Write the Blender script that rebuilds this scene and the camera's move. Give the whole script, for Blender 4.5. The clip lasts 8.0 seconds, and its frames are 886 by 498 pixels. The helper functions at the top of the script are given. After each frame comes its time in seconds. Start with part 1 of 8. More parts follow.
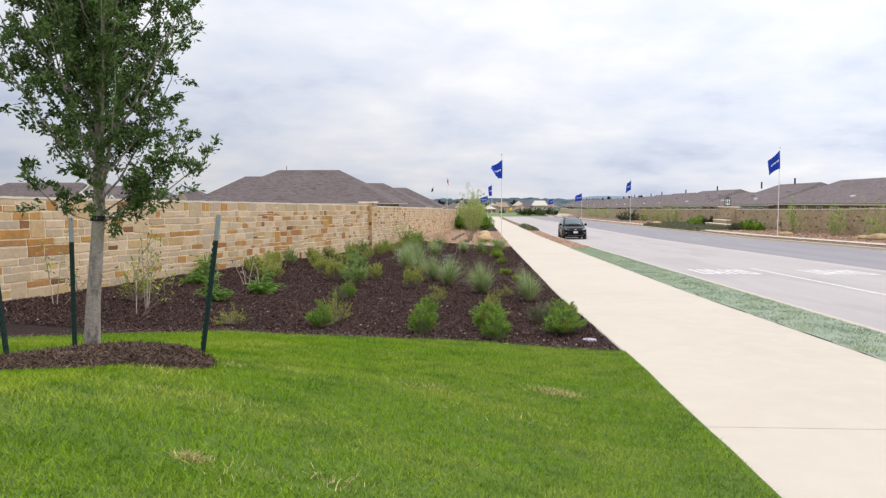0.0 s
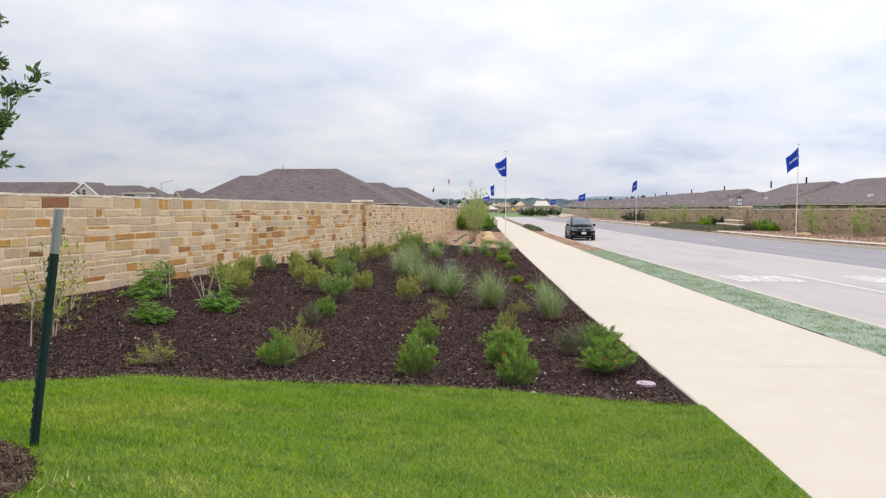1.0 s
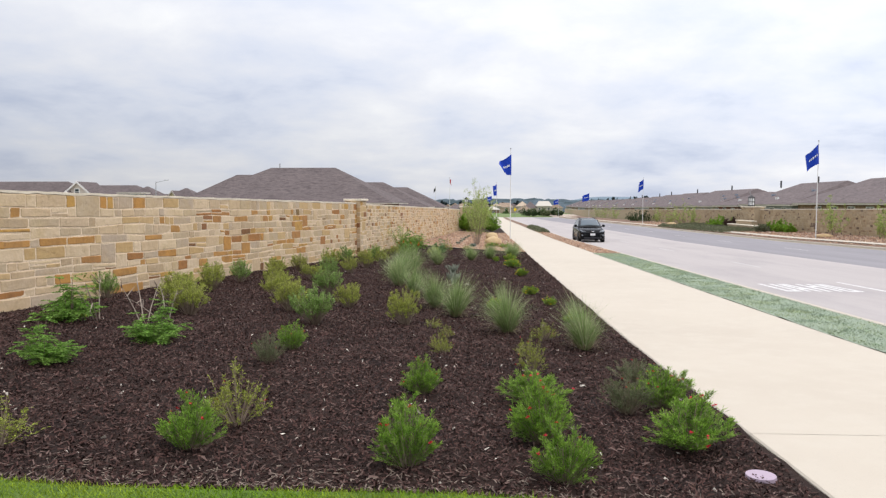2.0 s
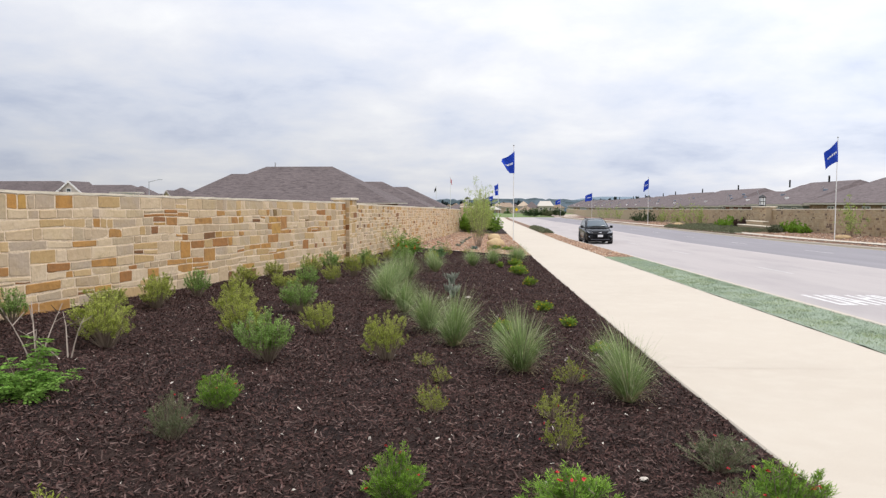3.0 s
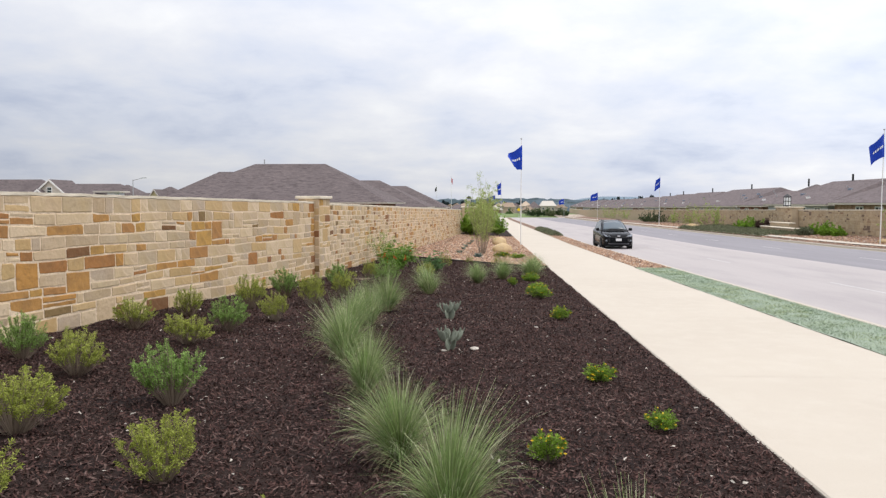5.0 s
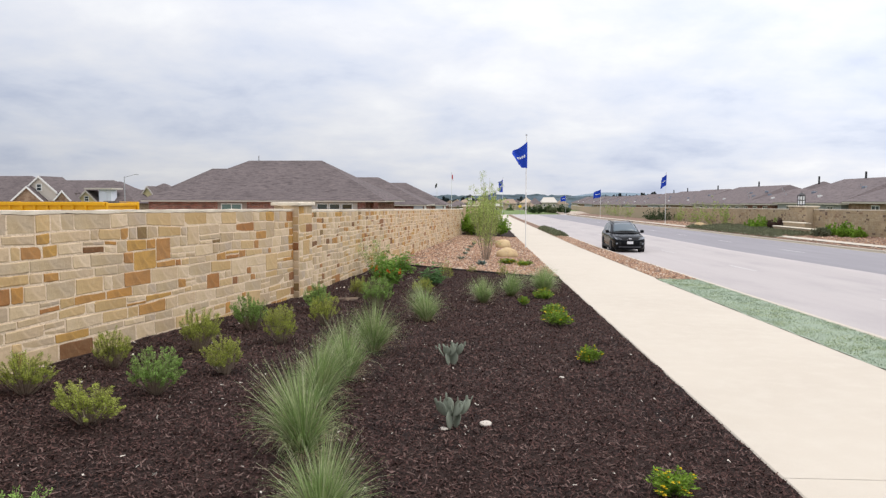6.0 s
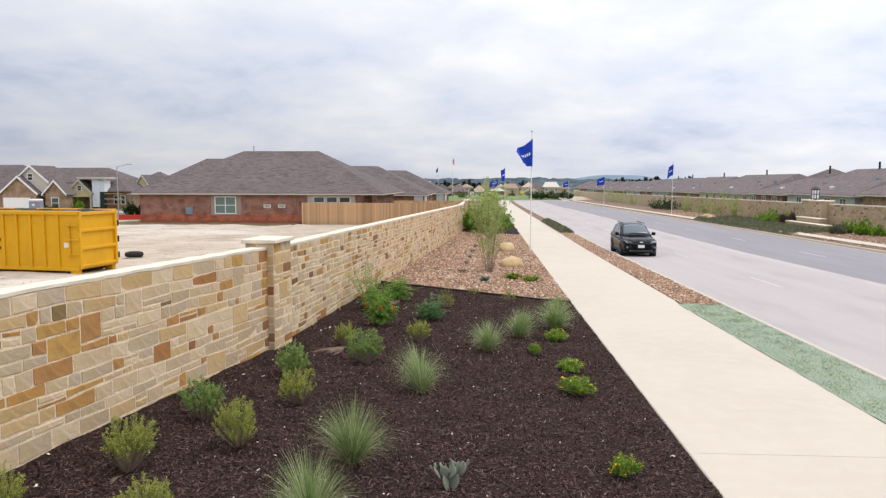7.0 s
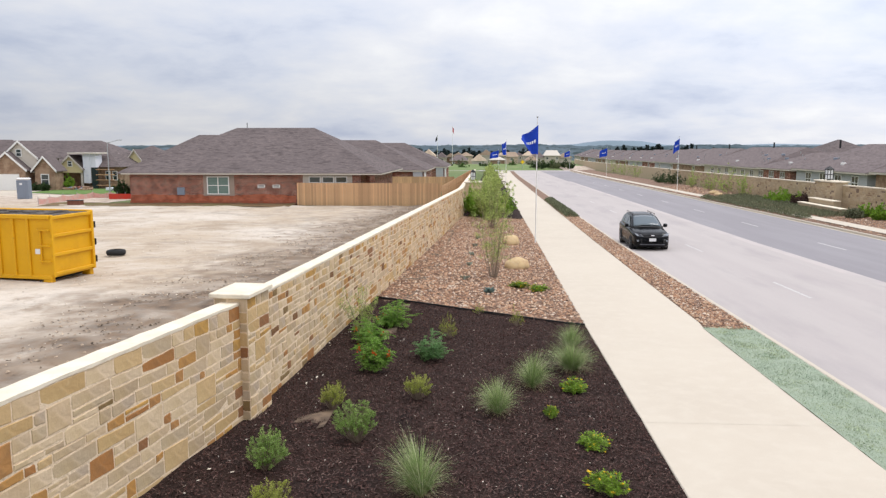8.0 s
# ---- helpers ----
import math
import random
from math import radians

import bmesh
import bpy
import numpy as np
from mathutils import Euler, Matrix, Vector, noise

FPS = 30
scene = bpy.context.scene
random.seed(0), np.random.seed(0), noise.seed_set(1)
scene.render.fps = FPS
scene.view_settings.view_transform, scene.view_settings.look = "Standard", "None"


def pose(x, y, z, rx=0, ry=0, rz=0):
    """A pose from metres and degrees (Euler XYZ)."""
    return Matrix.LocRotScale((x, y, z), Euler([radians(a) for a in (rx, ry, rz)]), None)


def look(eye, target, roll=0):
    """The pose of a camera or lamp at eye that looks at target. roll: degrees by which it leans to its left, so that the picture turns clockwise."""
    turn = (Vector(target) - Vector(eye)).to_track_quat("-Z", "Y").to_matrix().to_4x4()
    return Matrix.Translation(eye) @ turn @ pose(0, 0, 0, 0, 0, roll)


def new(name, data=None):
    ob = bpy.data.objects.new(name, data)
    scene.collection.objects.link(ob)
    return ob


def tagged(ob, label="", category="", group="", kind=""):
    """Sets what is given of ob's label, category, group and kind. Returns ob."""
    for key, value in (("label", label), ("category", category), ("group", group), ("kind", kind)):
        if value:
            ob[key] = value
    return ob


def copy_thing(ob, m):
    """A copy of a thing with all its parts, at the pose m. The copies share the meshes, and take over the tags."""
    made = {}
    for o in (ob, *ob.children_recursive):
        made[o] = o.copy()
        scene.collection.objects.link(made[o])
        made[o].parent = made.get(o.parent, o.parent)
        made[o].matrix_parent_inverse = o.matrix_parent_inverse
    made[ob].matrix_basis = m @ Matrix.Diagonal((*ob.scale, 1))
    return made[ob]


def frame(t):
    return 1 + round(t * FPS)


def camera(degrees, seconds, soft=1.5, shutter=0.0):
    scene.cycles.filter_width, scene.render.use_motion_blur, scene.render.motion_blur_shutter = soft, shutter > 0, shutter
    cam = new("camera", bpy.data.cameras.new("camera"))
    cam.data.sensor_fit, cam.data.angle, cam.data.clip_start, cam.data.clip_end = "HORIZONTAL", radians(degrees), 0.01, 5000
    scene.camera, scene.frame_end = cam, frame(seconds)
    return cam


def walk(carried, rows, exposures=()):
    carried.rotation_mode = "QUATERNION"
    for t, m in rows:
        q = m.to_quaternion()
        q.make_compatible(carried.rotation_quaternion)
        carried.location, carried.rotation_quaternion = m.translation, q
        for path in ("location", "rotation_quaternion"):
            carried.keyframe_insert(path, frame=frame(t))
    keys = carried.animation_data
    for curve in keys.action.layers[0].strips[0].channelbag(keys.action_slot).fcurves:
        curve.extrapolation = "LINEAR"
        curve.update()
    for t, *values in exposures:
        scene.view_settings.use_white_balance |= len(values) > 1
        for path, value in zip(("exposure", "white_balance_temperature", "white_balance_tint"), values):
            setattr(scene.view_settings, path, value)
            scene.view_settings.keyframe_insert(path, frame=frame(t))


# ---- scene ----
cam = camera(62.5, 8.0, 1.35)
METRES, EYE, TILT, LEAN, TURN = 25.862, 1.5, 0.0, 0.0, 1.8
PATH = [
    (0, (-0.11, -0.742, 1.939), (-0.212, 1.251, 1.812), 0.0),
    (0.5, (-0.188, 0.678, 1.899), (-0.293, 2.671, 1.773), 0.1),
    (1, (-0.263, 2.084, 1.861), (-0.368, 4.078, 1.735), 0.0),
    (1.5, (-0.359, 3.468, 1.834), (-0.466, 5.461, 1.709), 0.0),
    (3, (-0.479, 7.345, 1.798), (-0.59, 9.338, 1.673), -0.0),
    (3.5, (-0.513, 8.69, 1.8), (-0.625, 10.683, 1.674), -0.0),
    (4, (-0.565, 10.04, 1.807), (-0.677, 12.033, 1.681), 0.0),
    (4.5, (-0.606, 11.333, 1.789), (-0.719, 13.325, 1.664), -0.0),
    (6, (-0.818, 15.275, 2.055), (-0.932, 17.267, 1.918), 0.1),
    (6.5, (-0.862, 16.467, 2.53), (-0.977, 18.458, 2.374), 0.1),
    (7, (-0.907, 17.571, 3.049), (-1.024, 19.559, 2.864), 0.1),
    (7.5, (-1.021, 18.695, 3.64), (-1.136, 20.679, 3.411), 0.1),
    (8, (-1.084, 19.717, 4.252), (-1.199, 21.694, 3.975), 0.0),
]
walk(cam, [(t, look(eye, target, roll)) for t, eye, target, roll in PATH])

# ---- world, sun, exposure ----
world = bpy.data.worlds.new("overcast")
scene.world = world
world.use_nodes = True
wn, wl = world.node_tree.nodes, world.node_tree.links
wn.clear()


def wnode(kind, **values):
    n = wn.new(kind)
    for k, v in values.items():
        n.inputs[k.replace("_", " ")].default_value = v
    return n


def wmath(op, a, b=None, clamp=False):
    n = wn.new("ShaderNodeMath")
    n.operation, n.use_clamp = op, clamp
    for i, v in enumerate((a, b)):
        if v is None:
            continue
        if isinstance(v, (int, float)):
            n.inputs[i].default_value = v
        else:
            wl.new(v, n.inputs[i])
    return n.outputs[0]


SUN_EL, SUN_AZ = radians(62), radians(65)
sky = wn.new("ShaderNodeTexSky")
sky.sky_type, sky.sun_disc = "NISHITA", False
sky.sun_elevation, sky.sun_rotation = SUN_EL, SUN_AZ
sky.air_density, sky.dust_density = 1.0, 2.0
coord = wn.new("ShaderNodeTexCoord")
sep = wn.new("ShaderNodeSeparateXYZ")
wl.new(coord.outputs["Generated"], sep.inputs[0])
up = wmath("MAXIMUM", sep.outputs[2], 0.0)
# the cloud deck, seen in perspective
lift = wmath("ADD", up, 0.24)
flat = wn.new("ShaderNodeCombineXYZ")
wl.new(wmath("DIVIDE", sep.outputs[0], lift), flat.inputs[0])
wl.new(wmath("DIVIDE", sep.outputs[1], lift), flat.inputs[1])
broad = wnode("ShaderNodeTexNoise", Scale=0.62, Detail=6.0, Roughness=0.5, Distortion=0.2)
fine = wnode("ShaderNodeTexNoise", Scale=1.9, Detail=8.0, Roughness=0.58, Distortion=0.15)
wl.new(flat.outputs[0], broad.inputs["Vector"])
wl.new(flat.outputs[0], fine.inputs["Vector"])
deck = wmath("ADD", wmath("MULTIPLY", broad.outputs["Fac"], 0.55), wmath("MULTIPLY", fine.outputs["Fac"], 0.45))
ramp = wn.new("ShaderNodeValToRGB")
for i, (p, c) in enumerate(((0.36, (0.58, 0.645, 0.815)), (0.45, (0.775, 0.82, 0.94)), (0.525, (0.89, 0.907, 0.97)), (0.605, (1.02, 1.025, 1.04)))):
    e = ramp.color_ramp.elements[i] if i < 2 else ramp.color_ramp.elements.new(p)
    e.position, e.color = p, (*c, 1)
wl.new(deck, ramp.inputs[0])
# an overcast sky is brightest overhead
rise = wmath("ADD", 0.76, wmath("MULTIPLY", up, 1.48))
# and towards the side where the sun stands behind the cloud
rise = wmath("MULTIPLY", rise, wmath("ADD", 1.0, wmath("MULTIPLY", sep.outputs[0], 0.19)))
# low down the deck is thicker on the side away from the sun
low = wmath("SUBTRACT", 1.0, wmath("MULTIPLY", up, 4.0), True)
rise = wmath("MULTIPLY", rise, wmath("ADD", 1.0, wmath("MULTIPLY", low, wmath("ADD", 0.12, wmath("MULTIPLY", sep.outputs[0], 0.24)))))
lit = wn.new("ShaderNodeMix")
lit.data_type, lit.blend_type = "RGBA", "MULTIPLY"
lit.inputs["Factor"].default_value = 1.0
wl.new(ramp.outputs[0], lit.inputs["A"])
grey = wn.new("ShaderNodeCombineColor")
for i in range(3):
    wl.new(rise, grey.inputs[i])
wl.new(grey.outputs[0], lit.inputs["B"])
blue = wn.new("ShaderNodeMix")
blue.data_type, blue.blend_type = "RGBA", "MULTIPLY"
blue.inputs["Factor"].default_value = 1.0
wl.new(sky.outputs[0], blue.inputs["A"])
blue.inputs["B"].default_value = (0.10, 0.10, 0.10, 1)
both = wn.new("ShaderNodeMix")
both.data_type = "RGBA"
both.inputs["Factor"].default_value = 0.92
wl.new(blue.outputs["Result"], both.inputs["A"])
wl.new(lit.outputs["Result"], both.inputs["B"])
back = wnode("ShaderNodeBackground", Strength=1.0)
wl.new(both.outputs["Result"], back.inputs[0])
wl.new(back.outputs[0], wn.new("ShaderNodeOutputWorld").inputs[0])

sun = new("sun", bpy.data.lights.new("sun", "SUN"))
sun.data.energy, sun.data.angle, sun.data.color = 1.3, radians(22), (1.0, 0.96, 0.9)
sun.matrix_world = look((0, 0, 0), (-math.sin(SUN_AZ) * math.cos(SUN_EL), -math.cos(SUN_AZ) * math.cos(SUN_EL), -math.sin(SUN_EL)))
scene.view_settings.exposure = 0.0

# ---- lie of the land ----


def S(y):
    """Height of the paved strip at y: it falls gently away."""
    if y < 60:
        return 0.13 - 0.0165 * y
    return max(-2.66, -0.86 - 0.009 * (y - 60))


def G(x, y):
    """Height of the planted ground, which rises towards the stone wall."""
    return S(y) + 0.05 * min(7.5, max(0.0, 1 - x))


def drift(y):
    """The walk is not quite straight: it eases over towards the bed and back."""
    a = min(1.0, max(0.0, (y - 7.0) / 10.0))
    b = min(1.0, max(0.0, (y - 38.0) / 25.0))
    return 0.075 - 0.165 * a * a * (3 - 2 * a) + 0.09 * b * b * (3 - 2 * b)


# ---- mesh helpers ----


def material(name, colour, rough=0.8, metal=0.0, spots=(), bump=0.0, bump_scale=40.0, random_by=None, amount=0.25, spec=0.3, coat=0.0, relief=0.02):
    """A node material: base colour varied by noise at several scales. spots: (scale, colour, low, high, strength).
    random_by: 'object' or 'island' varies the brightness of single pieces."""
    m = bpy.data.materials.new(name)
    m.use_nodes = True
    n, l = m.node_tree.nodes, m.node_tree.links
    b = n["Principled BSDF"]
    b.inputs["Roughness"].default_value, b.inputs["Metallic"].default_value = rough, metal
    b.inputs["Specular IOR Level"].default_value = spec
    b.inputs["Coat Weight"].default_value = coat
    pos = n.new("ShaderNodeTexCoord").outputs["Object"]
    rgb = n.new("ShaderNodeRGB")
    rgb.outputs[0].default_value = (*colour, 1)
    out = rgb.outputs[0]
    for k, (scale, col, low, high, strength) in enumerate(spots):
        t = n.new("ShaderNodeTexNoise")
        t.inputs["Detail"].default_value, t.inputs["Roughness"].default_value = 6.0, 0.6
        if isinstance(scale, tuple):
            mp = n.new("ShaderNodeMapping")
            mp.inputs["Scale"].default_value = scale
            l.new(pos, mp.inputs[0])
            l.new(mp.outputs[0], t.inputs["Vector"])
            t.inputs["Scale"].default_value = 1.0
        else:
            t.inputs["Scale"].default_value = scale
            l.new(pos, t.inputs["Vector"])
        r = n.new("ShaderNodeMapRange")
        r.inputs["From Min"].default_value, r.inputs["From Max"].default_value, r.inputs["To Max"].default_value = low, high, strength
        l.new(t.outputs["Fac"], r.inputs["Value"])
        mix = n.new("ShaderNodeMix")
        mix.data_type = "RGBA"
        l.new(r.outputs[0], mix.inputs["Factor"])
        l.new(out, mix.inputs["A"])
        mix.inputs["B"].default_value = (*col, 1)
        out = mix.outputs["Result"]
    if random_by:
        src = n.new("ShaderNodeObjectInfo").outputs["Random"] if random_by == "object" else n.new("ShaderNodeNewGeometry").outputs["Random Per Island"]
        r = n.new("ShaderNodeMapRange")
        r.inputs["To Min"].default_value, r.inputs["To Max"].default_value = 1 - amount, 1 + amount
        l.new(src, r.inputs["Value"])
        hsv = n.new("ShaderNodeHueSaturation")
        l.new(r.outputs[0], hsv.inputs["Value"])
        l.new(out, hsv.inputs["Color"])
        out = hsv.outputs[0]
    l.new(out, b.inputs["Base Color"])
    if bump:
        t = n.new("ShaderNodeTexNoise")
        t.inputs["Scale"].default_value, t.inputs["Detail"].default_value = bump_scale, 8.0
        l.new(pos, t.inputs["Vector"])
        bp = n.new("ShaderNodeBump")
        bp.inputs["Strength"].default_value, bp.inputs["Distance"].default_value = bump, relief
        l.new(t.outputs["Fac"], bp.inputs["Height"])
        l.new(bp.outputs[0], b.inputs["Normal"])
    return m


def palette(name, stops, random_by="object", rough=0.85, bump=0.35, bump_scale=25.0, blotch=(0.3, 0.27, 0.22), blotch_amount=0.35, scale=9.0, fleck=(0.75, 0.7, 0.6), extra=(), relief=0.02):
    """A material whose pieces each take one of several colours, with blotches and relief."""
    m = material(name, (0.5, 0.5, 0.5), rough, bump=bump, bump_scale=bump_scale, relief=relief, spots=((scale, blotch, 0.45, 0.75, blotch_amount), (scale * 5, fleck, 0.55, 0.8, 0.3)) + extra)
    n, l = m.node_tree.nodes, m.node_tree.links
    r = n.new("ShaderNodeValToRGB")
    r.color_ramp.interpolation = "CONSTANT"
    for i, (p, c) in enumerate(stops):
        e = r.color_ramp.elements[i] if i < 2 else r.color_ramp.elements.new(p)
        e.position, e.color = p, (*c, 1)
    src = n.new("ShaderNodeObjectInfo").outputs["Random"] if random_by == "object" else n.new("ShaderNodeNewGeometry").outputs["Random Per Island"]
    l.new(src, r.inputs[0])
    first = next(k for k in n if k.bl_idname == "ShaderNodeMix")
    l.new(r.outputs[0], first.inputs["A"])
    return m


def mesh_np(name, verts, faces, mat=None, smooth=False):
    """A mesh from numpy arrays; faces is an (n, 3) or (n, 4) array."""
    me = bpy.data.meshes.new(name)
    verts, faces = np.asarray(verts, np.float32), np.asarray(faces, np.int32)
    k = faces.shape[1]
    me.vertices.add(len(verts))
    me.vertices.foreach_set("co", verts.ravel())
    me.loops.add(faces.size)
    me.loops.foreach_set("vertex_index", faces.ravel())
    me.polygons.add(len(faces))
    me.polygons.foreach_set("loop_start", np.arange(0, faces.size, k, dtype=np.int32))
    me.polygons.foreach_set("use_smooth", np.full(len(faces), smooth))
    me.update(calc_edges=True)
    if mat:
        me.materials.append(mat)
    return me


def part(name, bm, mat, parent, label=""):
    """Links a bmesh (or a mesh) as one mesh object under a thing or a part."""
    if isinstance(bm, bmesh.types.BMesh):
        me = bpy.data.meshes.new(name)
        bm.to_mesh(me)
        bm.free()
    else:
        me = bm
    if mat and not me.materials:
        me.materials.append(mat)
    ob = new(name, me)
    ob.parent = parent
    if label:
        tagged(ob, label)
    if name in ("bloom", "stem_base", "spray", "new_growth"):
        tagged(ob, kind="stuff")
    return ob


def thing(name, label, category, group="", kind="", at=None):
    ob = new(name)
    ob.empty_display_size = 0.2
    if at is not None:
        ob.matrix_basis = at
    return tagged(ob, label, category, group, kind)


def box(bm, x0, y0, z0, x1, y1, z1, bevel=0.0):
    """Adds an axis-aligned block with softened edges."""
    made = bmesh.ops.create_cube(bm, size=1, matrix=Matrix.LocRotScale(((x0 + x1) / 2, (y0 + y1) / 2, (z0 + z1) / 2), None, (abs(x1 - x0), abs(y1 - y0), abs(z1 - z0))))
    if bevel:
        edges = list({e for v in made["verts"] for e in v.link_edges})
        bmesh.ops.bevel(bm, geom=edges, offset=bevel, segments=1, affect="EDGES")
    return bm


def boxed(*a, bevel=0.0):
    return box(bmesh.new(), *a, bevel=bevel)


def tube(bm, a, b, r0, r1=None, n=8, caps=True):
    """Adds a tapered rod from a to b."""
    a, b = Vector(a), Vector(b)
    q = (b - a).to_track_quat("Z", "Y").to_matrix().to_4x4()
    bmesh.ops.create_cone(bm, cap_ends=caps, segments=n, radius1=r0, radius2=r0 if r1 is None else r1, depth=(b - a).length, matrix=Matrix.Translation((a + b) / 2) @ q)
    return bm


def sheet(name, xs, ys, height, mat, label, category="", kind="structure", keep=None, smooth=True):
    """A surface over a grid of plan lines, at height(x, y)."""
    xs, ys = list(xs), list(ys)
    v = [(x, y, height(x, y)) for y in ys for x in xs]
    w = len(xs)
    f = [(j * w + i, j * w + i + 1, j * w + i + w + 1, j * w + i + w) for j in range(len(ys) - 1) for i in range(w - 1)
         if keep is None or keep((xs[i] + xs[i + 1]) / 2, (ys[j] + ys[j + 1]) / 2)]
    ob = new(name, mesh_np(name, v, f, mat, smooth))
    return tagged(ob, label, category or name, kind=kind)


def ease(a, b, n):
    return list(np.linspace(a, b, n))


# ---- materials ----
M_LAWN = material("lawn soil", (0.088, 0.150, 0.018), 0.95, spots=((1.3, (0.105, 0.155, 0.030), 0.45, 0.65, 0.8), (14, (0.045, 0.085, 0.014), 0.45, 0.7, 0.7), (60, (0.14, 0.16, 0.05), 0.55, 0.75, 0.4)), bump=0.6, bump_scale=60)
M_BLADE = material("grass blade", (0.185, 0.305, 0.012), 0.75, spots=(((0.6, 1.8, 1), (0.31, 0.365, 0.045), 0.44, 0.64, 0.9), ((1.6, 3.6, 1), (0.095, 0.195, 0.012), 0.50, 0.64, 0.8), (1.7, (0.46, 0.44, 0.14), 0.64, 0.76, 0.8)), random_by="island", amount=0.22, spec=0.08)
M_MULCH = material("bark mulch", (0.027, 0.0155, 0.0125), 0.95, spec=0.15, spots=((6, (0.036, 0.021, 0.016), 0.45, 0.7, 0.8), (55, (0.07, 0.05, 0.042), 0.55, 0.72, 0.7), (1.2, (0.016, 0.011, 0.01), 0.5, 0.65, 0.7)), bump=1.0, bump_scale=45)
M_CHIP = material("mulch chip", (0.058, 0.031, 0.0262), 0.92, spec=0.15, random_by="island", amount=0.9, spots=((9, (0.085, 0.050, 0.038), 0.54, 0.74, 0.7),))
M_LIGHTCHIP = material("weathered chip", (0.112, 0.073, 0.062), 0.92, spec=0.15, random_by="island", amount=0.6)
M_LITTER = material("dry litter", (0.20, 0.155, 0.125), 0.92, spec=0.15, random_by="island", amount=0.5)
M_STRAW = material("straw blade", (0.46, 0.40, 0.17), 0.8, random_by="island", amount=0.35)
M_PALECHIP = material("bleached chip", (0.45, 0.40, 0.34), 0.9, random_by="island", amount=0.4)
M_CRUMB = material("mortar crumb", (0.60, 0.53, 0.44), 0.9, random_by="island", amount=0.35)
M_TREEMULCH = material("shredded mulch", (0.10, 0.064, 0.046), 0.95, random_by="island", amount=0.75, spots=((7, (0.20, 0.14, 0.10), 0.5, 0.7, 0.7),))
M_GRAVEL = material("gravel bed", (0.17, 0.10, 0.066), 0.95, spots=((14, (0.33, 0.22, 0.16), 0.45, 0.65, 0.8), (40, (0.10, 0.06, 0.045), 0.5, 0.7, 0.8)), bump=1.0, bump_scale=22)
M_PEBBLE = palette("river gravel", ((0.0, (0.34, 0.185, 0.11)), (0.25, (0.45, 0.265, 0.16)), (0.46, (0.17, 0.09, 0.06)), (0.64, (0.52, 0.36, 0.24)), (0.80, (0.25, 0.165, 0.12)), (0.92, (0.62, 0.50, 0.39))), "island", bump=0.2, fleck=(0.45, 0.33, 0.24))
M_WALK = material("concrete walk", (0.525, 0.46, 0.375), 0.85, spots=((0.35, (0.49, 0.425, 0.345), 0.4, 0.65, 0.8), (3, (0.55, 0.49, 0.405), 0.45, 0.7, 0.6), (90, (0.40, 0.355, 0.295), 0.55, 0.75, 0.5)), bump=0.25, bump_scale=160)
M_KERB = material("kerb concrete", (0.50, 0.435, 0.35), 0.85, spots=((2, (0.44, 0.40, 0.34), 0.45, 0.7, 0.7), (50, (0.58, 0.53, 0.46), 0.5, 0.75, 0.5)), bump=0.3, bump_scale=90)
M_ROAD = material("worn pale asphalt", (0.395, 0.352, 0.336), 0.85, spots=(((0.9, 0.05, 1), (0.42, 0.378, 0.358), 0.42, 0.62, 0.8), ((0.5, 0.12, 1), (0.31, 0.28, 0.275), 0.5, 0.68, 0.6), (70, (0.27, 0.25, 0.25), 0.55, 0.75, 0.5)), bump=0.25, bump_scale=120)
M_ROADDARK = material("dark asphalt", (0.235, 0.218, 0.228), 0.85, spots=(((0.8, 0.06, 1), (0.27, 0.252, 0.262), 0.42, 0.62, 0.8), (60, (0.17, 0.16, 0.17), 0.55, 0.75, 0.5)), bump=0.25, bump_scale=120)
M_PAINT = material("road paint", (0.52, 0.50, 0.48), 0.8, spots=((12, (0.38, 0.36, 0.35), 0.45, 0.62, 0.9),))
M_STRIP = material("green hydroseed", (0.285, 0.335, 0.25), 0.95, spots=((2.5, (0.32, 0.36, 0.275), 0.42, 0.66, 0.8), (6, (0.22, 0.27, 0.19), 0.5, 0.7, 0.6), (18, (0.20, 0.25, 0.18), 0.5, 0.7, 0.6)), bump=1.0, bump_scale=35)
M_STRIPBLADE = material("seeded blade", (0.325, 0.385, 0.285), 0.8, random_by="island", amount=0.3, spots=((1.5, (0.36, 0.41, 0.23), 0.42, 0.6, 0.9), (5, (0.22, 0.31, 0.19), 0.5, 0.65, 0.7)))
M_LOT = material("caliche building lot", (0.43, 0.345, 0.255), 0.95, spots=((0.09, (0.57, 0.505, 0.43), 0.43, 0.60, 0.9), (0.2, (0.30, 0.228, 0.158), 0.52, 0.66, 0.75), (0.34, (0.285, 0.243, 0.2), 0.54, 0.68, 0.7), ((0.6, 1.3, 1), (0.54, 0.47, 0.395), 0.52, 0.66, 0.6), (1.1, (0.29, 0.215, 0.15), 0.55, 0.68, 0.6), (5, (0.45, 0.38, 0.305), 0.5, 0.66, 0.5), (16, (0.24, 0.185, 0.14), 0.57, 0.72, 0.5)), bump=0.7, bump_scale=5)
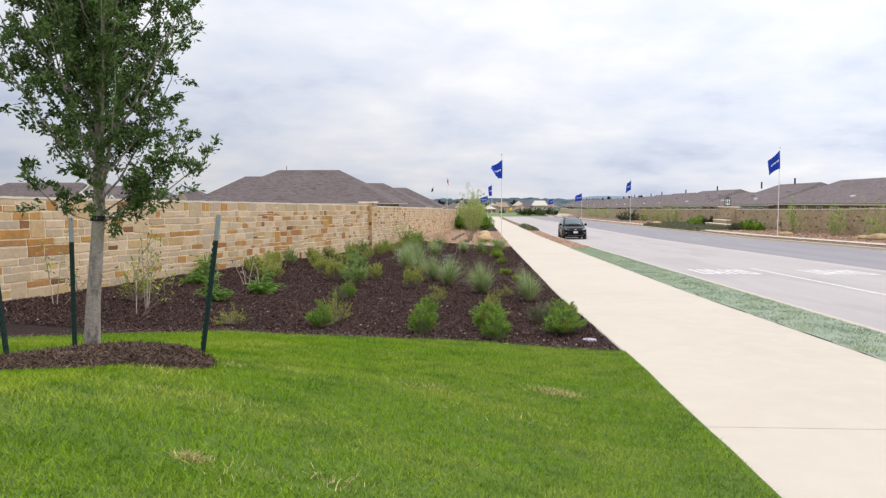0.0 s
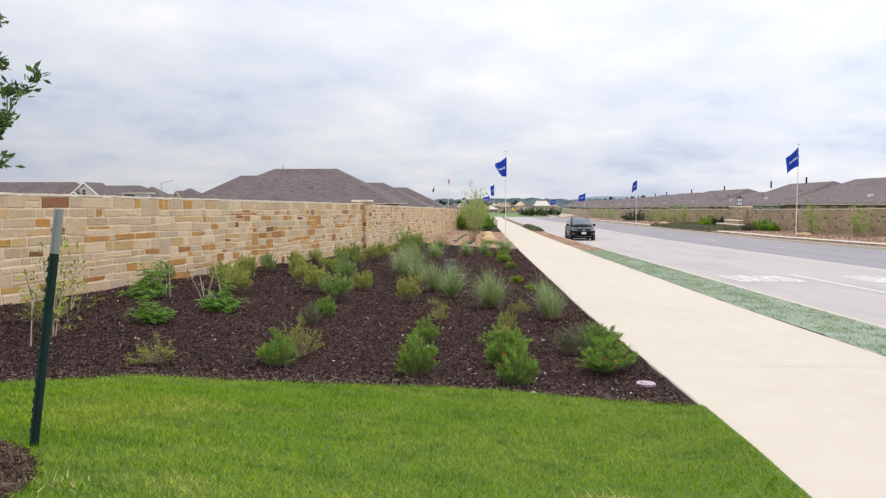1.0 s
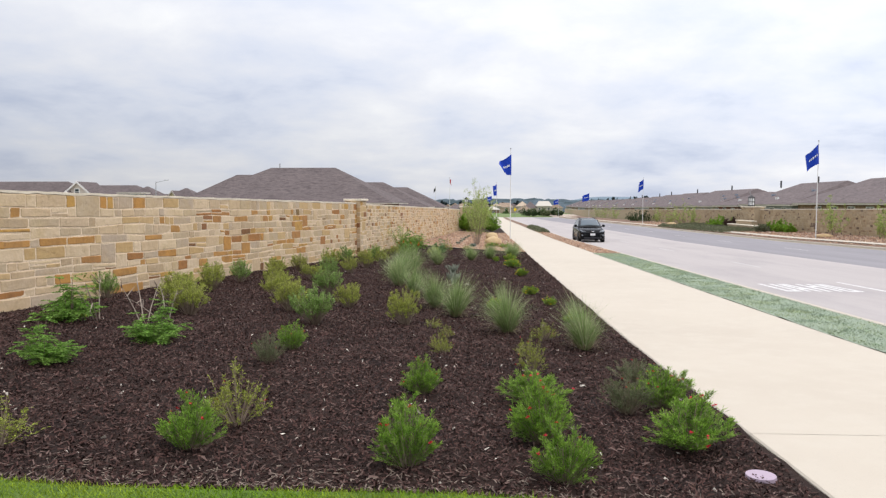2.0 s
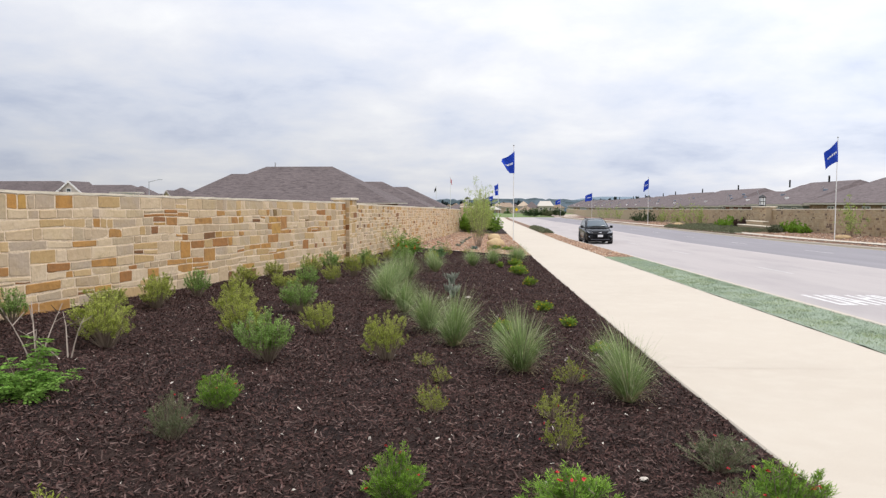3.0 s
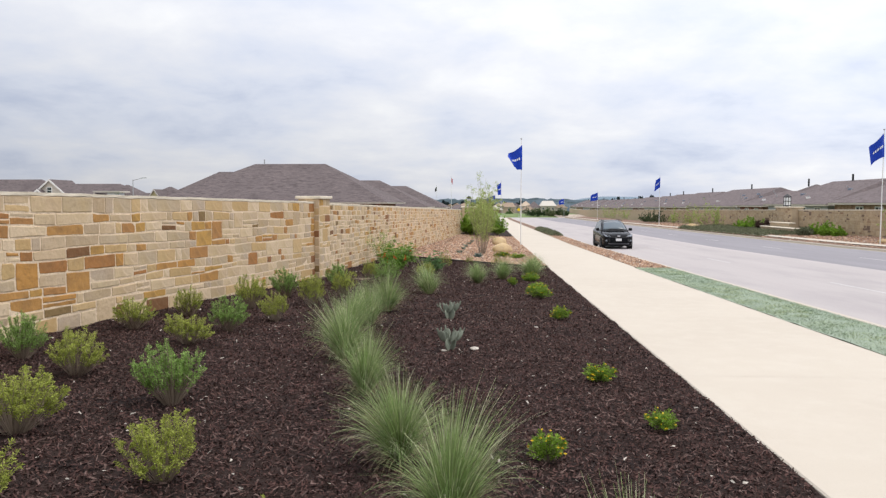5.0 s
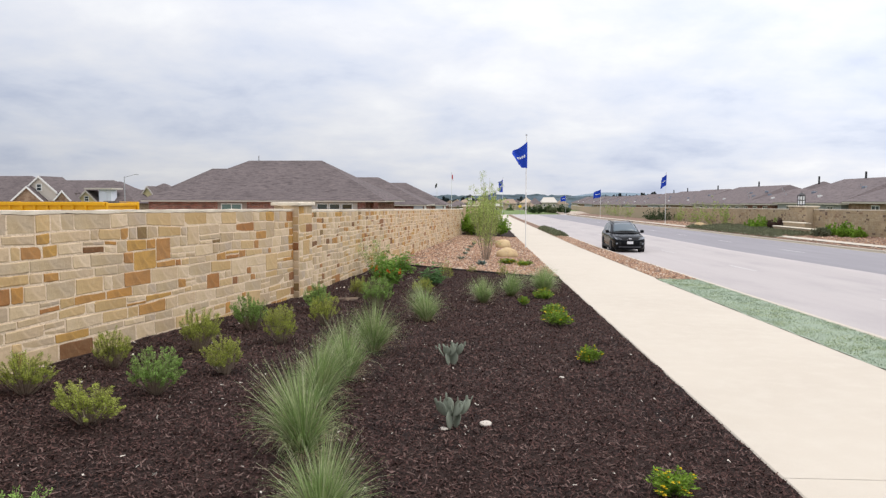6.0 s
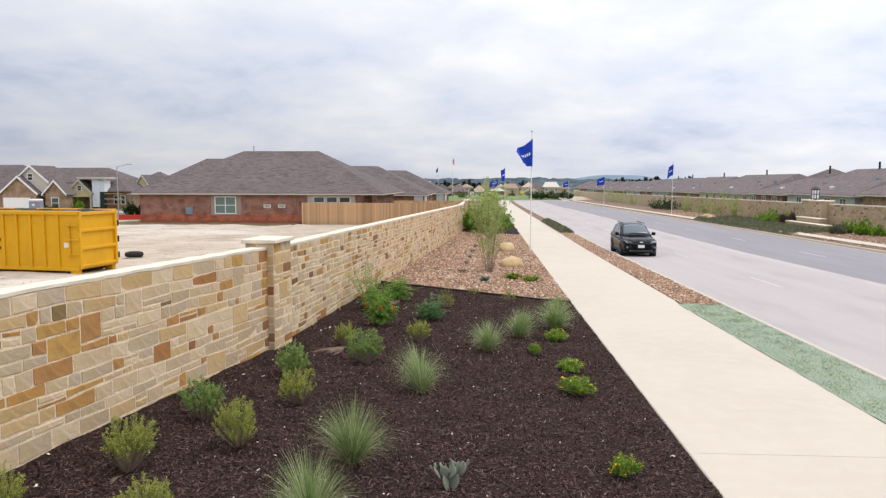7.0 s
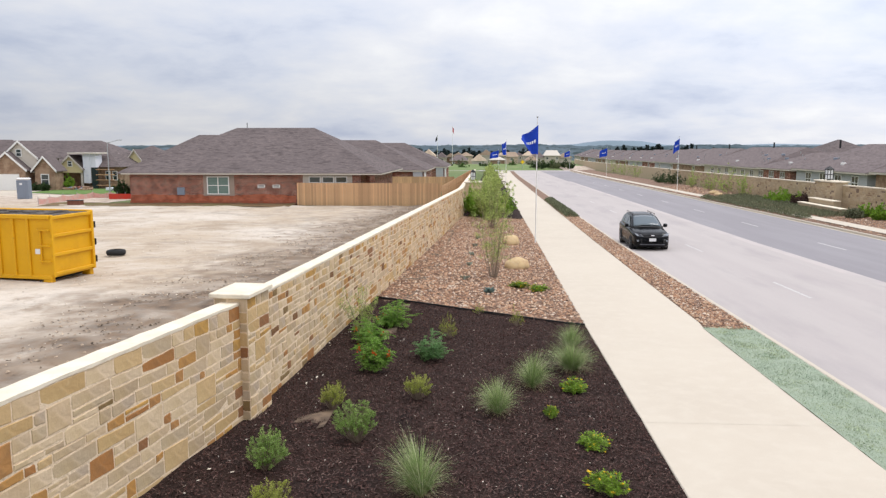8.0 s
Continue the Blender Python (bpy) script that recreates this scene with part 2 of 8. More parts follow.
M_DIRT = material("caliche dirt", (0.44, 0.355, 0.275), 0.95, spots=((0.13, (0.57, 0.485, 0.40), 0.43, 0.62, 0.85), ((0.22, 0.35, 1), (0.27, 0.195, 0.14), 0.52, 0.66, 0.75), ((0.5, 1.6, 1), (0.60, 0.53, 0.45), 0.52, 0.66, 0.7), (0.9, (0.23, 0.165, 0.12), 0.53, 0.64, 0.85), ((2.0, 5.0, 1), (0.27, 0.20, 0.15), 0.53, 0.66, 0.7), (4, (0.54, 0.46, 0.385), 0.5, 0.66, 0.6), (14, (0.24, 0.18, 0.14), 0.55, 0.7, 0.6)), bump=1.0, bump_scale=3.5, relief=0.06)
M_CLOD = material("dirt clod", (0.50, 0.43, 0.35), 0.95, random_by="island", amount=0.35)
M_YARD = material("fresh yard turf", (0.095, 0.17, 0.035), 0.95, spots=((0.5, (0.14, 0.21, 0.06), 0.45, 0.65, 0.8), (6, (0.06, 0.11, 0.025), 0.5, 0.7, 0.6)), bump=0.5, bump_scale=30)
M_FIELD = material("far grass", (0.11, 0.15, 0.05), 0.95, spots=((0.03, (0.17, 0.19, 0.08), 0.4, 0.65, 0.8), (0.4, (0.09, 0.13, 0.04), 0.5, 0.7, 0.6)))
M_EDGE = material("black edging", (0.02, 0.02, 0.02), 0.6)
M_MORTAR = material("pale mortar", (0.72, 0.57, 0.40), 0.95, spots=((5, (0.62, 0.48, 0.33), 0.45, 0.65, 0.8), (40, (0.80, 0.66, 0.48), 0.5, 0.7, 0.6)), bump=1.0, bump_scale=22)
CREAMS = ((0.0, (0.567, 0.420, 0.265)), (0.16, (0.487, 0.376, 0.248)), (0.30, (0.632, 0.485, 0.319)), (0.44, (0.455, 0.338, 0.215)), (0.54, (0.557, 0.383, 0.193)), (0.64, (0.536, 0.404, 0.265)), (0.74, (0.471, 0.367, 0.265)), (0.84, (0.652, 0.504, 0.339)), (0.93, (0.503, 0.334, 0.152)))
RUSTS = ((0.0, (0.456, 0.238, 0.072)), (0.18, (0.376, 0.170, 0.055)), (0.34, (0.271, 0.121, 0.051)), (0.46, (0.422, 0.211, 0.072)), (0.62, (0.190, 0.090, 0.037)), (0.69, (0.481, 0.243, 0.066)), (0.80, (0.502, 0.288, 0.079)), (0.94, (0.226, 0.148, 0.062)))
STAIN = dict(blotch=(0.42, 0.28, 0.13), blotch_amount=0.42, scale=3.0, bump=0.5, bump_scale=11, relief=0.03, fleck=(0.78, 0.64, 0.44), extra=((1.3, (0.56, 0.42, 0.20), 0.5, 0.66, 0.30), (7, (0.26, 0.19, 0.11), 0.6, 0.75, 0.5), (28, (0.34, 0.25, 0.15), 0.58, 0.72, 0.4)))
PALE = palette("cream limestone", CREAMS, "object", **STAIN), palette("cream limestone run", CREAMS, "island", **STAIN)
AGED = dict(STAIN, blotch=(0.20, 0.115, 0.055), blotch_amount=0.55, scale=4.5, fleck=(0.50, 0.33, 0.17), extra=((7, (0.16, 0.095, 0.05), 0.6, 0.75, 0.5), (28, (0.24, 0.15, 0.08), 0.58, 0.72, 0.4)))
RUST = palette("rust limestone", RUSTS, "object", **AGED), palette("rust limestone run", RUSTS, "island", **AGED)
M_STONERIGHT = palette("tan ashlar", ((0.0, (0.455, 0.340, 0.205)), (0.25, (0.41, 0.30, 0.18)), (0.5, (0.50, 0.385, 0.245)), (0.72, (0.43, 0.33, 0.215)), (0.90, (0.30, 0.19, 0.11)), (0.955, (0.17, 0.11, 0.075))), "island", blotch_amount=0.3)
M_MORTARRIGHT = material("tan mortar", (0.48, 0.38, 0.26), 0.95, spots=((4, (0.41, 0.32, 0.21), 0.45, 0.7, 0.7),))
M_CAP = material("cast stone cap", (0.73, 0.645, 0.51), 0.85, spots=((2.5, (0.57, 0.49, 0.37), 0.45, 0.7, 0.7), (9, (0.50, 0.43, 0.33), 0.56, 0.72, 0.5), (40, (0.74, 0.67, 0.54), 0.5, 0.75, 0.5)), bump=0.3, bump_scale=60)
# blue-grey of hills and woods is distance haze mixed into the base colour
M_HAZEHILL = material("distant hills with painted haze", (0.20, 0.25, 0.295), 1.0, spots=((0.004, (0.165, 0.21, 0.24), 0.4, 0.65, 0.8),), spec=0)
M_HAZEWOOD = material("far woods with painted haze", (0.085, 0.112, 0.132), 1.0, spots=((0.008, (0.120, 0.148, 0.168), 0.42, 0.62, 0.9), (0.03, (0.060, 0.080, 0.082), 0.45, 0.62, 0.8), (0.15, (0.036, 0.050, 0.048), 0.5, 0.64, 0.8)), spec=0)
M_FARTREE = material("far dark trees", (0.050, 0.066, 0.064), 1.0, spots=((0.3, (0.030, 0.040, 0.038), 0.45, 0.6, 0.8), (0.08, (0.072, 0.090, 0.080), 0.5, 0.65, 0.7)), spec=0)

# ---- ground, lawn, beds ----
def hollow(x, y):
    return S(min(y, 400)) - 0.3 if abs(x) < 400 else -2.96

sheet("ground", [-4500, -1500, -500, -200] + ease(-90, 90, 13) + [200, 500, 1500, 4500], [-400, -100] + ease(-20, 300, 33) + [420, 800, 1600, 5000], hollow, M_FIELD, "grassy ground that runs on to the hills", "ground")

def bed_front(x):
    """The curved line where the lawn meets the mulch."""
    return 8.78 + 0.28 * math.exp(-((x + 0.3) / 1.6) ** 2) - 0.60 * max(0.0, -x - 3.45)

W1A, W1B = Vector((-8.90, 3.9)), Vector((-4.93, 30.75))
W2A, W2B = Vector((-4.86, 31.6)), Vector((-2.72, 74.0))

def wall_x(y):
    a, b = (W1A, W1B) if y < 31.2 else (W2A, W2B)
    return a.x + (b.x - a.x) * (y - a.y) / (b.y - a.y)

def berm(x, y):
    """The lawn swells towards the tree."""
    d = max(0.0, 1.2 - x)
    return 0.03 * min(5.5, max(0.0, bed_front(x) - 0.3 - y)) * (min(d, 3.9) - 0.8 * min(max(d - 3.9, 0.0), 1.1))

def bumpy(x, y, size, amount):
    return amount * noise.noise((x * size, y * size, 0.3))

def lawn_z(x, y):
    return G(x, y) + berm(x, y) + 0.012 + bumpy(x, y, 1.1, 0.018)

def mulch_z(x, y):
    return G(x, y) - 0.01 + bumpy(x, y, 1.6, 0.03) + bumpy(x, y, 7, 0.012)

def mesh_between(name, lo, hi, rows, across, height, mat, label, category):
    """A surface whose left and right edges follow lo(y) and hi(y)."""
    v, f = [], []
    for y in rows:
        for i in range(across):
            x = lo(y) + (hi(y) - lo(y)) * i / (across - 1)
            v.append((x, y, height(x, y)))
    for j in range(len(rows) - 1):
        for i in range(across - 1):
            f.append((j * across + i, j * across + i + 1, (j + 1) * across + i + 1, (j + 1) * across + i))
    return tagged(new(name, mesh_np(name, v, f, mat, True)), label, category, kind="structure")

# the lawn ends at the bed: rows in x, columns from the near side up to the curve
def lawn_mesh():
    xs = ease(-10.5, 1.80, 90)
    v, f, n = [], [], 80
    for x in xs:
        top = bed_front(x)
        for k in range(n):
            y = -9 + (top + 9) * (k / (n - 1)) ** 0.8
            v.append((x, y, lawn_z(x, y)))
    for i in range(len(xs) - 1):
        for k in range(n - 1):
            # nothing reaches through the wall
            if v[i * n + k][0] > wall_x(v[i * n + k][1]) - 0.22:
                f.append((i * n + k, (i + 1) * n + k, (i + 1) * n + k + 1, i * n + k + 1))
    return tagged(new("lawn", mesh_np("lawn", v, f, M_LAWN, True)), "mown bright green lawn with yellowed patches", "lawn", kind="structure")

lawn = lawn_mesh()
def gravel_line(x):
    """The slanting steel edging where mulch gives way to gravel."""
    return 39.73 - 0.374 * x


mulch_bed = mesh_between("mulch_bed", lambda y: wall_x(y) - 0.1, lambda y: 1.712 + drift(y), ease(5.0, 41.8, 300), 70, mulch_z, M_MULCH, "planting bed of dark brown bark mulch", "mulch")
# the near part of the bed lies under the lawn
for vert in mulch_bed.data.vertices:
    if vert.co.y < bed_front(vert.co.x) - 0.12:
        vert.co.z -= 0.15
    if vert.co.y > gravel_line(vert.co.x) + 0.05:
        vert.co.z -= 0.12
gravel_bed = mesh_between("gravel_bed", lambda y: wall_x(y) - 0.1, lambda y: 1.712 + drift(y), ease(38.9, 73.2, 170), 50, lambda x, y: G(x, y) - 0.02 + bumpy(x, y, 2, 0.04) - (0.12 if y < gravel_line(x) else 0.0), M_GRAVEL, "bed of reddish brown river gravel", "gravel")
mesh_between("mulch_bed", lambda y: -2.75 + (y - 73.2) * 0.01, lambda y: 1.70 + (y - 73.2) * 0.012, ease(73.2, 215, 40), 12, lambda x, y: G(x, y) - 0.01 + bumpy(x, y, 1, 0.04), M_MULCH, "dark mulch bed running on beside the walk", "mulch")
edging = thing("bed_edging", "thin black steel edging between mulch and gravel", "edging", kind="structure")
for line, xa, xb in ((gravel_line, -4.42, 1.62), (lambda x: 73.2, -2.7, 1.68)):
    bm = bmesh.new()
    for k in range(12):
        a, b = xa + (xb - xa) * k / 12, xa + (xb - xa) * (k + 1) / 12
        ring = [[bm.verts.new((x, line(x) + dy, G(x, line(x)) + dz)) for dy, dz in ((-0.012, -0.06), (-0.012, 0.05), (0.012, 0.05), (0.012, -0.06))] for x in (a, b)]
        for i in range(3):
            bm.faces.new((ring[0][i], ring[0][i + 1], ring[1][i + 1], ring[1][i]))
    bmesh.ops.recalc_face_normals(bm, faces=bm.faces)
    part("edging_strip", bm, M_EDGE, edging)

# ---- walk, kerbs, road ----
def bend(y):
    """Far ahead the road swings a little to the right."""
    return 0.0 if y < 150 else 0.00012 * (y - 150) ** 2

walk_rows = ease(-12, 75, 59) + ease(78, 225, 30)
JOINTS = [-10.36 + 5.27 * k for k in range(44)]
edge = lambda y: 4.81 if y < 39.0 else 4.90
sidewalk = thing("sidewalk", "wide pale concrete sidewalk with sawn joints", "sidewalk", kind="structure")
part("bedding", mesh_between("bedding", lambda y: 1.74 + bend(y) + drift(y), lambda y: 4.80 + bend(y) + drift(y), walk_rows, 3, lambda x, y: S(y) - 0.03, M_KERB, "x", "x").data, M_KERB, sidewalk)
bpy.data.objects.remove(next(o for o in scene.objects if o.name == "bedding" and o.parent is None))
for a, b in zip(JOINTS, JOINTS[1:]):
    bm = bmesh.new()
    n, ga, gb = 6, a + 0.0035, b - 0.0035
    for k in range(n):
        ya, yb = ga + (gb - ga) * k / n, ga + (gb - ga) * (k + 1) / n
        vs = [bm.verts.new((x + bend(y) + drift(y), y, S(y) + dz)) for y in (ya, yb) for x, dz in ((1.72, -0.1), (1.72, -0.012), (1.735, 0), (edge(y) - 0.015, 0), (edge(y), -0.012), (edge(y), -0.1))]
        for i in range(5):
            bm.faces.new((vs[i], vs[i + 1], vs[i + 7], vs[i + 6]))
    bmesh.ops.remove_doubles(bm, verts=bm.verts, dist=0.0005)
    bmesh.ops.recalc_face_normals(bm, faces=bm.faces)
    part("slab", bm, M_WALK, sidewalk)

road_rows = ease(-14, 75, 46) + ease(80, 228, 38)
road = tagged(mesh_between("road", lambda y: 6.10 + bend(y), lambda y: 13.6 + bend(y), road_rows, 8, lambda x, y: S(y) - 0.13, M_ROAD, "pale worn asphalt carriageway", "road"))
tagged(mesh_between("road", lambda y: 13.6 + bend(y), lambda y: 21.65 + bend(y), road_rows, 8, lambda x, y: S(y) - 0.13 + 0.0, M_ROADDARK, "darker newer asphalt carriageway", "road"))
crossing = sheet("road", ease(-120, 160, 30), ease(226, 236, 4), lambda x, y: S(y) - 0.125, M_ROAD, "crossing street of pale asphalt far ahead", "road")


def kerb(name, x0, x1, y0, y1, top, label, flat=0.0):
    k = thing(name, label, "kerb", kind="structure")
    rows = [y for y in road_rows if y0 <= y <= y1]
    bm = bmesh.new()
    outline = ((x0, -0.16), (x0, top - 0.02), (x0 + 0.03, top), (x1 - 0.04, top), (x1 - 0.01, top - 0.03), (x1, -0.127)) if x1 > x0 else ((x0, -0.16), (x0, top - 0.02), (x0 - 0.03, top), (x1 + 0.04, top), (x1 + 0.01, top - 0.03), (x1, -0.127))
    g = 0.07 if x1 > x0 else -0.22
    outline = outline + ((x1 + g, -0.122), (x1 + g, -0.16))
    ring = [[bm.verts.new((x + bend(y), y, S(y) + z)) for x, z in outline] for y in rows]
    for p, q in zip(ring, ring[1:]):
        for i in range(len(outline) - 1):
            bm.faces.new((p[i], p[i + 1], q[i + 1], q[i]))
    bmesh.ops.recalc_face_normals(bm, faces=bm.faces)
    part("kerb_stone", bm, M_KERB, k)
    return k


kerb("kerb_near", 5.98, 6.15, -14, 226, 0.015, "pale concrete kerb and gutter beside the walk")
kerb("kerb_far", 21.80, 21.62, -14, 226, 0.015, "pale concrete kerb on the far side of the road")

strip_z = lambda x, y: S(y) - 0.012 + bumpy(x, y, 2.5, 0.02) + 0.02
green_strip = mesh_between("green_strip", lambda y: 4.80 + drift(y), lambda y: 5.98, ease(-12, 39.0, 160), 12, strip_z, M_STRIP, "verge of blue-green hydroseeded turf", "verge")
gravel_strip = mesh_between("gravel_strip", lambda y: 4.89 + bend(y) + drift(y), lambda y: 5.98 + bend(y), ease(39.0, 130, 110), 8, lambda x, y: S(y) - 0.02 + bumpy(x, y, 3, 0.03), M_GRAVEL, "verge of reddish gravel beside the kerb", "gravel")
mesh_between("gravel_strip", lambda y: 4.90 + bend(y), lambda y: 5.98 + bend(y), ease(130, 222, 20), 4, lambda x, y: S(y) - 0.02, M_GRAVEL, "verge of reddish gravel far ahead", "gravel")

# road paint, worn
marking = thing("road_marking", "worn white lane lines and lettering bars on the asphalt", "road marking", kind="structure")


M_LETTER = material("white lettering paint", (0.66, 0.64, 0.62), 0.8, spots=((9, (0.45, 0.42, 0.41), 0.5, 0.64, 0.9),))


def stripe(x0, y0, x1, y1, w, mat=None):
    d = Vector((x1 - x0, y1 - y0)).normalized()
    s = Vector((d.y, -d.x)) * w / 2
    n = max(2, int(abs(y1 - y0) / 2))
    v, f = [], []
    for k in range(n + 1):
        x, y = x0 + (x1 - x0) * k / n, y0 + (y1 - y0) * k / n
        v += [(x - s.x, y - s.y, S(y) - 0.126), (x + s.x, y + s.y, S(y) - 0.126)]
        if k:
            f.append((2 * k - 2, 2 * k - 1, 2 * k + 1, 2 * k))
    part("painted_stripe", mesh_np("painted_stripe", v, f, mat or M_PAINT), None, marking)


stripe(9.75, -10, 9.65, 26.0, 0.12, M_LETTER)
for k in range(9):
    stripe(9.75, 44.2 + 12.2 * k - 12.2 * 1, 9.75, 47.4 + 12.2 * k - 12.2 * 1, 0.11)
    stripe(17.3 + bend(56 + 12.2 * k), 45.5 + 12.2 * k, 17.3 + bend(56 + 12.2 * k), 48.7 + 12.2 * k, 0.11)
M_SEAM = material("pale seam in the asphalt", (0.45, 0.40, 0.38), 0.85, spots=(((0.6, 0.3, 1), (0.40, 0.36, 0.345), 0.45, 0.6, 0.9), (60, (0.36, 0.33, 0.32), 0.55, 0.75, 0.5)))
stripe(13.66, -10, 13.66, 150, 0.5, M_SEAM)
# worn lettering, kept as plain bars
for x0 in (7.15, 10.9):
    for k in range(4):
        cx = x0 + 0.1 + 0.5 * k
        stripe(cx, 23.4, cx, 25.4, 0.12, M_LETTER)
        stripe(cx + 0.28, 23.4, cx + 0.28 - 0.15 * (k % 2), 25.4, 0.12, M_LETTER)
        stripe(cx, 23.5 + 0.6 * (k % 3), cx + 0.3, 23.5 + 0.6 * (k % 3), 0.24, M_LETTER)

# ---- far side of the road ----
def far_verge(x, y):
    """The verge across the road stands a step above the kerb and banks up to the wall."""
    d = x - bend(y) - 21.8
    return S(y) + 0.10 * min(1.0, d / 0.35) + 0.05 * max(0.0, d - 2.0)


right_verge = mesh_between("right_verge", lambda y: 21.80 + bend(y), lambda y: 27.6 + bend(y), road_rows, 20, lambda x, y: far_verge(x, y) + bumpy(x, y, 1.5, 0.035), M_GRAVEL, "gravel verge in front of the far wall", "gravel")
mesh_between("sidewalk", lambda y: 22.2 + bend(y), lambda y: 23.45 + bend(y), road_rows, 3, lambda x, y: S(y) + 0.135, M_WALK, "narrow concrete walk along the far wall", "sidewalk")
sheet("ground", ease(27.4, 130, 12), ease(-14, 400, 60), lambda x, y: S(y) - 0.05, M_FIELD, "grass yards behind the far wall", "ground")
def spoil(x, y):
    """How thickly brown earth is strewn on the lot along the wall."""
    d = wall_x(y) - x
    return 1 - d / (7.6 + 3.2 * noise.noise((x * 0.16, y * 0.16, 2.0)) + 3.2 * noise.noise((x * 0.7, y * 0.5, 5.0)) + 2.0 * noise.noise((x * 2.1, y * 1.6, 8.0))) - 0.5 * max(0.0, (29 - y) / 6)


sheet("ground", [-140, -120, -100, -80, -65] + ease(-55, -2.9, 150), ease(-14, 20, 12) + ease(21, 84.5, 160), lambda x, y: S(y) + 0.10 + bumpy(x, y, 0.5, 0.07) + bumpy(x * 0.5, y, 1.7, 0.03) + 0.10 * min(1.0, max(0.0, spoil(x, y)) * 2) * (1 + noise.noise((x * 2.3, y * 2.3, 0))), M_LOT, "bare pale building lot of rutted caliche dirt", "dirt lot", keep=lambda x, y: x < wall_x(y) + 1.2)
M_EARTHCLOD = material("earth clod", (0.29, 0.222, 0.160), 0.95, random_by="island", amount=0.75)
def strewn(mat, brown, dark):
    """Adds churned earth to a dirt material: brown along the line of the stone wall, ragged by noise, thinning away from it."""
    n, l = mat.node_tree.nodes, mat.node_tree.links
    b = n["Principled BSDF"]
    base = b.inputs["Base Color"].links[0].from_socket
    pos = n.new("ShaderNodeTexCoord").outputs["Object"]
    run = n.new("ShaderNodeVectorMath")
    run.operation = "DOT_PRODUCT"
    slope = (wall_x(80) - wall_x(34)) / 46
    run.inputs[1].default_value = (-1, slope, 0)
    l.new(pos, run.inputs[0])

    def grain(scale, detail, amount, into):
        t = n.new("ShaderNodeTexNoise")
        t.inputs["Scale"].default_value, t.inputs["Detail"].default_value, t.inputs["Roughness"].default_value = scale, detail, 0.62
        l.new(pos, t.inputs["Vector"])
        m = n.new("ShaderNodeMath")
        m.operation, m.inputs[1].default_value = "MULTIPLY_ADD", amount
        l.new(t.outputs["Fac"], m.inputs[0])
        if into is not None:
            l.new(into, m.inputs[2])
        else:
            m.inputs[2].default_value = 0.0
        return m.outputs[0]

    d = grain(1.3, 8, 13.0, grain(0.2, 4, 11.0, run.outputs["Value"]))
    r = n.new("ShaderNodeMapRange")
    edge0 = slope * 34 - wall_x(34)
    r.inputs["From Min"].default_value, r.inputs["From Max"].default_value = edge0 + 22.0, edge0 + 16.5
    l.new(d, r.inputs["Value"])
    tint = n.new("ShaderNodeMix")
    tint.data_type = "RGBA"
    tint.inputs["A"].default_value, tint.inputs["B"].default_value = (*brown, 1), (*dark, 1)
    f = n.new("ShaderNodeMapRange")
    f.inputs["From Min"].default_value, f.inputs["From Max"].default_value = 0.42, 0.62
    l.new(grain(2.6, 8, 1.0, None), f.inputs["Value"])
    l.new(f.outputs[0], tint.inputs["Factor"])
    mix = n.new("ShaderNodeMix")
    mix.data_type = "RGBA"
    l.new(r.outputs[0], mix.inputs["Factor"])
    l.new(base, mix.inputs["A"])
    l.new(tint.outputs["Result"], mix.inputs["B"])
    l.new(mix.outputs["Result"], b.inputs["Base Color"])


strewn(M_LOT, (0.195, 0.137, 0.093), (0.085, 0.060, 0.043))
sheet("mud_strip", ease(-41, -18.3, 74), ease(81.6, 85.75, 16), lambda x, y: S(y) + 0.07 + 0.14 * (y - 81.6) / 4 + bumpy(x, y, 0.9, 0.07), material("wet mud and weeds", (0.155, 0.098, 0.048), 0.95, spots=((0.4, (0.115, 0.105, 0.036), 0.45, 0.6, 0.9), (1.2, (0.24, 0.17, 0.075), 0.54, 0.66, 0.7), (4, (0.085, 0.055, 0.03), 0.5, 0.66, 0.7)), bump=0.9, bump_scale=6), "low bank of brown mud and olive weeds below the brick house", "mud", keep=lambda x, y: y > 82.5 + 0.7 * noise.noise((x * 0.3, 0, 0)))
sheet("ground", ease(-140, -2.8, 40), ease(84.5, 226, 30), lambda x, y: S(y) + 0.03, M_FIELD, "grass yards round the houses", "ground")
sheet("ground", ease(-140, -37.2, 40), ease(84.4, 101.5, 18), lambda x, y: S(y) + 0.06 + bumpy(x, y, 0.6, 0.04), M_DIRT, "pale graded dirt in front of the unfinished houses", "dirt lot")
meadow = sheet("meadow", ease(-160, 220, 40), ease(236, 300, 12), lambda x, y: -2.66 + 0.5 * math.sin(min(1, (y - 236) / 30) * 1.57) + bumpy(x, y, 0.05, 0.3), material("meadow grass", (0.13, 0.19, 0.055), 0.95, spots=((0.1, (0.21, 0.22, 0.10), 0.45, 0.65, 0.7), (0.6, (0.08, 0.12, 0.04), 0.5, 0.66, 0.7))), "green grassy bank at the end of the road", "meadow")

sheet("verge", ease(21.9, 33.5, 12), ease(227, 303, 20), lambda x, y: -2.60 + 0.5 * math.sin(min(1, max(0.0, y - 236) / 30) * 1.57) + bumpy(x, y, 0.2, 0.06), M_DIRT, "dry bare verge before the far end of the wall", "verge")
# ---- stone walls ----
def top1(y):
    return 2.045 - 0.0105 * (y - 10.8)

def top2(y):
    return 1.80 - 0.0128 * (y - 32)


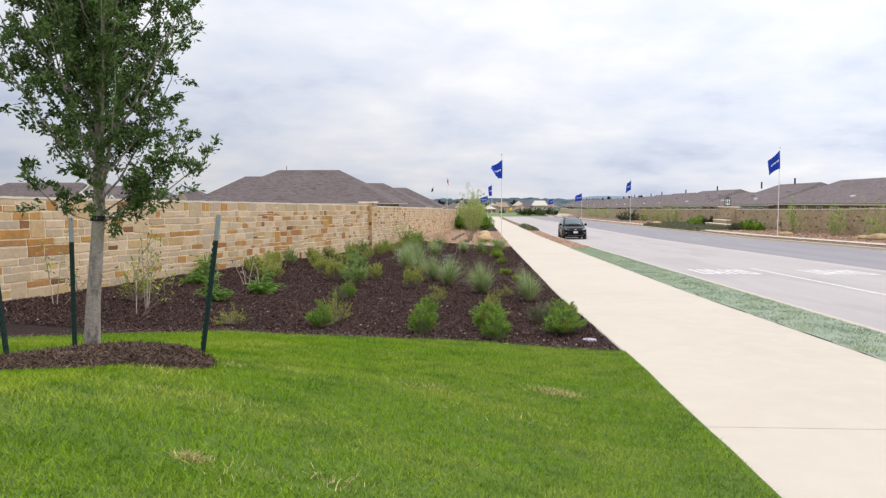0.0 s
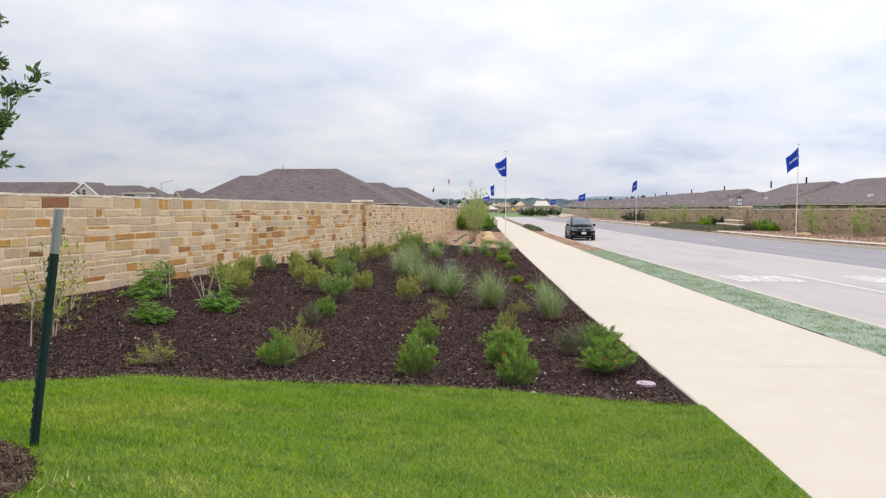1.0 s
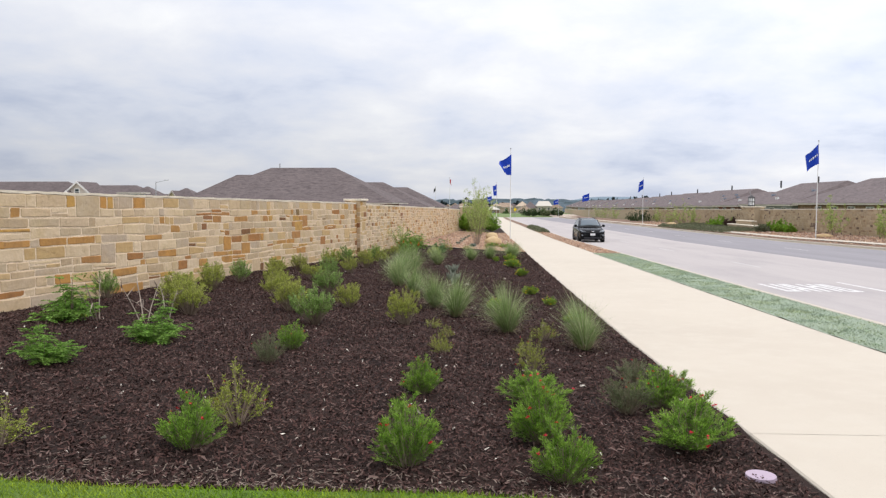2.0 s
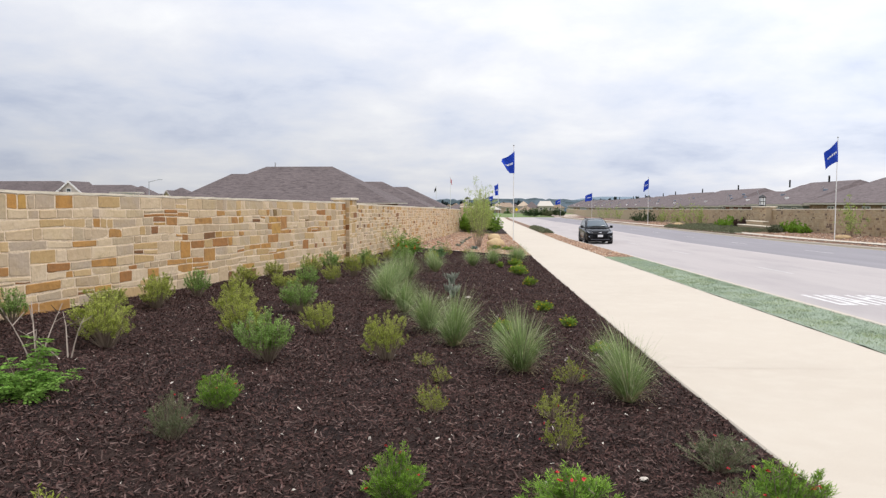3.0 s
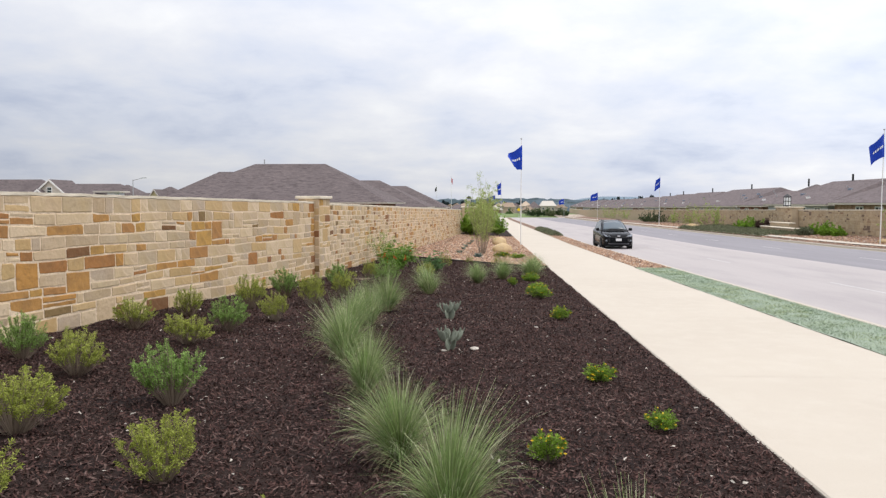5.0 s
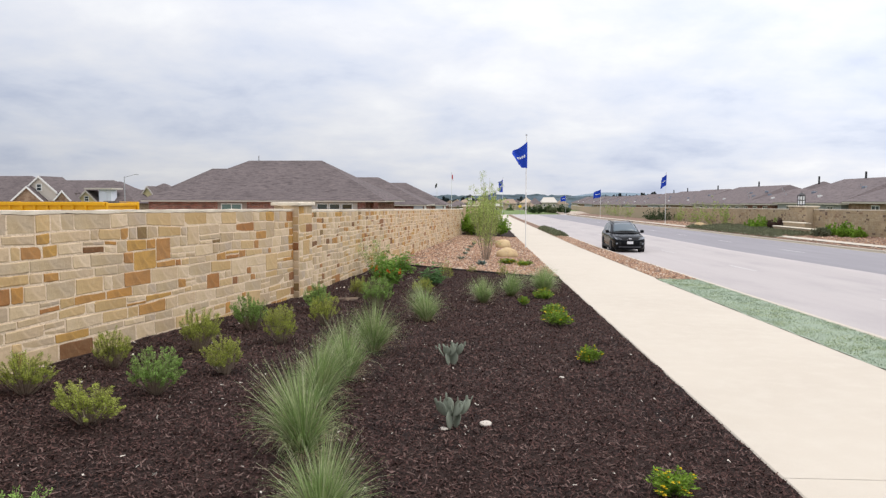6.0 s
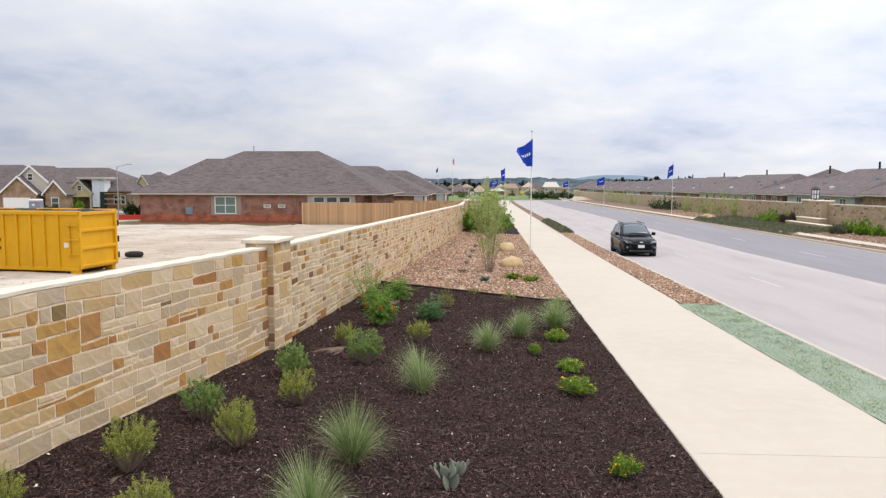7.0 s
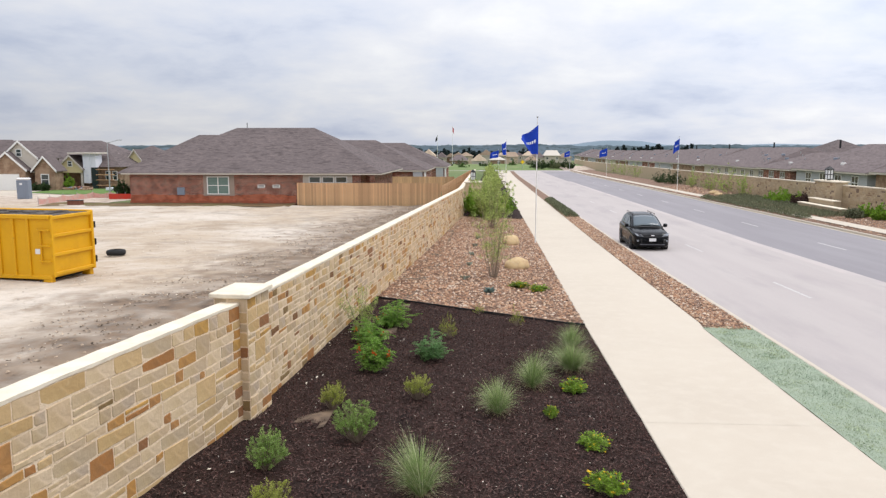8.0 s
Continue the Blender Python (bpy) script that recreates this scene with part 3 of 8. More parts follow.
def slab_wall(bm, a, b, z0, z1, back, front, n=24):
    """A wall along the plan line a-b, from z0(y) to z1(y), between offsets back and front (front lies to the right of a-b)."""
    d = (b - a).normalized()
    s = Vector((d.y, -d.x))
    rows = []
    for k in range(n + 1):
        p = a.lerp(b, k / n)
        q, r = p + s * back, p + s * front
        rows.append([bm.verts.new(c) for c in ((q.x, q.y, z0(p.y)), (r.x, r.y, z0(p.y)), (r.x, r.y, z1(p.y)), (q.x, q.y, z1(p.y)))])
    for p, q in zip(rows, rows[1:]):
        for i in range(4):
            bm.faces.new((p[i], p[(i + 1) % 4], q[(i + 1) % 4], q[i]))
    bm.faces.new(rows[0])
    bm.faces.new(rows[-1])
    bmesh.ops.recalc_face_normals(bm, faces=bm.faces)
    return bm


CAP1, CAP2 = 0.042, 0.055
wall_one = thing("wall_west", "boundary wall of cream and rust ashlar limestone with a pale coping", "stone wall", kind="structure")
wall_two = thing("wall_north", "long run of cream ashlar wall beyond the pillar", "stone wall", kind="structure")
W0A = W1A + (W1A - W1B).normalized() * 18.0
wall_zero = thing("wall_south", "run of cream ashlar wall behind the lawn", "stone wall", kind="structure")
low1, low2 = (lambda y: G(-6.5, y) - 0.3), (lambda y: G(-4.5, y) - 0.3)
part("core", slab_wall(bmesh.new(), W1A, W1B, low1, lambda y: top1(y) - CAP1, -0.28, -0.001), M_MORTAR, wall_one)
part("core", slab_wall(bmesh.new(), W2A, W2B, low2, lambda y: top2(y) - CAP2, -0.28, -0.001), M_MORTAR, wall_two)
part("core", slab_wall(bmesh.new(), W0A, W1A, low1, lambda y: top1(y) - CAP1, -0.28, -0.001), M_MORTAR, wall_zero)
for a, b, top, cap, w in ((W0A, W1A, top1, CAP1, wall_zero), (W1A, W1B, top1, CAP1, wall_one), (W2A, W2B, top2, CAP2, wall_two)):
    bm = slab_wall(bmesh.new(), a, b, lambda y: top(y) - cap + 0.002, top, -0.29, 0.010, 150)
    bmesh.ops.bevel(bm, geom=[e for e in bm.edges if len(e.link_faces) == 2 and e.calc_face_angle() > 1 and abs(e.verts[0].co.y - e.verts[1].co.y) > 0.2], offset=0.010, segments=2, affect="EDGES")
    for v in bm.verts:
        ragged = 0.018 if v.co.z < top(v.co.y) - cap * 0.6 else 0.010
        v.co.z += bumpy(v.co.x * 3, v.co.y * 3, 1.3, ragged)
        v.co.x += bumpy(v.co.z * 9, v.co.y * 5, 1.3, 0.008)
    part("coping", bm, M_CAP, w, "smooth pale cast coping")

WD = (W1B - W1A).normalized()
pillar_turn = Matrix.Translation((-5.03, 31.17, 0)) @ Matrix.Rotation(math.atan2(-0.10, 1.0), 4, "Z")
pillar = thing("stone_pillar", "square ashlar limestone pillar with a flat pale cap", "pillar", at=pillar_turn)
part("core", boxed(-0.275, -0.425, -0.5, 0.275, 0.425, 1.90), M_MORTAR, pillar)
part("cap", boxed(-0.335, -0.485, 1.90, 0.335, 0.485, 1.975, bevel=0.012), M_CAP, pillar, "flat cast-stone cap")

# far left lantern pillar
M_BLACK = material("black metal", (0.02, 0.02, 0.022), 0.5, 0.3)
M_LAMPGLASS = material("milky lantern glass", (0.75, 0.76, 0.76), 0.3)


def lantern(parent, x, y, z, s=1.0):
    body = part("lantern", boxed(x - 0.16 * s, y - 0.16 * s, z + 0.08 * s, x + 0.16 * s, y + 0.16 * s, z + 0.62 * s), M_LAMPGLASS, parent, "milky glass lantern in a black frame")
    bm = bmesh.new()
    for a in (-1, 1):
        for b in (-1, 1):
            box(bm, x + a * 0.17 * s - 0.02, y + b * 0.17 * s - 0.02, z, x + a * 0.17 * s + 0.02, y + b * 0.17 * s + 0.02, z + 0.68 * s)
    for h in (0.05, 0.34, 0.64):
        box(bm, x - 0.19 * s, y - 0.19 * s, z + h * s, x + 0.19 * s, y + 0.19 * s, z + (h + 0.035) * s)
    box(bm, x - 0.02, y - 0.19 * s, z, x + 0.02, y + 0.19 * s, z + 0.66 * s)
    bmesh.ops.create_cone(bm, cap_ends=True, segments=4, radius1=0.30 * s, radius2=0.05, depth=0.18 * s, matrix=Matrix.Translation((x, y, z + 0.77 * s)) @ Matrix.Rotation(radians(45), 4, "Z"))
    part("frame", bm, M_BLACK, body)


far_pillar = thing("lantern_pillar", "wide stone pillar with a cap and a lantern on top", "pillar")
part("core", boxed(-2.7, 78.4, -1.3, -1.35, 79.6, 1.38), PALE[1], far_pillar)
part("cap", boxed(-2.8, 78.3, 1.38, -1.25, 79.7, 1.50, bevel=0.02), M_CAP, far_pillar)
lantern(far_pillar, -2.1, 79.0, 1.50, 1.1)
W3A, W3B = Vector((-2.75, 74.0)), Vector((-2.75, 140.0))
wall_three = thing("wall_end", "cream ashlar wall running on behind the lantern pillar", "stone wall", kind="structure")
part("core", slab_wall(bmesh.new(), W3A, W3B, lambda y: S(y) - 0.3, lambda y: 1.19 - 0.010 * (y - 74), -0.28, -0.02), PALE[1], wall_three)
part("coping", slab_wall(bmesh.new(), W3A, W3B, lambda y: 1.192 - 0.010 * (y - 74), lambda y: 1.262 - 0.010 * (y - 74), -0.31, 0.02), M_CAP, wall_three)

# wall across the road
WRA, WRB = Vector((27.6, -14)), Vector((27.6, 80.3))
WRC, WRD = Vector((27.6, 84.0)), Vector((32.9, 305.0))
right_top = lambda y: S(y) + 2.28
for a, b in ((WRA, WRB), (WRC, WRD)):
    w = thing("wall_east", "long tan ashlar wall with a pale coping across the road", "stone wall", kind="structure")
    part("core", slab_wall(bmesh.new(), b, a, lambda y: S(y) - 0.3, lambda y: right_top(y) - 0.08, -0.28, -0.015), M_MORTARRIGHT, w)
    part("coping", slab_wall(bmesh.new(), b, a, lambda y: right_top(y) - 0.08, right_top, -0.31, 0.03), M_CAP, w)
right_pillar = thing("lantern_pillar", "broad tan stone entry pillar with a capped lantern on top", "pillar")
part("core", boxed(27.0, 80.3, -1.4, 28.0, 84.0, 1.38), M_MORTARRIGHT, right_pillar)
part("cap", boxed(26.9, 80.2, 1.38, 28.1, 84.1, 1.50, bevel=0.02), M_CAP, right_pillar)
lantern(right_pillar, 27.5, 82.6, 1.50, 1.35)
step_wall = thing("planter_wall", "two stepped stone planter walls with pale copings", "planter wall")
for x0, y0, y1, h in ((25.9, 78.0, 82.4, 1.05), (25.2, 75.4, 82.8, 0.66)):
    part("stone_face", boxed(x0, y0, S(80) - 0.3, x0 + 0.45, y1, S(80) + h), M_STONERIGHT, step_wall)
    part("coping", boxed(x0 - 0.06, y0 - 0.06, S(80) + h, x0 + 0.51, y1 + 0.06, S(80) + h + 0.09, bevel=0.015), M_CAP, step_wall)

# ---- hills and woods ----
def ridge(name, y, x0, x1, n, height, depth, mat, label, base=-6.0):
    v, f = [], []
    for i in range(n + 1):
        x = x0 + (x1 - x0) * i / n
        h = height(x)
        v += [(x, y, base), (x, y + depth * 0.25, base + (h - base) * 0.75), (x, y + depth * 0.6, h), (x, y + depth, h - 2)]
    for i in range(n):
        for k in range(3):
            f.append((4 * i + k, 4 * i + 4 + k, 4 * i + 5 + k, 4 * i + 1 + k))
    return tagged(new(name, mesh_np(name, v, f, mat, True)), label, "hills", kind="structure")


# these ridges take their haze from their material colours, not from air
ridge("backdrop", 3600, -5000, 5000, 260, lambda x: 14 + 8 * noise.noise((x * 0.0012, 3.1, 0)) + 3 * noise.noise((x * 0.006, 1.1, 0)) + 22 * math.exp(-((x - 690) / 190) ** 4) + 8 * math.exp(-((x - 1500) / 200) ** 2), 500, M_HAZEHILL, "low hills on the horizon tinted blue-grey by painted haze")
ridge("woods", 720, -1600, 1600, 900, lambda x: 6.0 + 1.6 * noise.noise((x * 0.01, 0.4, 0)) + 1.3 * noise.noise((x * 0.09, 2.4, 0)) + 0.9 * noise.noise((x * 0.3, 5.4, 0)), 90, M_HAZEWOOD, "dark belt of far trees with haze in the colour", base=-5)
ridge("woods", 400, -900, 900, 700, lambda x: -0.4 + 1.2 * noise.noise((x * 0.02, 7.4, 0)) + 1.3 * noise.noise((x * 0.11, 2.9, 0)) + 0.7 * noise.noise((x * 0.4, 5.4, 0)), 40, M_HAZEWOOD, "dark belt of trees behind the far houses with haze in the colour", base=-4)

# ---- building materials ----
def brick_material(name, c1, c2, mortar):
    m = material(name, c1, 0.9, bump=0.2, bump_scale=30)
    n, l = m.node_tree.nodes, m.node_tree.links
    geo = n.new("ShaderNodeTexCoord").outputs["Object"]
    s = n.new("ShaderNodeSeparateXYZ")
    l.new(geo, s.inputs[0])
    add = n.new("ShaderNodeMath")
    l.new(s.outputs[0], add.inputs[0])
    l.new(s.outputs[1], add.inputs[1])
    c = n.new("ShaderNodeCombineXYZ")
    l.new(add.outputs[0], c.inputs[0])
    l.new(s.outputs[2], c.inputs[1])
    b = n.new("ShaderNodeTexBrick")
    b.inputs["Color1"].default_value, b.inputs["Color2"].default_value, b.inputs["Mortar"].default_value = (*c1, 1), (*c2, 1), (*mortar, 1)
    b.inputs["Scale"].default_value, b.inputs["Brick Width"].default_value, b.inputs["Row Height"].default_value = 1.0, 0.30, 0.10
    b.inputs["Mortar Size"].default_value, b.inputs["Bias"].default_value = 0.012, -0.05
    l.new(c.outputs[0], b.inputs["Vector"])
    t = n.new("ShaderNodeTexNoise")
    t.inputs["Scale"].default_value, t.inputs["Detail"].default_value = 1.4, 5
    l.new(geo, t.inputs["Vector"])
    mix = n.new("ShaderNodeMix")
    mix.data_type, mix.blend_type = "RGBA", "MULTIPLY"
    r = n.new("ShaderNodeMapRange")
    r.inputs["From Min"].default_value, r.inputs["From Max"].default_value, r.inputs["To Max"].default_value = 0.42, 0.62, 0.7
    l.new(t.outputs["Fac"], r.inputs["Value"])
    l.new(r.outputs[0], mix.inputs["Factor"])
    l.new(b.outputs["Color"], mix.inputs["A"])
    mix.inputs["B"].default_value = (0.55, 0.45, 0.42, 1)
    l.new(mix.outputs["Result"], n["Principled BSDF"].inputs["Base Color"])
    return m


def shingle_material(name, colour, dark):
    pale = (colour[0] * 1.55, colour[1] * 1.5, colour[2] * 1.45)
    deep = (dark[0] * 0.72, dark[1] * 0.72, dark[2] * 0.72)
    return material(name, colour, 0.95, spots=(((1.2, 1.2, 9), deep, 0.48, 0.66, 0.8), ((3, 3, 14), pale, 0.5, 0.7, 0.65), ((0.7, 0.7, 5), pale, 0.55, 0.72, 0.45), (0.35, dark, 0.5, 0.7, 0.4)), bump=0.5, bump_scale=18, spec=0.1, relief=0.03)


M_BRICK = brick_material("red brick", (0.31, 0.088, 0.056), (0.085, 0.040, 0.034), (0.56, 0.41, 0.32))
M_SURROUND = material("taupe siding", (0.33, 0.26, 0.215), 0.85, spots=(((0.3, 0.3, 24), (0.27, 0.21, 0.17), 0.5, 0.6, 0.6),))
M_STAINBRICK = brick_material("mud-stained brick", (0.50, 0.135, 0.065), (0.33, 0.10, 0.055), (0.42, 0.19, 0.12))
M_TANBRICK = brick_material("tan brick", (0.34, 0.22, 0.14), (0.26, 0.16, 0.10), (0.38, 0.30, 0.22))
M_ROOF = shingle_material("grey-brown shingles", (0.138, 0.113, 0.110), (0.086, 0.070, 0.069))
# lighter copy of M_ROOF: sky sheen at a grazing view painted in
M_ROOFROW = shingle_material("brown shingles with painted sky sheen", (0.165, 0.135, 0.132), (0.120, 0.097, 0.096))
M_CREAM = material("cream siding", (0.50, 0.45, 0.37), 0.8, spots=(((0.3, 0.3, 30), (0.42, 0.38, 0.31), 0.5, 0.6, 0.6),))
M_ROOFTAN = shingle_material("tan shingles", (0.33, 0.25, 0.185), (0.24, 0.18, 0.135))
M_SHEATH = material("bare roof and wall sheathing", (0.54, 0.43, 0.32), 0.9, spots=((0.4, (0.44, 0.335, 0.245), 0.45, 0.6, 0.8), (2, (0.64, 0.50, 0.36), 0.5, 0.66, 0.6)))
M_TRIM = material("cream trim", (0.55, 0.50, 0.43), 0.7, spots=((2, (0.48, 0.43, 0.36), 0.5, 0.7, 0.5),))
M_WHITE = material("white trim", (0.74, 0.73, 0.70), 0.6, spots=((3, (0.66, 0.65, 0.62), 0.5, 0.7, 0.5),))
M_SIDING = material("grey siding", (0.40, 0.41, 0.42), 0.8, spots=(((0.3, 0.3, 30), (0.33, 0.34, 0.35), 0.5, 0.6, 0.6),))
M_PALEYELLOW = material("pale yellow siding", (0.62, 0.54, 0.30), 0.8, spots=(((0.3, 0.3, 30), (0.55, 0.47, 0.25), 0.5, 0.6, 0.6),))
M_HOUSEWRAP = material("white house wrap", (0.68, 0.70, 0.75), 0.7, spots=((1.5, (0.5, 0.52, 0.62), 0.55, 0.65, 0.6),))
M_GLASS = material("window glass", (0.03, 0.045, 0.045), 0.08, spec=0.8)
M_GREENGLASS = material("blinds behind glass", (0.10, 0.17, 0.15), 0.15, spec=0.8, spots=(((0.5, 0.5, 24), (0.15, 0.22, 0.19), 0.5, 0.55, 0.6),))
M_CEDAR = material("new cedar", (0.56, 0.345, 0.19), 0.85, random_by="object", amount=0.22, spots=(((16, 16, 0.8), (0.45, 0.26, 0.135), 0.45, 0.65, 0.7),))
M_YELLOW = material("yellow painted steel", (0.68, 0.355, 0.006), 0.5, spots=((1.2, (0.60, 0.305, 0.006), 0.45, 0.65, 0.7), (9, (0.45, 0.24, 0.03), 0.62, 0.72, 0.7)), bump=0.15, bump_scale=6)
M_RUBBER = material("black rubber", (0.018, 0.018, 0.019), 0.85, spots=((8, (0.035, 0.033, 0.031), 0.5, 0.7, 0.6),))
M_STEEL = material("galvanised steel", (0.42, 0.43, 0.44), 0.45, 0.7, spots=((4, (0.34, 0.35, 0.36), 0.45, 0.65, 0.6),))
M_FLAG = material("royal blue cloth", (0.006, 0.045, 0.40), 0.75, spots=((3, (0.004, 0.03, 0.30), 0.5, 0.7, 0.6),))
M_FLAGWHITE = material("white print", (0.75, 0.77, 0.80), 0.8)
M_FLAGRED = material("red cloth", (0.42, 0.03, 0.04), 0.8)
M_CARPAINT = material("black car paint", (0.004, 0.0045, 0.006), 0.2, spec=0.17)
M_CARPLASTIC = material("dark trim plastic", (0.014, 0.014, 0.015), 0.6)
M_CARGLASS = material("tinted car glass", (0.042, 0.066, 0.080), 0.05, spec=0.9)
M_HEADLIGHT = material("headlight lens", (0.24, 0.255, 0.28), 0.25)
M_CHROME = material("chrome", (0.6, 0.6, 0.62), 0.15, 1.0)
M_PLATE = material("plain plate", (0.72, 0.72, 0.72), 0.5)
M_RIM = material("alloy rim", (0.10, 0.10, 0.11), 0.3, 0.8)
M_PLASTICGREY = material("grey blue plastic", (0.20, 0.23, 0.28), 0.6)
M_BRICKNET = material("faded red netting", (0.34, 0.085, 0.045), 0.9, spots=((1.4, (0.24, 0.10, 0.06), 0.42, 0.62, 0.8),))
M_ORANGE = material("red barrier net", (0.52, 0.045, 0.025), 0.8, spots=((1.5, (0.36, 0.06, 0.04), 0.45, 0.62, 0.7),))
M_PINKNET = material("faded pink netting", (0.62, 0.34, 0.29), 0.9, spots=((1.2, (0.55, 0.44, 0.38), 0.45, 0.62, 0.8), (9, (0.46, 0.20, 0.16), 0.52, 0.68, 0.7)))

# ---- houses ----
def hip(bm, x0, x1, y0, y1, z, slope, ends=1.0):
    """A hipped roof over an eave rectangle, closed below. ends below 1 makes its hip ends steeper."""
    w, d = x1 - x0, y1 - y0
    if w >= d:
        r = [(x0 + ends * d / 2, (y0 + y1) / 2, z + slope * d / 2), (x1 - ends * d / 2, (y0 + y1) / 2, z + slope * d / 2)]
    else:
        r = [((x0 + x1) / 2, y0 + ends * w / 2, z + slope * w / 2), ((x0 + x1) / 2, y1 - ends * w / 2, z + slope * w / 2)]
    e = [bm.verts.new(c) for c in ((x0, y0, z), (x1, y0, z), (x1, y1, z), (x0, y1, z))]
    u = [bm.verts.new((v.co.x, v.co.y, z - 0.03)) for v in e]
    a, b = (bm.verts.new(c) for c in r)
    faces = ((e[0], e[1], b, a), (e[1], e[2], b), (e[2], e[3], a, b), (e[3], e[0], a)) if w >= d else ((e[0], e[1], a), (e[1], e[2], b, a), (e[2], e[3], b), (e[3], e[0], a, b))
    for f in faces:
        bm.faces.new(f)
    for i in range(4):
        bm.faces.new((e[i], u[i], u[(i + 1) % 4], e[(i + 1) % 4]))
    bm.faces.new(u[::-1])
    bmesh.ops.recalc_face_normals(bm, faces=bm.faces)
    return bm


def fascia(bm, x0, x1, y0, y1, z, deep=0.2):
    for a in ((x0 + 0.02, y0 + 0.02, x1 - 0.02, y0 + 0.06), (x0 + 0.02, y1 - 0.06, x1 - 0.02, y1 - 0.02), (x0 + 0.02, y0 + 0.06, x0 + 0.06, y1 - 0.06), (x1 - 0.06, y0 + 0.06, x1 - 0.02, y1 - 0.06)):
        box(bm, a[0], a[1], z - deep, a[2], a[3], z - 0.032)
    return bm


def window(parent, u0, u1, z0, z1, face, side, glass=None, bars=2, trim=None, border=0.09):
    """A framed window. side 'y': on a wall facing -y at y=face, between x=u0 and u1; side 'x': on a wall facing -x at x=face."""
    def put(bm, a0, a1, b0, b1, near, far):
        return box(bm, a0, face - near, b0, a1, face + far, b1) if side == "y" else box(bm, face - near, a0, b0, face + far, a1, b1)
    def spot(u, z, d):
        return (u, face + d, z) if side == "y" else (face + d, u, z)
    bm = bmesh.new()
    outer = ((u0 - border, z0 - border), (u1 + border, z0 - border), (u1 + border, z1 + border), (u0 - border, z1 + border))
    inner = ((u0, z0), (u1, z0), (u1, z1), (u0, z1))
    rings = [[bm.verts.new(spot(u, z, d)) for u, z in line] for line, d in ((outer, 0.02), (outer, -0.05), (inner, -0.05), (inner, 0.02))]
    for p, q in zip(rings, rings[1:] + rings[:1]):
        for i in range(4):
            bm.faces.new((p[i], p[(i + 1) % 4], q[(i + 1) % 4], q[i]))
    bmesh.ops.recalc_face_normals(bm, faces=bm.faces)
    w = part("window", bm, trim or M_WHITE, parent)
    for k in range(1, bars):
        c = u0 + (u1 - u0) * k / bars
        part("mullion", put(bmesh.new(), c - 0.04, c + 0.04, z0, z1, 0.045, 0.02), trim or M_WHITE, w)
    c = (z0 + z1) / 2
    part("glazing_bar", put(bmesh.new(), u0, u1, c - 0.03, c + 0.03, 0.038, 0.018), trim or M_WHITE, w)
    for k in range(bars):
        a, b = u0 + (u1 - u0) * k / bars, u0 + (u1 - u0) * (k + 1) / bars
        part("pane", put(bmesh.new(), a, b, z0, z1, 0.02, 0.004), glass or M_GLASS, w)
    return w


def vents(parent, places):
    for x, y, z, h in places:
        part("roof_vent", tube(bmesh.new(), (x, y, z - 0.1), (x, y, z + h), 0.06, 0.06, 8), M_STEEL, parent)


# the brick house behind the building lot
house = thing("house", "single-storey red brick house with a grey-brown hipped roof", "house")
HX0, HX1, HY0, HY1, HE = -34.55, -10.4, 85.2, 102.6, 1.90
zb = S(86) - 0.25
part("wall", boxed(HX0 + 0.55, HY0 + 0.6, zb, -12.4, HY1 - 0.6, HE - 0.15), M_BRICK, house)
part("wall", boxed(-12.4, HY0 + 3.6, zb, HX1 - 1.2, HY1 - 0.6, HE - 0.15), M_BRICK, house)
part("roof", hip(bmesh.new(), HX0, HX1, HY0, HY1, HE, 0.491, 0.93), M_ROOF, house)
part("roof", hip(bmesh.new(), -39.4, -19.0, 93.6, 106.6, HE - 0.36, 0.62), M_ROOF, house)
part("fascia", fascia(bmesh.new(), HX0, HX1, HY0, HY1, HE, 0.15), M_TRIM, house)
part("porch_column", boxed(HX1 - 1.2, HY0 + 0.5, zb, HX1 - 0.75, HY0 + 0.95, HE - 0.2, bevel=0.02), M_BRICK, house)
part("wall_panel", boxed(-17.75, HY0 + 0.55, zb, -13.2, HY0 + 0.62, HE - 0.2), M_TRIM, house)
part("window_surround", boxed(-27.05, HY0 + 0.565, -0.22, -24.15, HY0 + 0.61, HE - 0.2), M_SURROUND, house, "taupe siding panel round the window")
window(house, -26.6, -24.7, 0.0, 1.48, HY0 + 0.55, "y", M_GREENGLASS, 2)
for x in (-17.1, -15.88, -14.66):
    window(house, x, x + 0.93, 0.55, 1.5, HY0 + 0.54, "y", M_GLASS, 1)
for x in (-21.9, -20.5):
    window(house, x, x + 0.55, 0.58, 0.76, HY0 + 0.59, "y", M_GLASS, 1, border=0.06)
bm = bmesh.new()
rows = []
for k in range(65):
    x = HX0 + 0.56 + (-18.4 - HX0 - 0.56) * k / 64
    top = -0.12 + 0.16 * noise.noise((x * 0.35, 0, 4)) + 0.10 * noise.noise((x * 1.4, 0, 9))
    rows.append([bm.verts.new((x, HY0 + y, z)) for y, z in ((0.585, zb), (0.585, top), (0.605, top), (0.605, zb))])
for p, q in zip(rows, rows[1:]):
    for i in range(3):
        bm.faces.new((p[i], p[i + 1], q[i + 1], q[i]))
part("stain_band", bm, M_STAINBRICK, house, "brick base stained by red mud")
part("meter_box", boxed(-29.5, HY0 + 0.42, -0.15, -28.8, HY0 + 0.6, 0.55, bevel=0.02), M_PLASTICGREY, house)
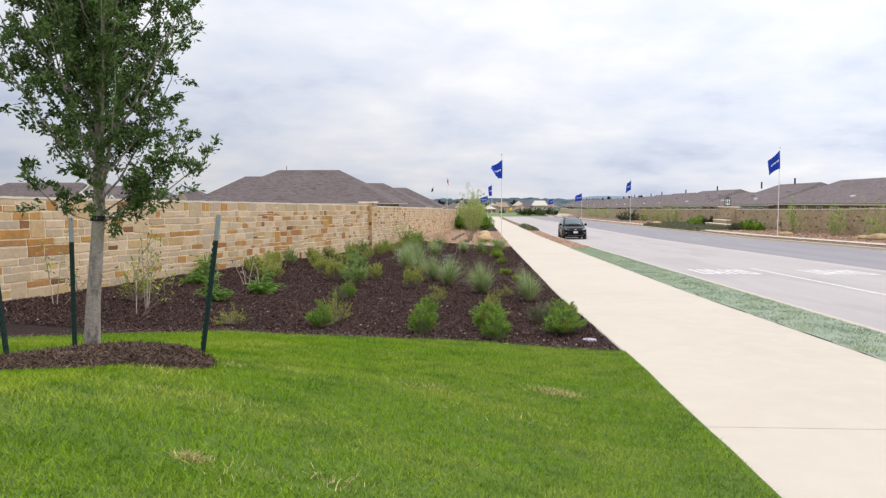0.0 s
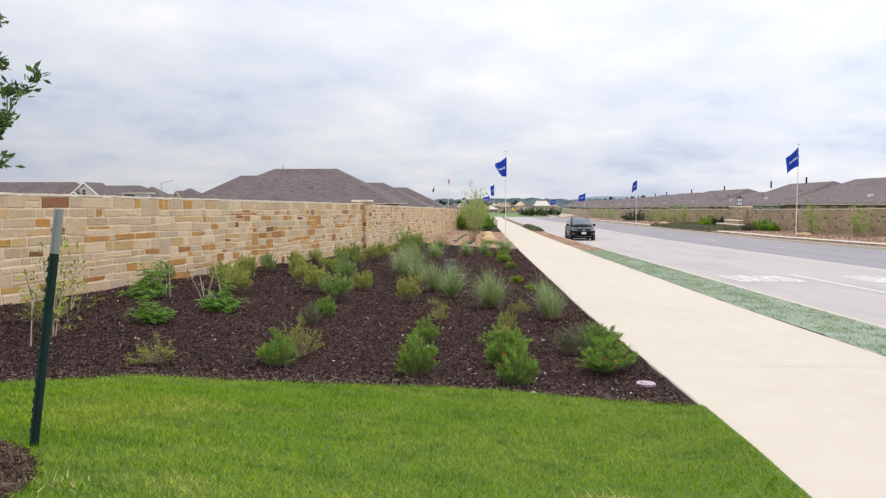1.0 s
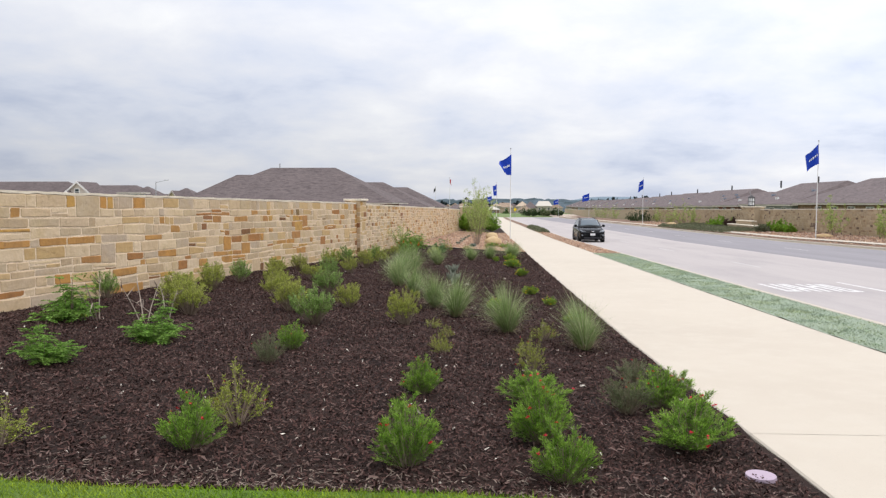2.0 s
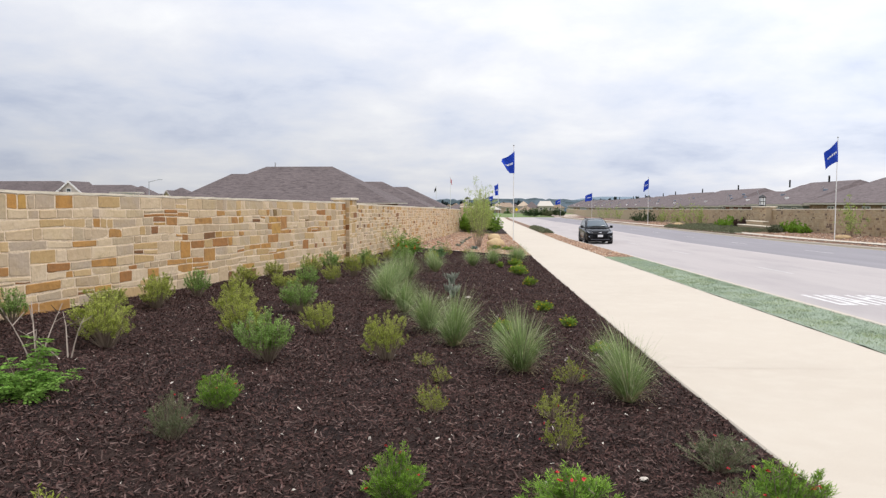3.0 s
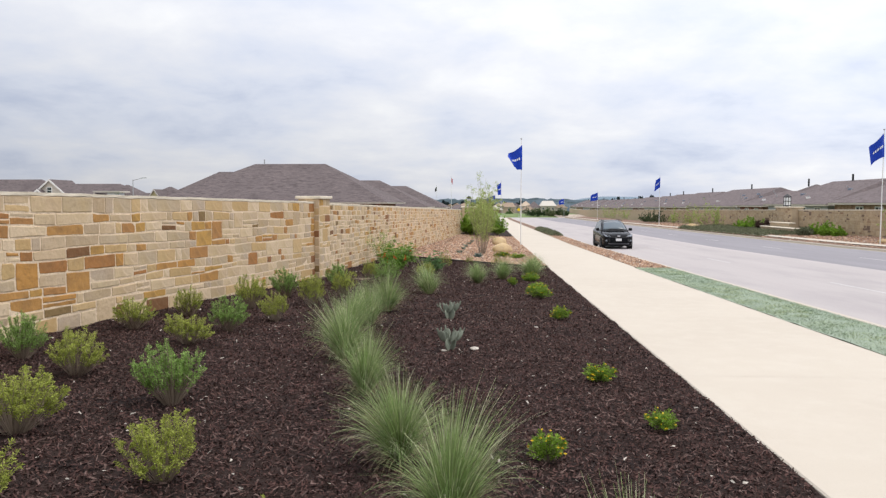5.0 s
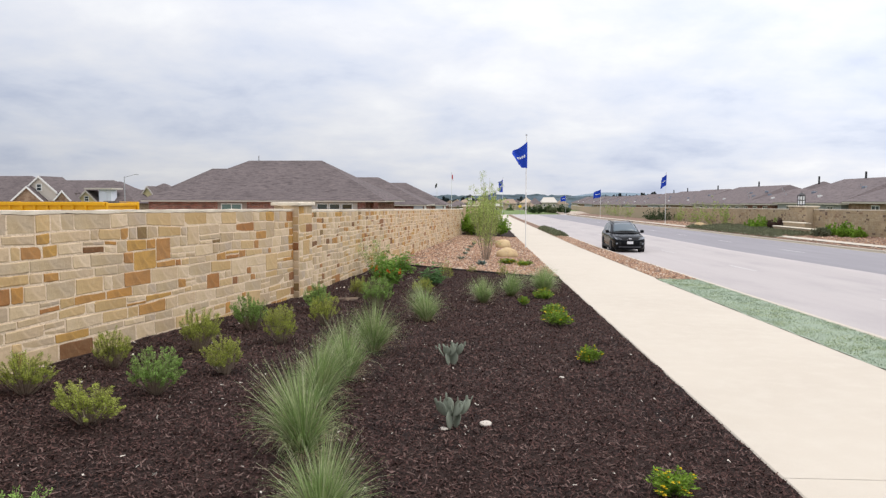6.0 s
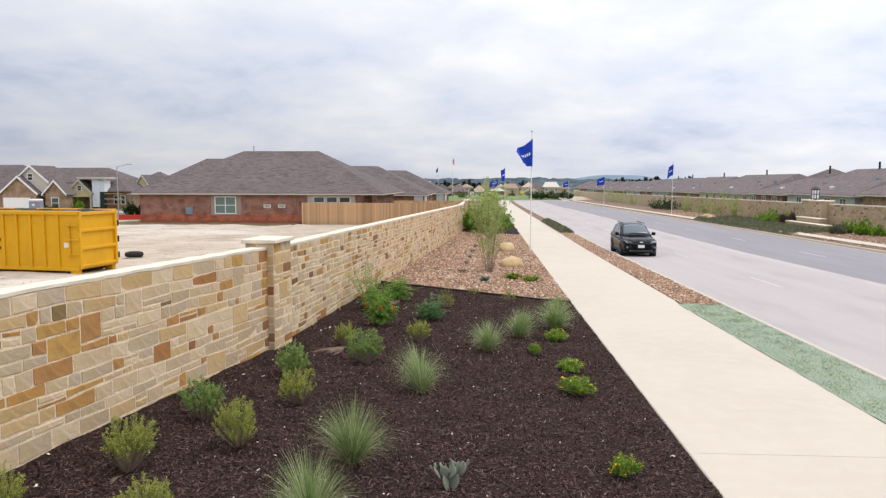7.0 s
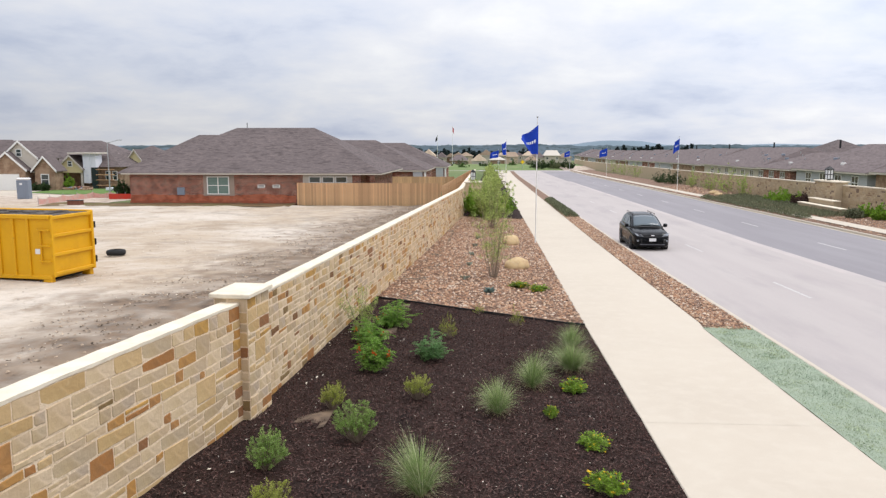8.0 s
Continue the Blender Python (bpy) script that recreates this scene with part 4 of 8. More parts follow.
vents(house, ((-25.4, 93.9, 6.05, 0.65), (-26.3, 89.6, 3.85, 0.12), (-21.9, 89.6, 3.85, 0.12), (-20.3, 90.4, 4.3, 0.12), (-21.0, 88.9, 3.5, 0.12)))

# neighbours, farther along
def plain_house(x0, x1, y0, y1, z0, eave, slope, wall, roof, label, group="", face="y", wins=(), trim=None, glass=None, ends=1.0):
    h = thing("house", label, "house", group)
    part("wall", boxed(x0 + 0.5, y0 + 0.5, z0, x1 - 0.5, y1 - 0.5, eave - 0.1), wall, h)
    part("roof", hip(bmesh.new(), x0, x1, y0, y1, eave, slope, ends), roof, h)
    part("fascia", fascia(bmesh.new(), x0, x1, y0, y1, eave), trim or M_TRIM, h)
    for u0, u1, a, b, bars in wins:
        window(h, u0, u1, eave - a, eave - b, (y0 if face == "y" else x0) + 0.49, face, glass, bars)
    return h


for dx, y0, w in ((0.0, 113.5, 22.0), (1.2, 139.5, 22.0)):
    e = 1.56 - 0.009 * (y0 - 85)
    h = plain_house(-11.6 + dx - w, -8.6 + dx, y0, y0 + 15.5, S(y0) - 0.2, e, 0.50, M_BRICK, M_ROOF, "brick house with a grey-brown hipped roof and patio", "houses behind the wall", wins=((-15.5, -14.3, 1.7, 0.7, 2),))
    part("patio_wall", boxed(-10.4 + dx, y0 + 0.1, S(y0), -9.2 + dx, y0 + 0.5, e - 0.2), M_SIDING, h)
    part("porch_column", boxed(-9.0 + dx, y0 + 0.15, S(y0), -8.75 + dx, y0 + 0.5, e - 0.2), M_WHITE, h)

# cedar fence
fence = thing("fence", "new cedar privacy fence of upright pickets", "fence")
def fence_run(x0, y0, x1, y1, height):
    a, b = Vector((x0, y0)), Vector((x1, y1))
    d = (b - a).normalized()
    n = int((b - a).length / 0.148)
    me = {}
    turn = math.atan2(d.y, d.x)
    for k in range(n):
        p = a + d * (k + 0.5) * 0.148
        v = k % 4
        if v not in me:
            bm = boxed(-0.07, -0.01, 0, 0.07, 0.01, height + (0, 0.015, -0.012, 0.006)[v])
            me[v] = bpy.data.meshes.new("picket")
            bm.to_mesh(me[v])
            bm.free()
        ob = part("picket", me[v], M_CEDAR, fence)
        ob.matrix_basis = pose(p.x, p.y, S(p.y) + 0.06, 0, 0, math.degrees(turn))
    for h in (0.4, 1.4):
        bm = bmesh.new()
        tube(bm, (a.x - d.y * 0.04, a.y + d.x * 0.04, S(a.y) + h), (b.x - d.y * 0.04, b.y + d.x * 0.04, S(b.y) + h), 0.04, n=4)
        part("rail", bm, M_CEDAR, fence)
fence_run(-18.2, 85.3, -5.0, 84.9, 2.05)
long_fence = thing("fence", "cedar fence running along behind the stone wall", "fence")
bm = boxed(-0.012, 0.0, 0, 0.012, 0.29, 1.86)
long_picket = bpy.data.meshes.new("picket")
bm.to_mesh(long_picket)
bm.free()
for k in range(220):
    y = 85.2 + 0.3 * k
    part("picket", long_picket, M_CEDAR, long_fence).location = (-5.0 + 0.006 * k, y, S(y) + 0.012 * (k % 3))
back_fence = thing("fence", "cedar fence between two back yards", "fence")
back_picket = bpy.data.meshes.new("picket")
bm = boxed(0.0, 0.0, 0, 0.29, 0.02, 1.85)
bm.to_mesh(back_picket)
bm.free()
for k in range(50):
    part("picket", back_picket, M_CEDAR, back_fence).location = (-20.0 + 0.3 * k, 112.0, S(112) + 0.012 * (k % 3))

# houses across the lot to the left
def gable(bm_wall, x0, x1, y, z0, z1, slope, deep):
    """A wall under a gable that faces -y."""
    xm = (x0 + x1) / 2
    pts = [(x0, z0), (x1, z0), (x1, z1), (xm, z1 + slope * (x1 - x0) / 2), (x0, z1)]
    f = [bm_wall.verts.new((x, y, z)) for x, z in pts]
    g = [bm_wall.verts.new((x, y + deep, z)) for x, z in pts]
    bm_wall.faces.new(f)
    bm_wall.faces.new(g[::-1])
    for i in range(5):
        bm_wall.faces.new((f[i], g[i], g[(i + 1) % 5], f[(i + 1) % 5]))
    bmesh.ops.recalc_face_normals(bm_wall, faces=bm_wall.faces)
    return bm_wall


def gable_roof(parent, x0, x1, y, z1, slope, deep, mat, trim):
    xm, rise = (x0 + x1) / 2, slope * (x1 - x0) / 2
    o = 0.35
    for s in (-1, 1):
        xe = xm + s * ((x1 - x0) / 2 + o)
        ze = z1 - slope * o
        bm = bmesh.new()
        a = [bm.verts.new(c) for c in ((xe, y - 0.3, ze), (xm, y - 0.3, z1 + rise), (xm, y + deep, z1 + rise), (xe, y + deep, ze))]
        b = [bm.verts.new((v.co.x, v.co.y, v.co.z + 0.12)) for v in a]
        bm.faces.new(a)
        bm.faces.new(b[::-1])
        for i in range(4):
            bm.faces.new((a[i], b[i], b[(i + 1) % 4], a[(i + 1) % 4]))
        bmesh.ops.recalc_face_normals(bm, faces=bm.faces)
        part("roof", bm, mat, parent)
        bm = bmesh.new()
        c = [bm.verts.new(p) for p in ((xe, y - 0.33, ze - 0.12), (xm, y - 0.33, z1 + rise - 0.12), (xm, y - 0.33, z1 + rise + 0.16), (xe, y - 0.33, ze + 0.16))]
        d = [bm.verts.new((v.co.x, y - 0.28, v.co.z)) for v in c]
        bm.faces.new(c)
        bm.faces.new(d[::-1])
        for i in range(4):
            bm.faces.new((c[i], d[i], d[(i + 1) % 4], c[(i + 1) % 4]))
        bmesh.ops.recalc_face_normals(bm, faces=bm.faces)
        part("barge_board", bm, trim, parent)


LZ = S(112)
LE = 1.5
ha = thing("house", "tan brick house with white-trimmed gables and a pale garage door", "house", "houses across the lot")
part("wall", boxed(-83.0, 111.2, LZ, -60.1, 121.6, LE - 0.05), M_TANBRICK, ha)
part("wall", boxed(-60.1, 111.2, LZ, -56.3, 112.3, LE - 0.05), M_TANBRICK, ha)
part("roof", hip(bmesh.new(), -60.6, -56.0, 110.7, 112.7, LE - 0.01, 0.63), M_ROOF, ha)
part("roof", hip(bmesh.new(), -84, -59.5, 110.6, 122.4, LE, 0.63), M_ROOF, ha)
for x0, x1, y, mat, base, slope in ((-63.9, -59.26, 109.4, M_TANBRICK, LE, 0.87), (-58.37, -55.69, 109.9, M_TANBRICK, LE, 1.1), (-62.7, -58.3, 110.4, M_TRIM, 3.0, 0.87)):
    deep = 1.8 if slope > 1 else 5.0
    part("gable_wall", gable(bmesh.new(), x0, x1, y, LZ if base <= LE else LE - 0.5, base, slope, deep), mat, ha)
    gable_roof(ha, x0, x1, y, base, slope, deep + 0.4, M_ROOF, M_WHITE)
part("garage_door", boxed(-63.7, 109.3, LZ, -60.1, 109.45, LZ + 2.15), M_WHITE, ha, "pale panelled garage door")
window(ha, -57.5, -56.6, -0.5, 0.75, 109.89, "y", M_GLASS, 1)
window(ha, -60.9, -60.3, 3.1, 3.9, 110.39, "y", M_GLASS, 1)

hb = thing("house", "unfinished house with pale yellow gable and white wrap", "house", "houses across the lot")
part("wall", boxed(-58.9, 117.4, LZ, -51.2, 126, LE), M_TANBRICK, hb)
part("roof", hip(bmesh.new(), -59.6, -50.5, 116.6, 126.4, LE + 0.05, 0.66), M_ROOF, hb)
part("gable_wall", gable(bmesh.new(), -58.6, -55.44, 115.7, LE - 0.7, LE, 1.0, 4), M_PALEYELLOW, hb)
gable_roof(hb, -58.6, -55.44, 115.7, LE, 1.0, 5, M_ROOF, M_TRIM)
window(hb, -57.3, -56.8, 1.7, 2.3, 115.69, "y", M_GLASS, 1)
part("wall_panel", boxed(-55.3, 115.8, -0.6, -54.3, 117.6, 3.3), M_HOUSEWRAP, hb, "white wrapped upper wall")
part("wall_panel", boxed(-54.3, 115.9, 1.5, -53.6, 117.6, 3.3), M_HOUSEWRAP, hb)
part("doorway", boxed(-54.3, 115.95, LZ, -53.5, 116.2, 1.5), M_GLASS, hb)
part("roof_edge", boxed(-57.2, 115.4, 3.3, -53.2, 118.5, 3.52), M_TRIM, hb)
for x in (-58.6, -55.7):
    part("porch_column", boxed(x, 115.8, LZ, x + 0.25, 116.05, LE - 0.6), M_TRIM, hb)
for x in (-53.0, -52.0):
    window(hb, x, x + 0.5, -0.2, 0.9, 117.39, "y", M_GLASS, 1)
for k in range(4):
    part("scaffold_board", boxed(-53.4, 115.4, -0.9 + 0.7 * k, -51.0, 115.9, -0.82 + 0.7 * k), M_CEDAR, hb)

hc = thing("house", "house with grey siding, white gable and dark roof", "house", "houses across the lot")
part("wall", boxed(-55.6, 124.2, LZ, -47.0, 133, 1.3), M_SIDING, hc)
part("roof", hip(bmesh.new(), -56.8, -46.2, 123.4, 133.6, 1.35, 0.6), M_ROOF, hc)
for x0, x1, y, base, mat, slope in ((-54.6, -51.86, 121.9, 1.25, M_HOUSEWRAP, 1.45), (-52.6, -50.6, 123.0, 2.4, M_PALEYELLOW, 1.4)):
    part("gable_wall", gable(bmesh.new(), x0, x1, y, LZ, base, slope, 5), mat, hc)
    gable_roof(hc, x0, x1, y, base, slope, 6, M_ROOF, M_TRIM)
for k, (x0, x1, y0) in enumerate(((-108, -88, 118), (-94, -61, 138), (-60, -41, 146))):
    plain_house(x0, x1, y0, y0 + 15, LZ, LE + 0.1, 0.5, M_TANBRICK, M_ROOF, "tan brick house with a broad hipped roof", "houses across the lot", wins=((x0 + 3, x0 + 4.4, 1.8, 0.6, 2),))

# row of houses across the road
ROW = ((34, 28, 36.4, M_TANBRICK, 0.36, "tan brick"), (63, 30.2, 36.0, M_TANBRICK, 0.36, "tan brick"), (93.6, 17.6, 35.9, M_SIDING, 0.37, "grey-sided"), (111.7, 10.9, 35.8, M_BRICK, 0.37, "red brick"), (123, 26, 36.0, M_CREAM, 0.36, "cream-sided"), (150.5, 22, 36.5, M_TANBRICK, 0.37, "tan brick"), (173.5, 19, 37.4, M_SIDING, 0.37, "grey-sided"), (193, 18, 38.4, M_BRICK, 0.37, "red brick"), (212, 20, 38.8, M_SIDING, 0.37, "grey-sided"), (233, 20, 39.0, M_TANBRICK, 0.37, "tan brick"), (254, 21, 39.2, M_CREAM, 0.37, "cream-sided"), (276, 21, 39.4, M_TANBRICK, 0.37, "tan brick"), (298, 22, 39.6, M_SIDING, 0.37, "grey-sided"), (321, 22, 39.8, M_TANBRICK, 0.37, "tan brick"), (344, 24, 40.0, M_CREAM, 0.37, "cream-sided"))
for k, (y0, ln, xx, mat, rise, tone) in enumerate(ROW):
    e = S(y0 + ln / 2) + 2.95 - (0.06 if k % 2 else 0)
    wins = [(y0 + 2.2 + 3.6 * j, y0 + 3.5 + 3.6 * j, 1.75, 0.45, 2) for j in range(max(3, int(ln / 3.8))) if y0 < 150 or (j + k) % 3 == 0]
    h = plain_house(xx, xx + 15.5, y0, y0 + ln, S(y0) - 0.2, e, rise, mat, M_ROOFROW, tone + " house with a grey-brown hipped roof", "houses across the road", "x", wins, M_TRIM, ends=0.30 if ln > 15.5 else 1.0)
    apex = e + rise * 7.75
    vents(h, [(xx + 2.2 + (j * 5 + k * 3) % 4, y0 + 3 + j * 3.1, e + rise * (2.2 + (j * 5 + k * 3) % 4), 0.22) for j in range(4)])
    part("flue", tube(bmesh.new(), (xx + 7.6, y0 + ln / 2 + 1 - 3 * (k % 2), apex - 0.3), (xx + 7.6, y0 + ln / 2 + 1 - 3 * (k % 2), apex + 0.75), 0.12, 0.12, 8), M_BLACK, h, "black metal flue pipe")
    for j in range(3):
        u = 1.6 + 1.3 * ((j + k) % 3)
        part("roof_vent", boxed(xx + u, y0 + 3.5 + 4.6 * j, e + rise * u - 0.02, xx + u + 0.4, y0 + 3.95 + 4.6 * j, e + rise * u + 0.26, bevel=0.03), M_WHITE if (j + k) % 3 == 0 else M_PLASTICGREY, h)
for k, (x0, y0) in enumerate(((58, 70), (58, 118), (59, 158))):
    plain_house(x0, x0 + 16, y0, y0 + 17, S(y0) - 0.2, S(y0) + 3.4, 0.50, M_TANBRICK, M_ROOF, "house with a tall hipped roof in the second row", "houses across the road", "x", ((y0 + 3, y0 + 4.3, 1.75, 0.45, 2),), M_TRIM)

# houses beyond the end of the road
rng = random.Random(5)
for near_row in (0, 1):
    x0 = -64.0
    k = near_row
    while x0 < (22 if near_row else 30):
        w = rng.uniform(4.2, 7.5)
        y0 = rng.uniform(296, 316) if near_row else rng.uniform(326, 356)
        tone, roof = rng.choice((("tan brick", M_TANBRICK), ("cream", M_CREAM), ("pale unfinished", M_TRIM), ("sheathed", M_SHEATH))), rng.choice((("pale bare-decked", M_SHEATH), ("tan", M_ROOFTAN), ("tan", M_ROOFTAN), ("brown", M_ROOFROW), ("pale", M_TRIM)))
        wins = ((x0 + 1.2, x0 + 2.0, 1.6, 0.8, 1), (x0 + w - 2.0, x0 + w - 1.2, 1.6, 0.8, 1)) if k % 3 == 0 else ((x0 + w / 2, x0 + w / 2 + 1.0, 1.6, 0.7, 2),)
        plain_house(x0, x0 + w, y0, y0 + 7, -3.6, rng.uniform(-1.3, -0.4) if near_row else rng.uniform(-0.6, 0.8), rng.uniform(0.45, 0.85), tone[1], roof[1], "distant %s house with a %s hipped roof" % (tone[0], roof[0]), "distant houses", wins=wins, ends=rng.choice((0.15, 0.4, 0.8)))
        x0 += w + (rng.choice((1.0, 4.0, 7.5)) if near_row else rng.choice((-3.0, -2.0, -1.0, 0.8)))
        k += 1

# ---- building lot: skip, tyre, toilet ----
skip = thing("roll_off_dumpster", "yellow steel roll-off dumpster with ribbed sides", "dumpster", at=pose(-16.27, 44.2, S(44.5) + 0.10, 0, 0, -8))
L_, W_, H_ = 7.0, 2.22, 2.38
part("floor", boxed(-L_, 0, 0.18, 0, W_, 0.26), M_YELLOW, skip)
for y in (0.0, W_ - 0.06):
    part("side_panel", boxed(-L_, y, 0.22, 0, y + 0.06, H_), M_YELLOW, skip)
bm = bmesh.new()
rq = random.Random(12)
box(bm, -L_ + 0.08, 0.08, 0.3, -0.1, W_ - 0.08, H_ - 0.02)
for _ in range(26):
    a, b, c = rq.uniform(0.2, 0.9), rq.uniform(0.2, 0.7), rq.uniform(0.08, 0.24)
    ox, oy = rq.uniform(-L_ + 0.6, -0.6), rq.uniform(0.5, W_ - 0.5)
    box(bm, ox - a / 2, oy - b / 2, H_ - 0.15, ox + a / 2, oy + b / 2, H_ - 0.03 + c * 0.4, bevel=0.03)
part("load", bm, material("grey building waste", (0.085, 0.072, 0.064), 0.95, spots=((2.5, (0.15, 0.13, 0.115), 0.5, 0.66, 0.8), (9, (0.05, 0.042, 0.038), 0.5, 0.66, 0.8)), bump=0.8, bump_scale=8), skip, "load of grey building waste")
part("end_panel", boxed(-L_, 0.06, 0.22, -L_ + 0.06, W_ - 0.06, H_), M_YELLOW, skip)
gate = part("gate", boxed(-0.07, 0.05, 0.26, -0.01, W_ - 0.05, H_ - 0.05), M_YELLOW, skip)
for z in (0.24, 0.92, 1.60, H_ - 0.14):
    part("gate_bar", boxed(-0.01, 0.0, z, 0.07, W_, z + 0.12, bevel=0.015), M_YELLOW, gate)
for y in (0.0, W_ - 0.12):
    part("gate_post", boxed(-0.02, y, 0.2, 0.09, y + 0.12, H_ + 0.02, bevel=0.015), M_YELLOW, gate)
for k in range(11):
    part("rib", boxed(-L_ + 0.1 + 0.60 * k, -0.07, 0.22, -L_ + 0.20 + 0.60 * k, 0.0, H_ - 0.1, bevel=0.015), M_YELLOW, skip)
part("top_rail", boxed(-L_, -0.09, H_ - 0.12, 0.02, 0.03, H_ + 0.03, bevel=0.02), M_YELLOW, skip)
part("top_rail", boxed(-L_, W_ - 0.03, H_ - 0.12, 0.02, W_ + 0.09, H_ + 0.03, bevel=0.02), M_YELLOW, skip)
part("bottom_rail", boxed(-L_, -0.05, 0.12, 0, 0.05, 0.26, bevel=0.02), M_YELLOW, skip)
for x in (-0.45, -L_ + 0.4):
    part("roller", tube(bmesh.new(), (x, -0.02, 0.1), (x, W_ + 0.02, 0.1), 0.1, n=12), M_RUBBER, skip)
for y in (-0.02, W_ - 0.2):
    part("foot", boxed(-0.42, y, -0.06, -0.05, y + 0.22, 0.2, bevel=0.02), M_YELLOW, skip)
for z in (0.55, 1.2, 1.85):
    part("hinge", tube(bmesh.new(), (0.07, W_ + 0.04, z - 0.12), (0.07, W_ + 0.04, z + 0.12), 0.05), M_RUBBER, gate)
part("latch_bar", tube(bmesh.new(), (-0.35, -0.05, 0.7), (-0.35, -0.05, 1.9), 0.03), M_YELLOW, skip)
for z in (0.75, 1.3, 1.85):
    part("latch", boxed(-0.45, -0.11, z, 0.02, -0.04, z + 0.05), M_YELLOW, skip)
part("notice", boxed(-0.62, -0.012, 1.02, -0.42, -0.004, 1.2), M_PLATE, skip, "small white notice with plain bars")
for j in range(4):
    part("marking_bars", boxed(-4.3, -0.012, 0.75 + 0.16 * j, -3.5 + 0.1 * (j % 2), -0.004, 0.85 + 0.16 * j), M_CARPLASTIC, skip, "dark unreadable stencilled bars")
old_tyre = thing("tyre", "old black tyre lying flat on the dirt", "tyre", at=pose(-17.75, 51.5, S(51.5) + 0.12) @ Matrix.Diagonal((0.68, 0.68, 0.8, 1)))
bm = bmesh.new()
ring = [(0.42, 0.0), (0.56, 0.03), (0.62, 0.12), (0.62, 0.20), (0.56, 0.29), (0.42, 0.32), (0.34, 0.28), (0.33, 0.04)]
loops = [[bm.verts.new((r * math.cos(a), r * math.sin(a), z)) for r, z in ring] for a in np.linspace(0, 2 * math.pi, 28, endpoint=False)]
for i in range(28):
    for k in range(8):
        bm.faces.new((loops[i][k], loops[(i + 1) % 28][k], loops[(i + 1) % 28][(k + 1) % 8], loops[i][(k + 1) % 8]))
bmesh.ops.recalc_face_normals(bm, faces=bm.faces)
part("rubber_ring", bm, M_RUBBER, old_tyre)
toilet = thing("portable_toilet", "grey-blue plastic portable toilet with a white roof", "toilet cabin", at=pose(-48.9, 93, S(93) + 0.05, 0, 0, 8) @ Matrix.Diagonal((0.68, 0.7, 0.95, 1)))
part("cabin", boxed(-0.85, -0.6, 0, 0.85, 0.6, 2.05, bevel=0.05), M_PLASTICGREY, toilet)
part("roof", boxed(-0.87, -0.62, 2.05, 0.87, 0.62, 2.3, bevel=0.14), M_WHITE, toilet)
part("door", boxed(-0.55, -0.64, 0.1, 0.35, -0.6, 1.95, bevel=0.01), M_PLASTICGREY, toilet)
part("sign", boxed(-0.35, -0.655, 1.55, 0.05, -0.642, 1.75), M_PLATE, toilet)
bin_ = thing("skip_bin", "low rust-brown steel waste bin", "bin", at=pose(-38.3, 84.0, S(84) - 0.05) @ Matrix.Scale(0.5, 4))
part("tub", boxed(-1.2, -0.7, 0, 1.2, 0.7, 1.1, bevel=0.06), material("rusty steel", (0.16, 0.06, 0.04), 0.9, spots=((3, (0.22, 0.10, 0.06), 0.45, 0.65, 0.8),)), bin_)
part("rim", boxed(-1.27, -0.77, 1.1, 1.27, 0.77, 1.18, bevel=0.02), M_BLACK, bin_)
barrier = thing("barrier_fence", "sagging red plastic construction fence", "barrier")
part("net", boxed(-40.0, 93.2, S(93), -37.4, 93.25, S(93) + 0.6), M_ORANGE, barrier)
for k in range(4):
    part("stake", tube(bmesh.new(), (-40 + 0.85 * k, 93.3, S(93)), (-40 + 0.85 * k, 93.3, S(93) + 0.8), 0.03), M_STEEL, barrier)
sheet("pavement", ease(-75, -39, 8), ease(97.5, 105, 3), lambda x, y: S(y) + 0.06, M_WALK, "strip of pale concrete street beyond the lot", "pavement")
street_lamp = thing("street_lamp", "slim grey street lamp with a single arm", "street lamp", at=pose(-46.6, 106, S(106)))
part("pole", tube(bmesh.new(), (0, 0, 0), (0, 0, 6.1), 0.08, 0.05), M_STEEL, street_lamp)
part("arm", tube(bmesh.new(), (0, 0, 6.0), (1.4, 0, 6.35), 0.045, 0.035), M_STEEL, street_lamp)
part("lamp_head", boxed(1.3, -0.12, 6.3, 1.85, 0.12, 6.4, bevel=0.03), M_STEEL, street_lamp)
low_net = thing("barrier_fence", "low sagging faded pink construction net on stakes", "barrier")
NET = ((-41.8, 84.0), (-42.3, 86.6), (-42.6, 89.3), (-42.7, 92.0), (-42.6, 94.8), (-41.0, 95.2), (-39.6, 95.0))
for k, (p, q) in enumerate(zip(NET, NET[1:])):
    rows = [[], []]
    for i in range(7):
        f = i / 6
        x, y = p[0] + (q[0] - p[0]) * f, p[1] + (q[1] - p[1]) * f
        for r, z in zip(rows, (0.02, 0.62 - 0.16 * math.sin(math.pi * f) + 0.05 * math.sin(3 * k))):
            r += [(x, y, S(y) + 0.06 + z), (x + 0.02, y + 0.02, S(y) + 0.06 + z)]
    v = rows[0] + rows[1]
    fc = [(2 * i + d, 2 * i + 2 + d, 2 * i + 16 + d, 2 * i + 14 + d) for i in range(6) for d in (0, 1)]
    part("net", mesh_np("net", v, fc, M_PINKNET), None, low_net)
    part("stake", tube(bmesh.new(), (p[0], p[1], S(p[1])), (p[0], p[1], S(p[1]) + 0.85), 0.025), M_STEEL, low_net)
def yard_edge(x):
    return 100.6 + 0.045 * (x + 46.5) ** 2 * (1 if x < -46.5 else 2.2) + 0.3 * math.sin(x * 1.3)


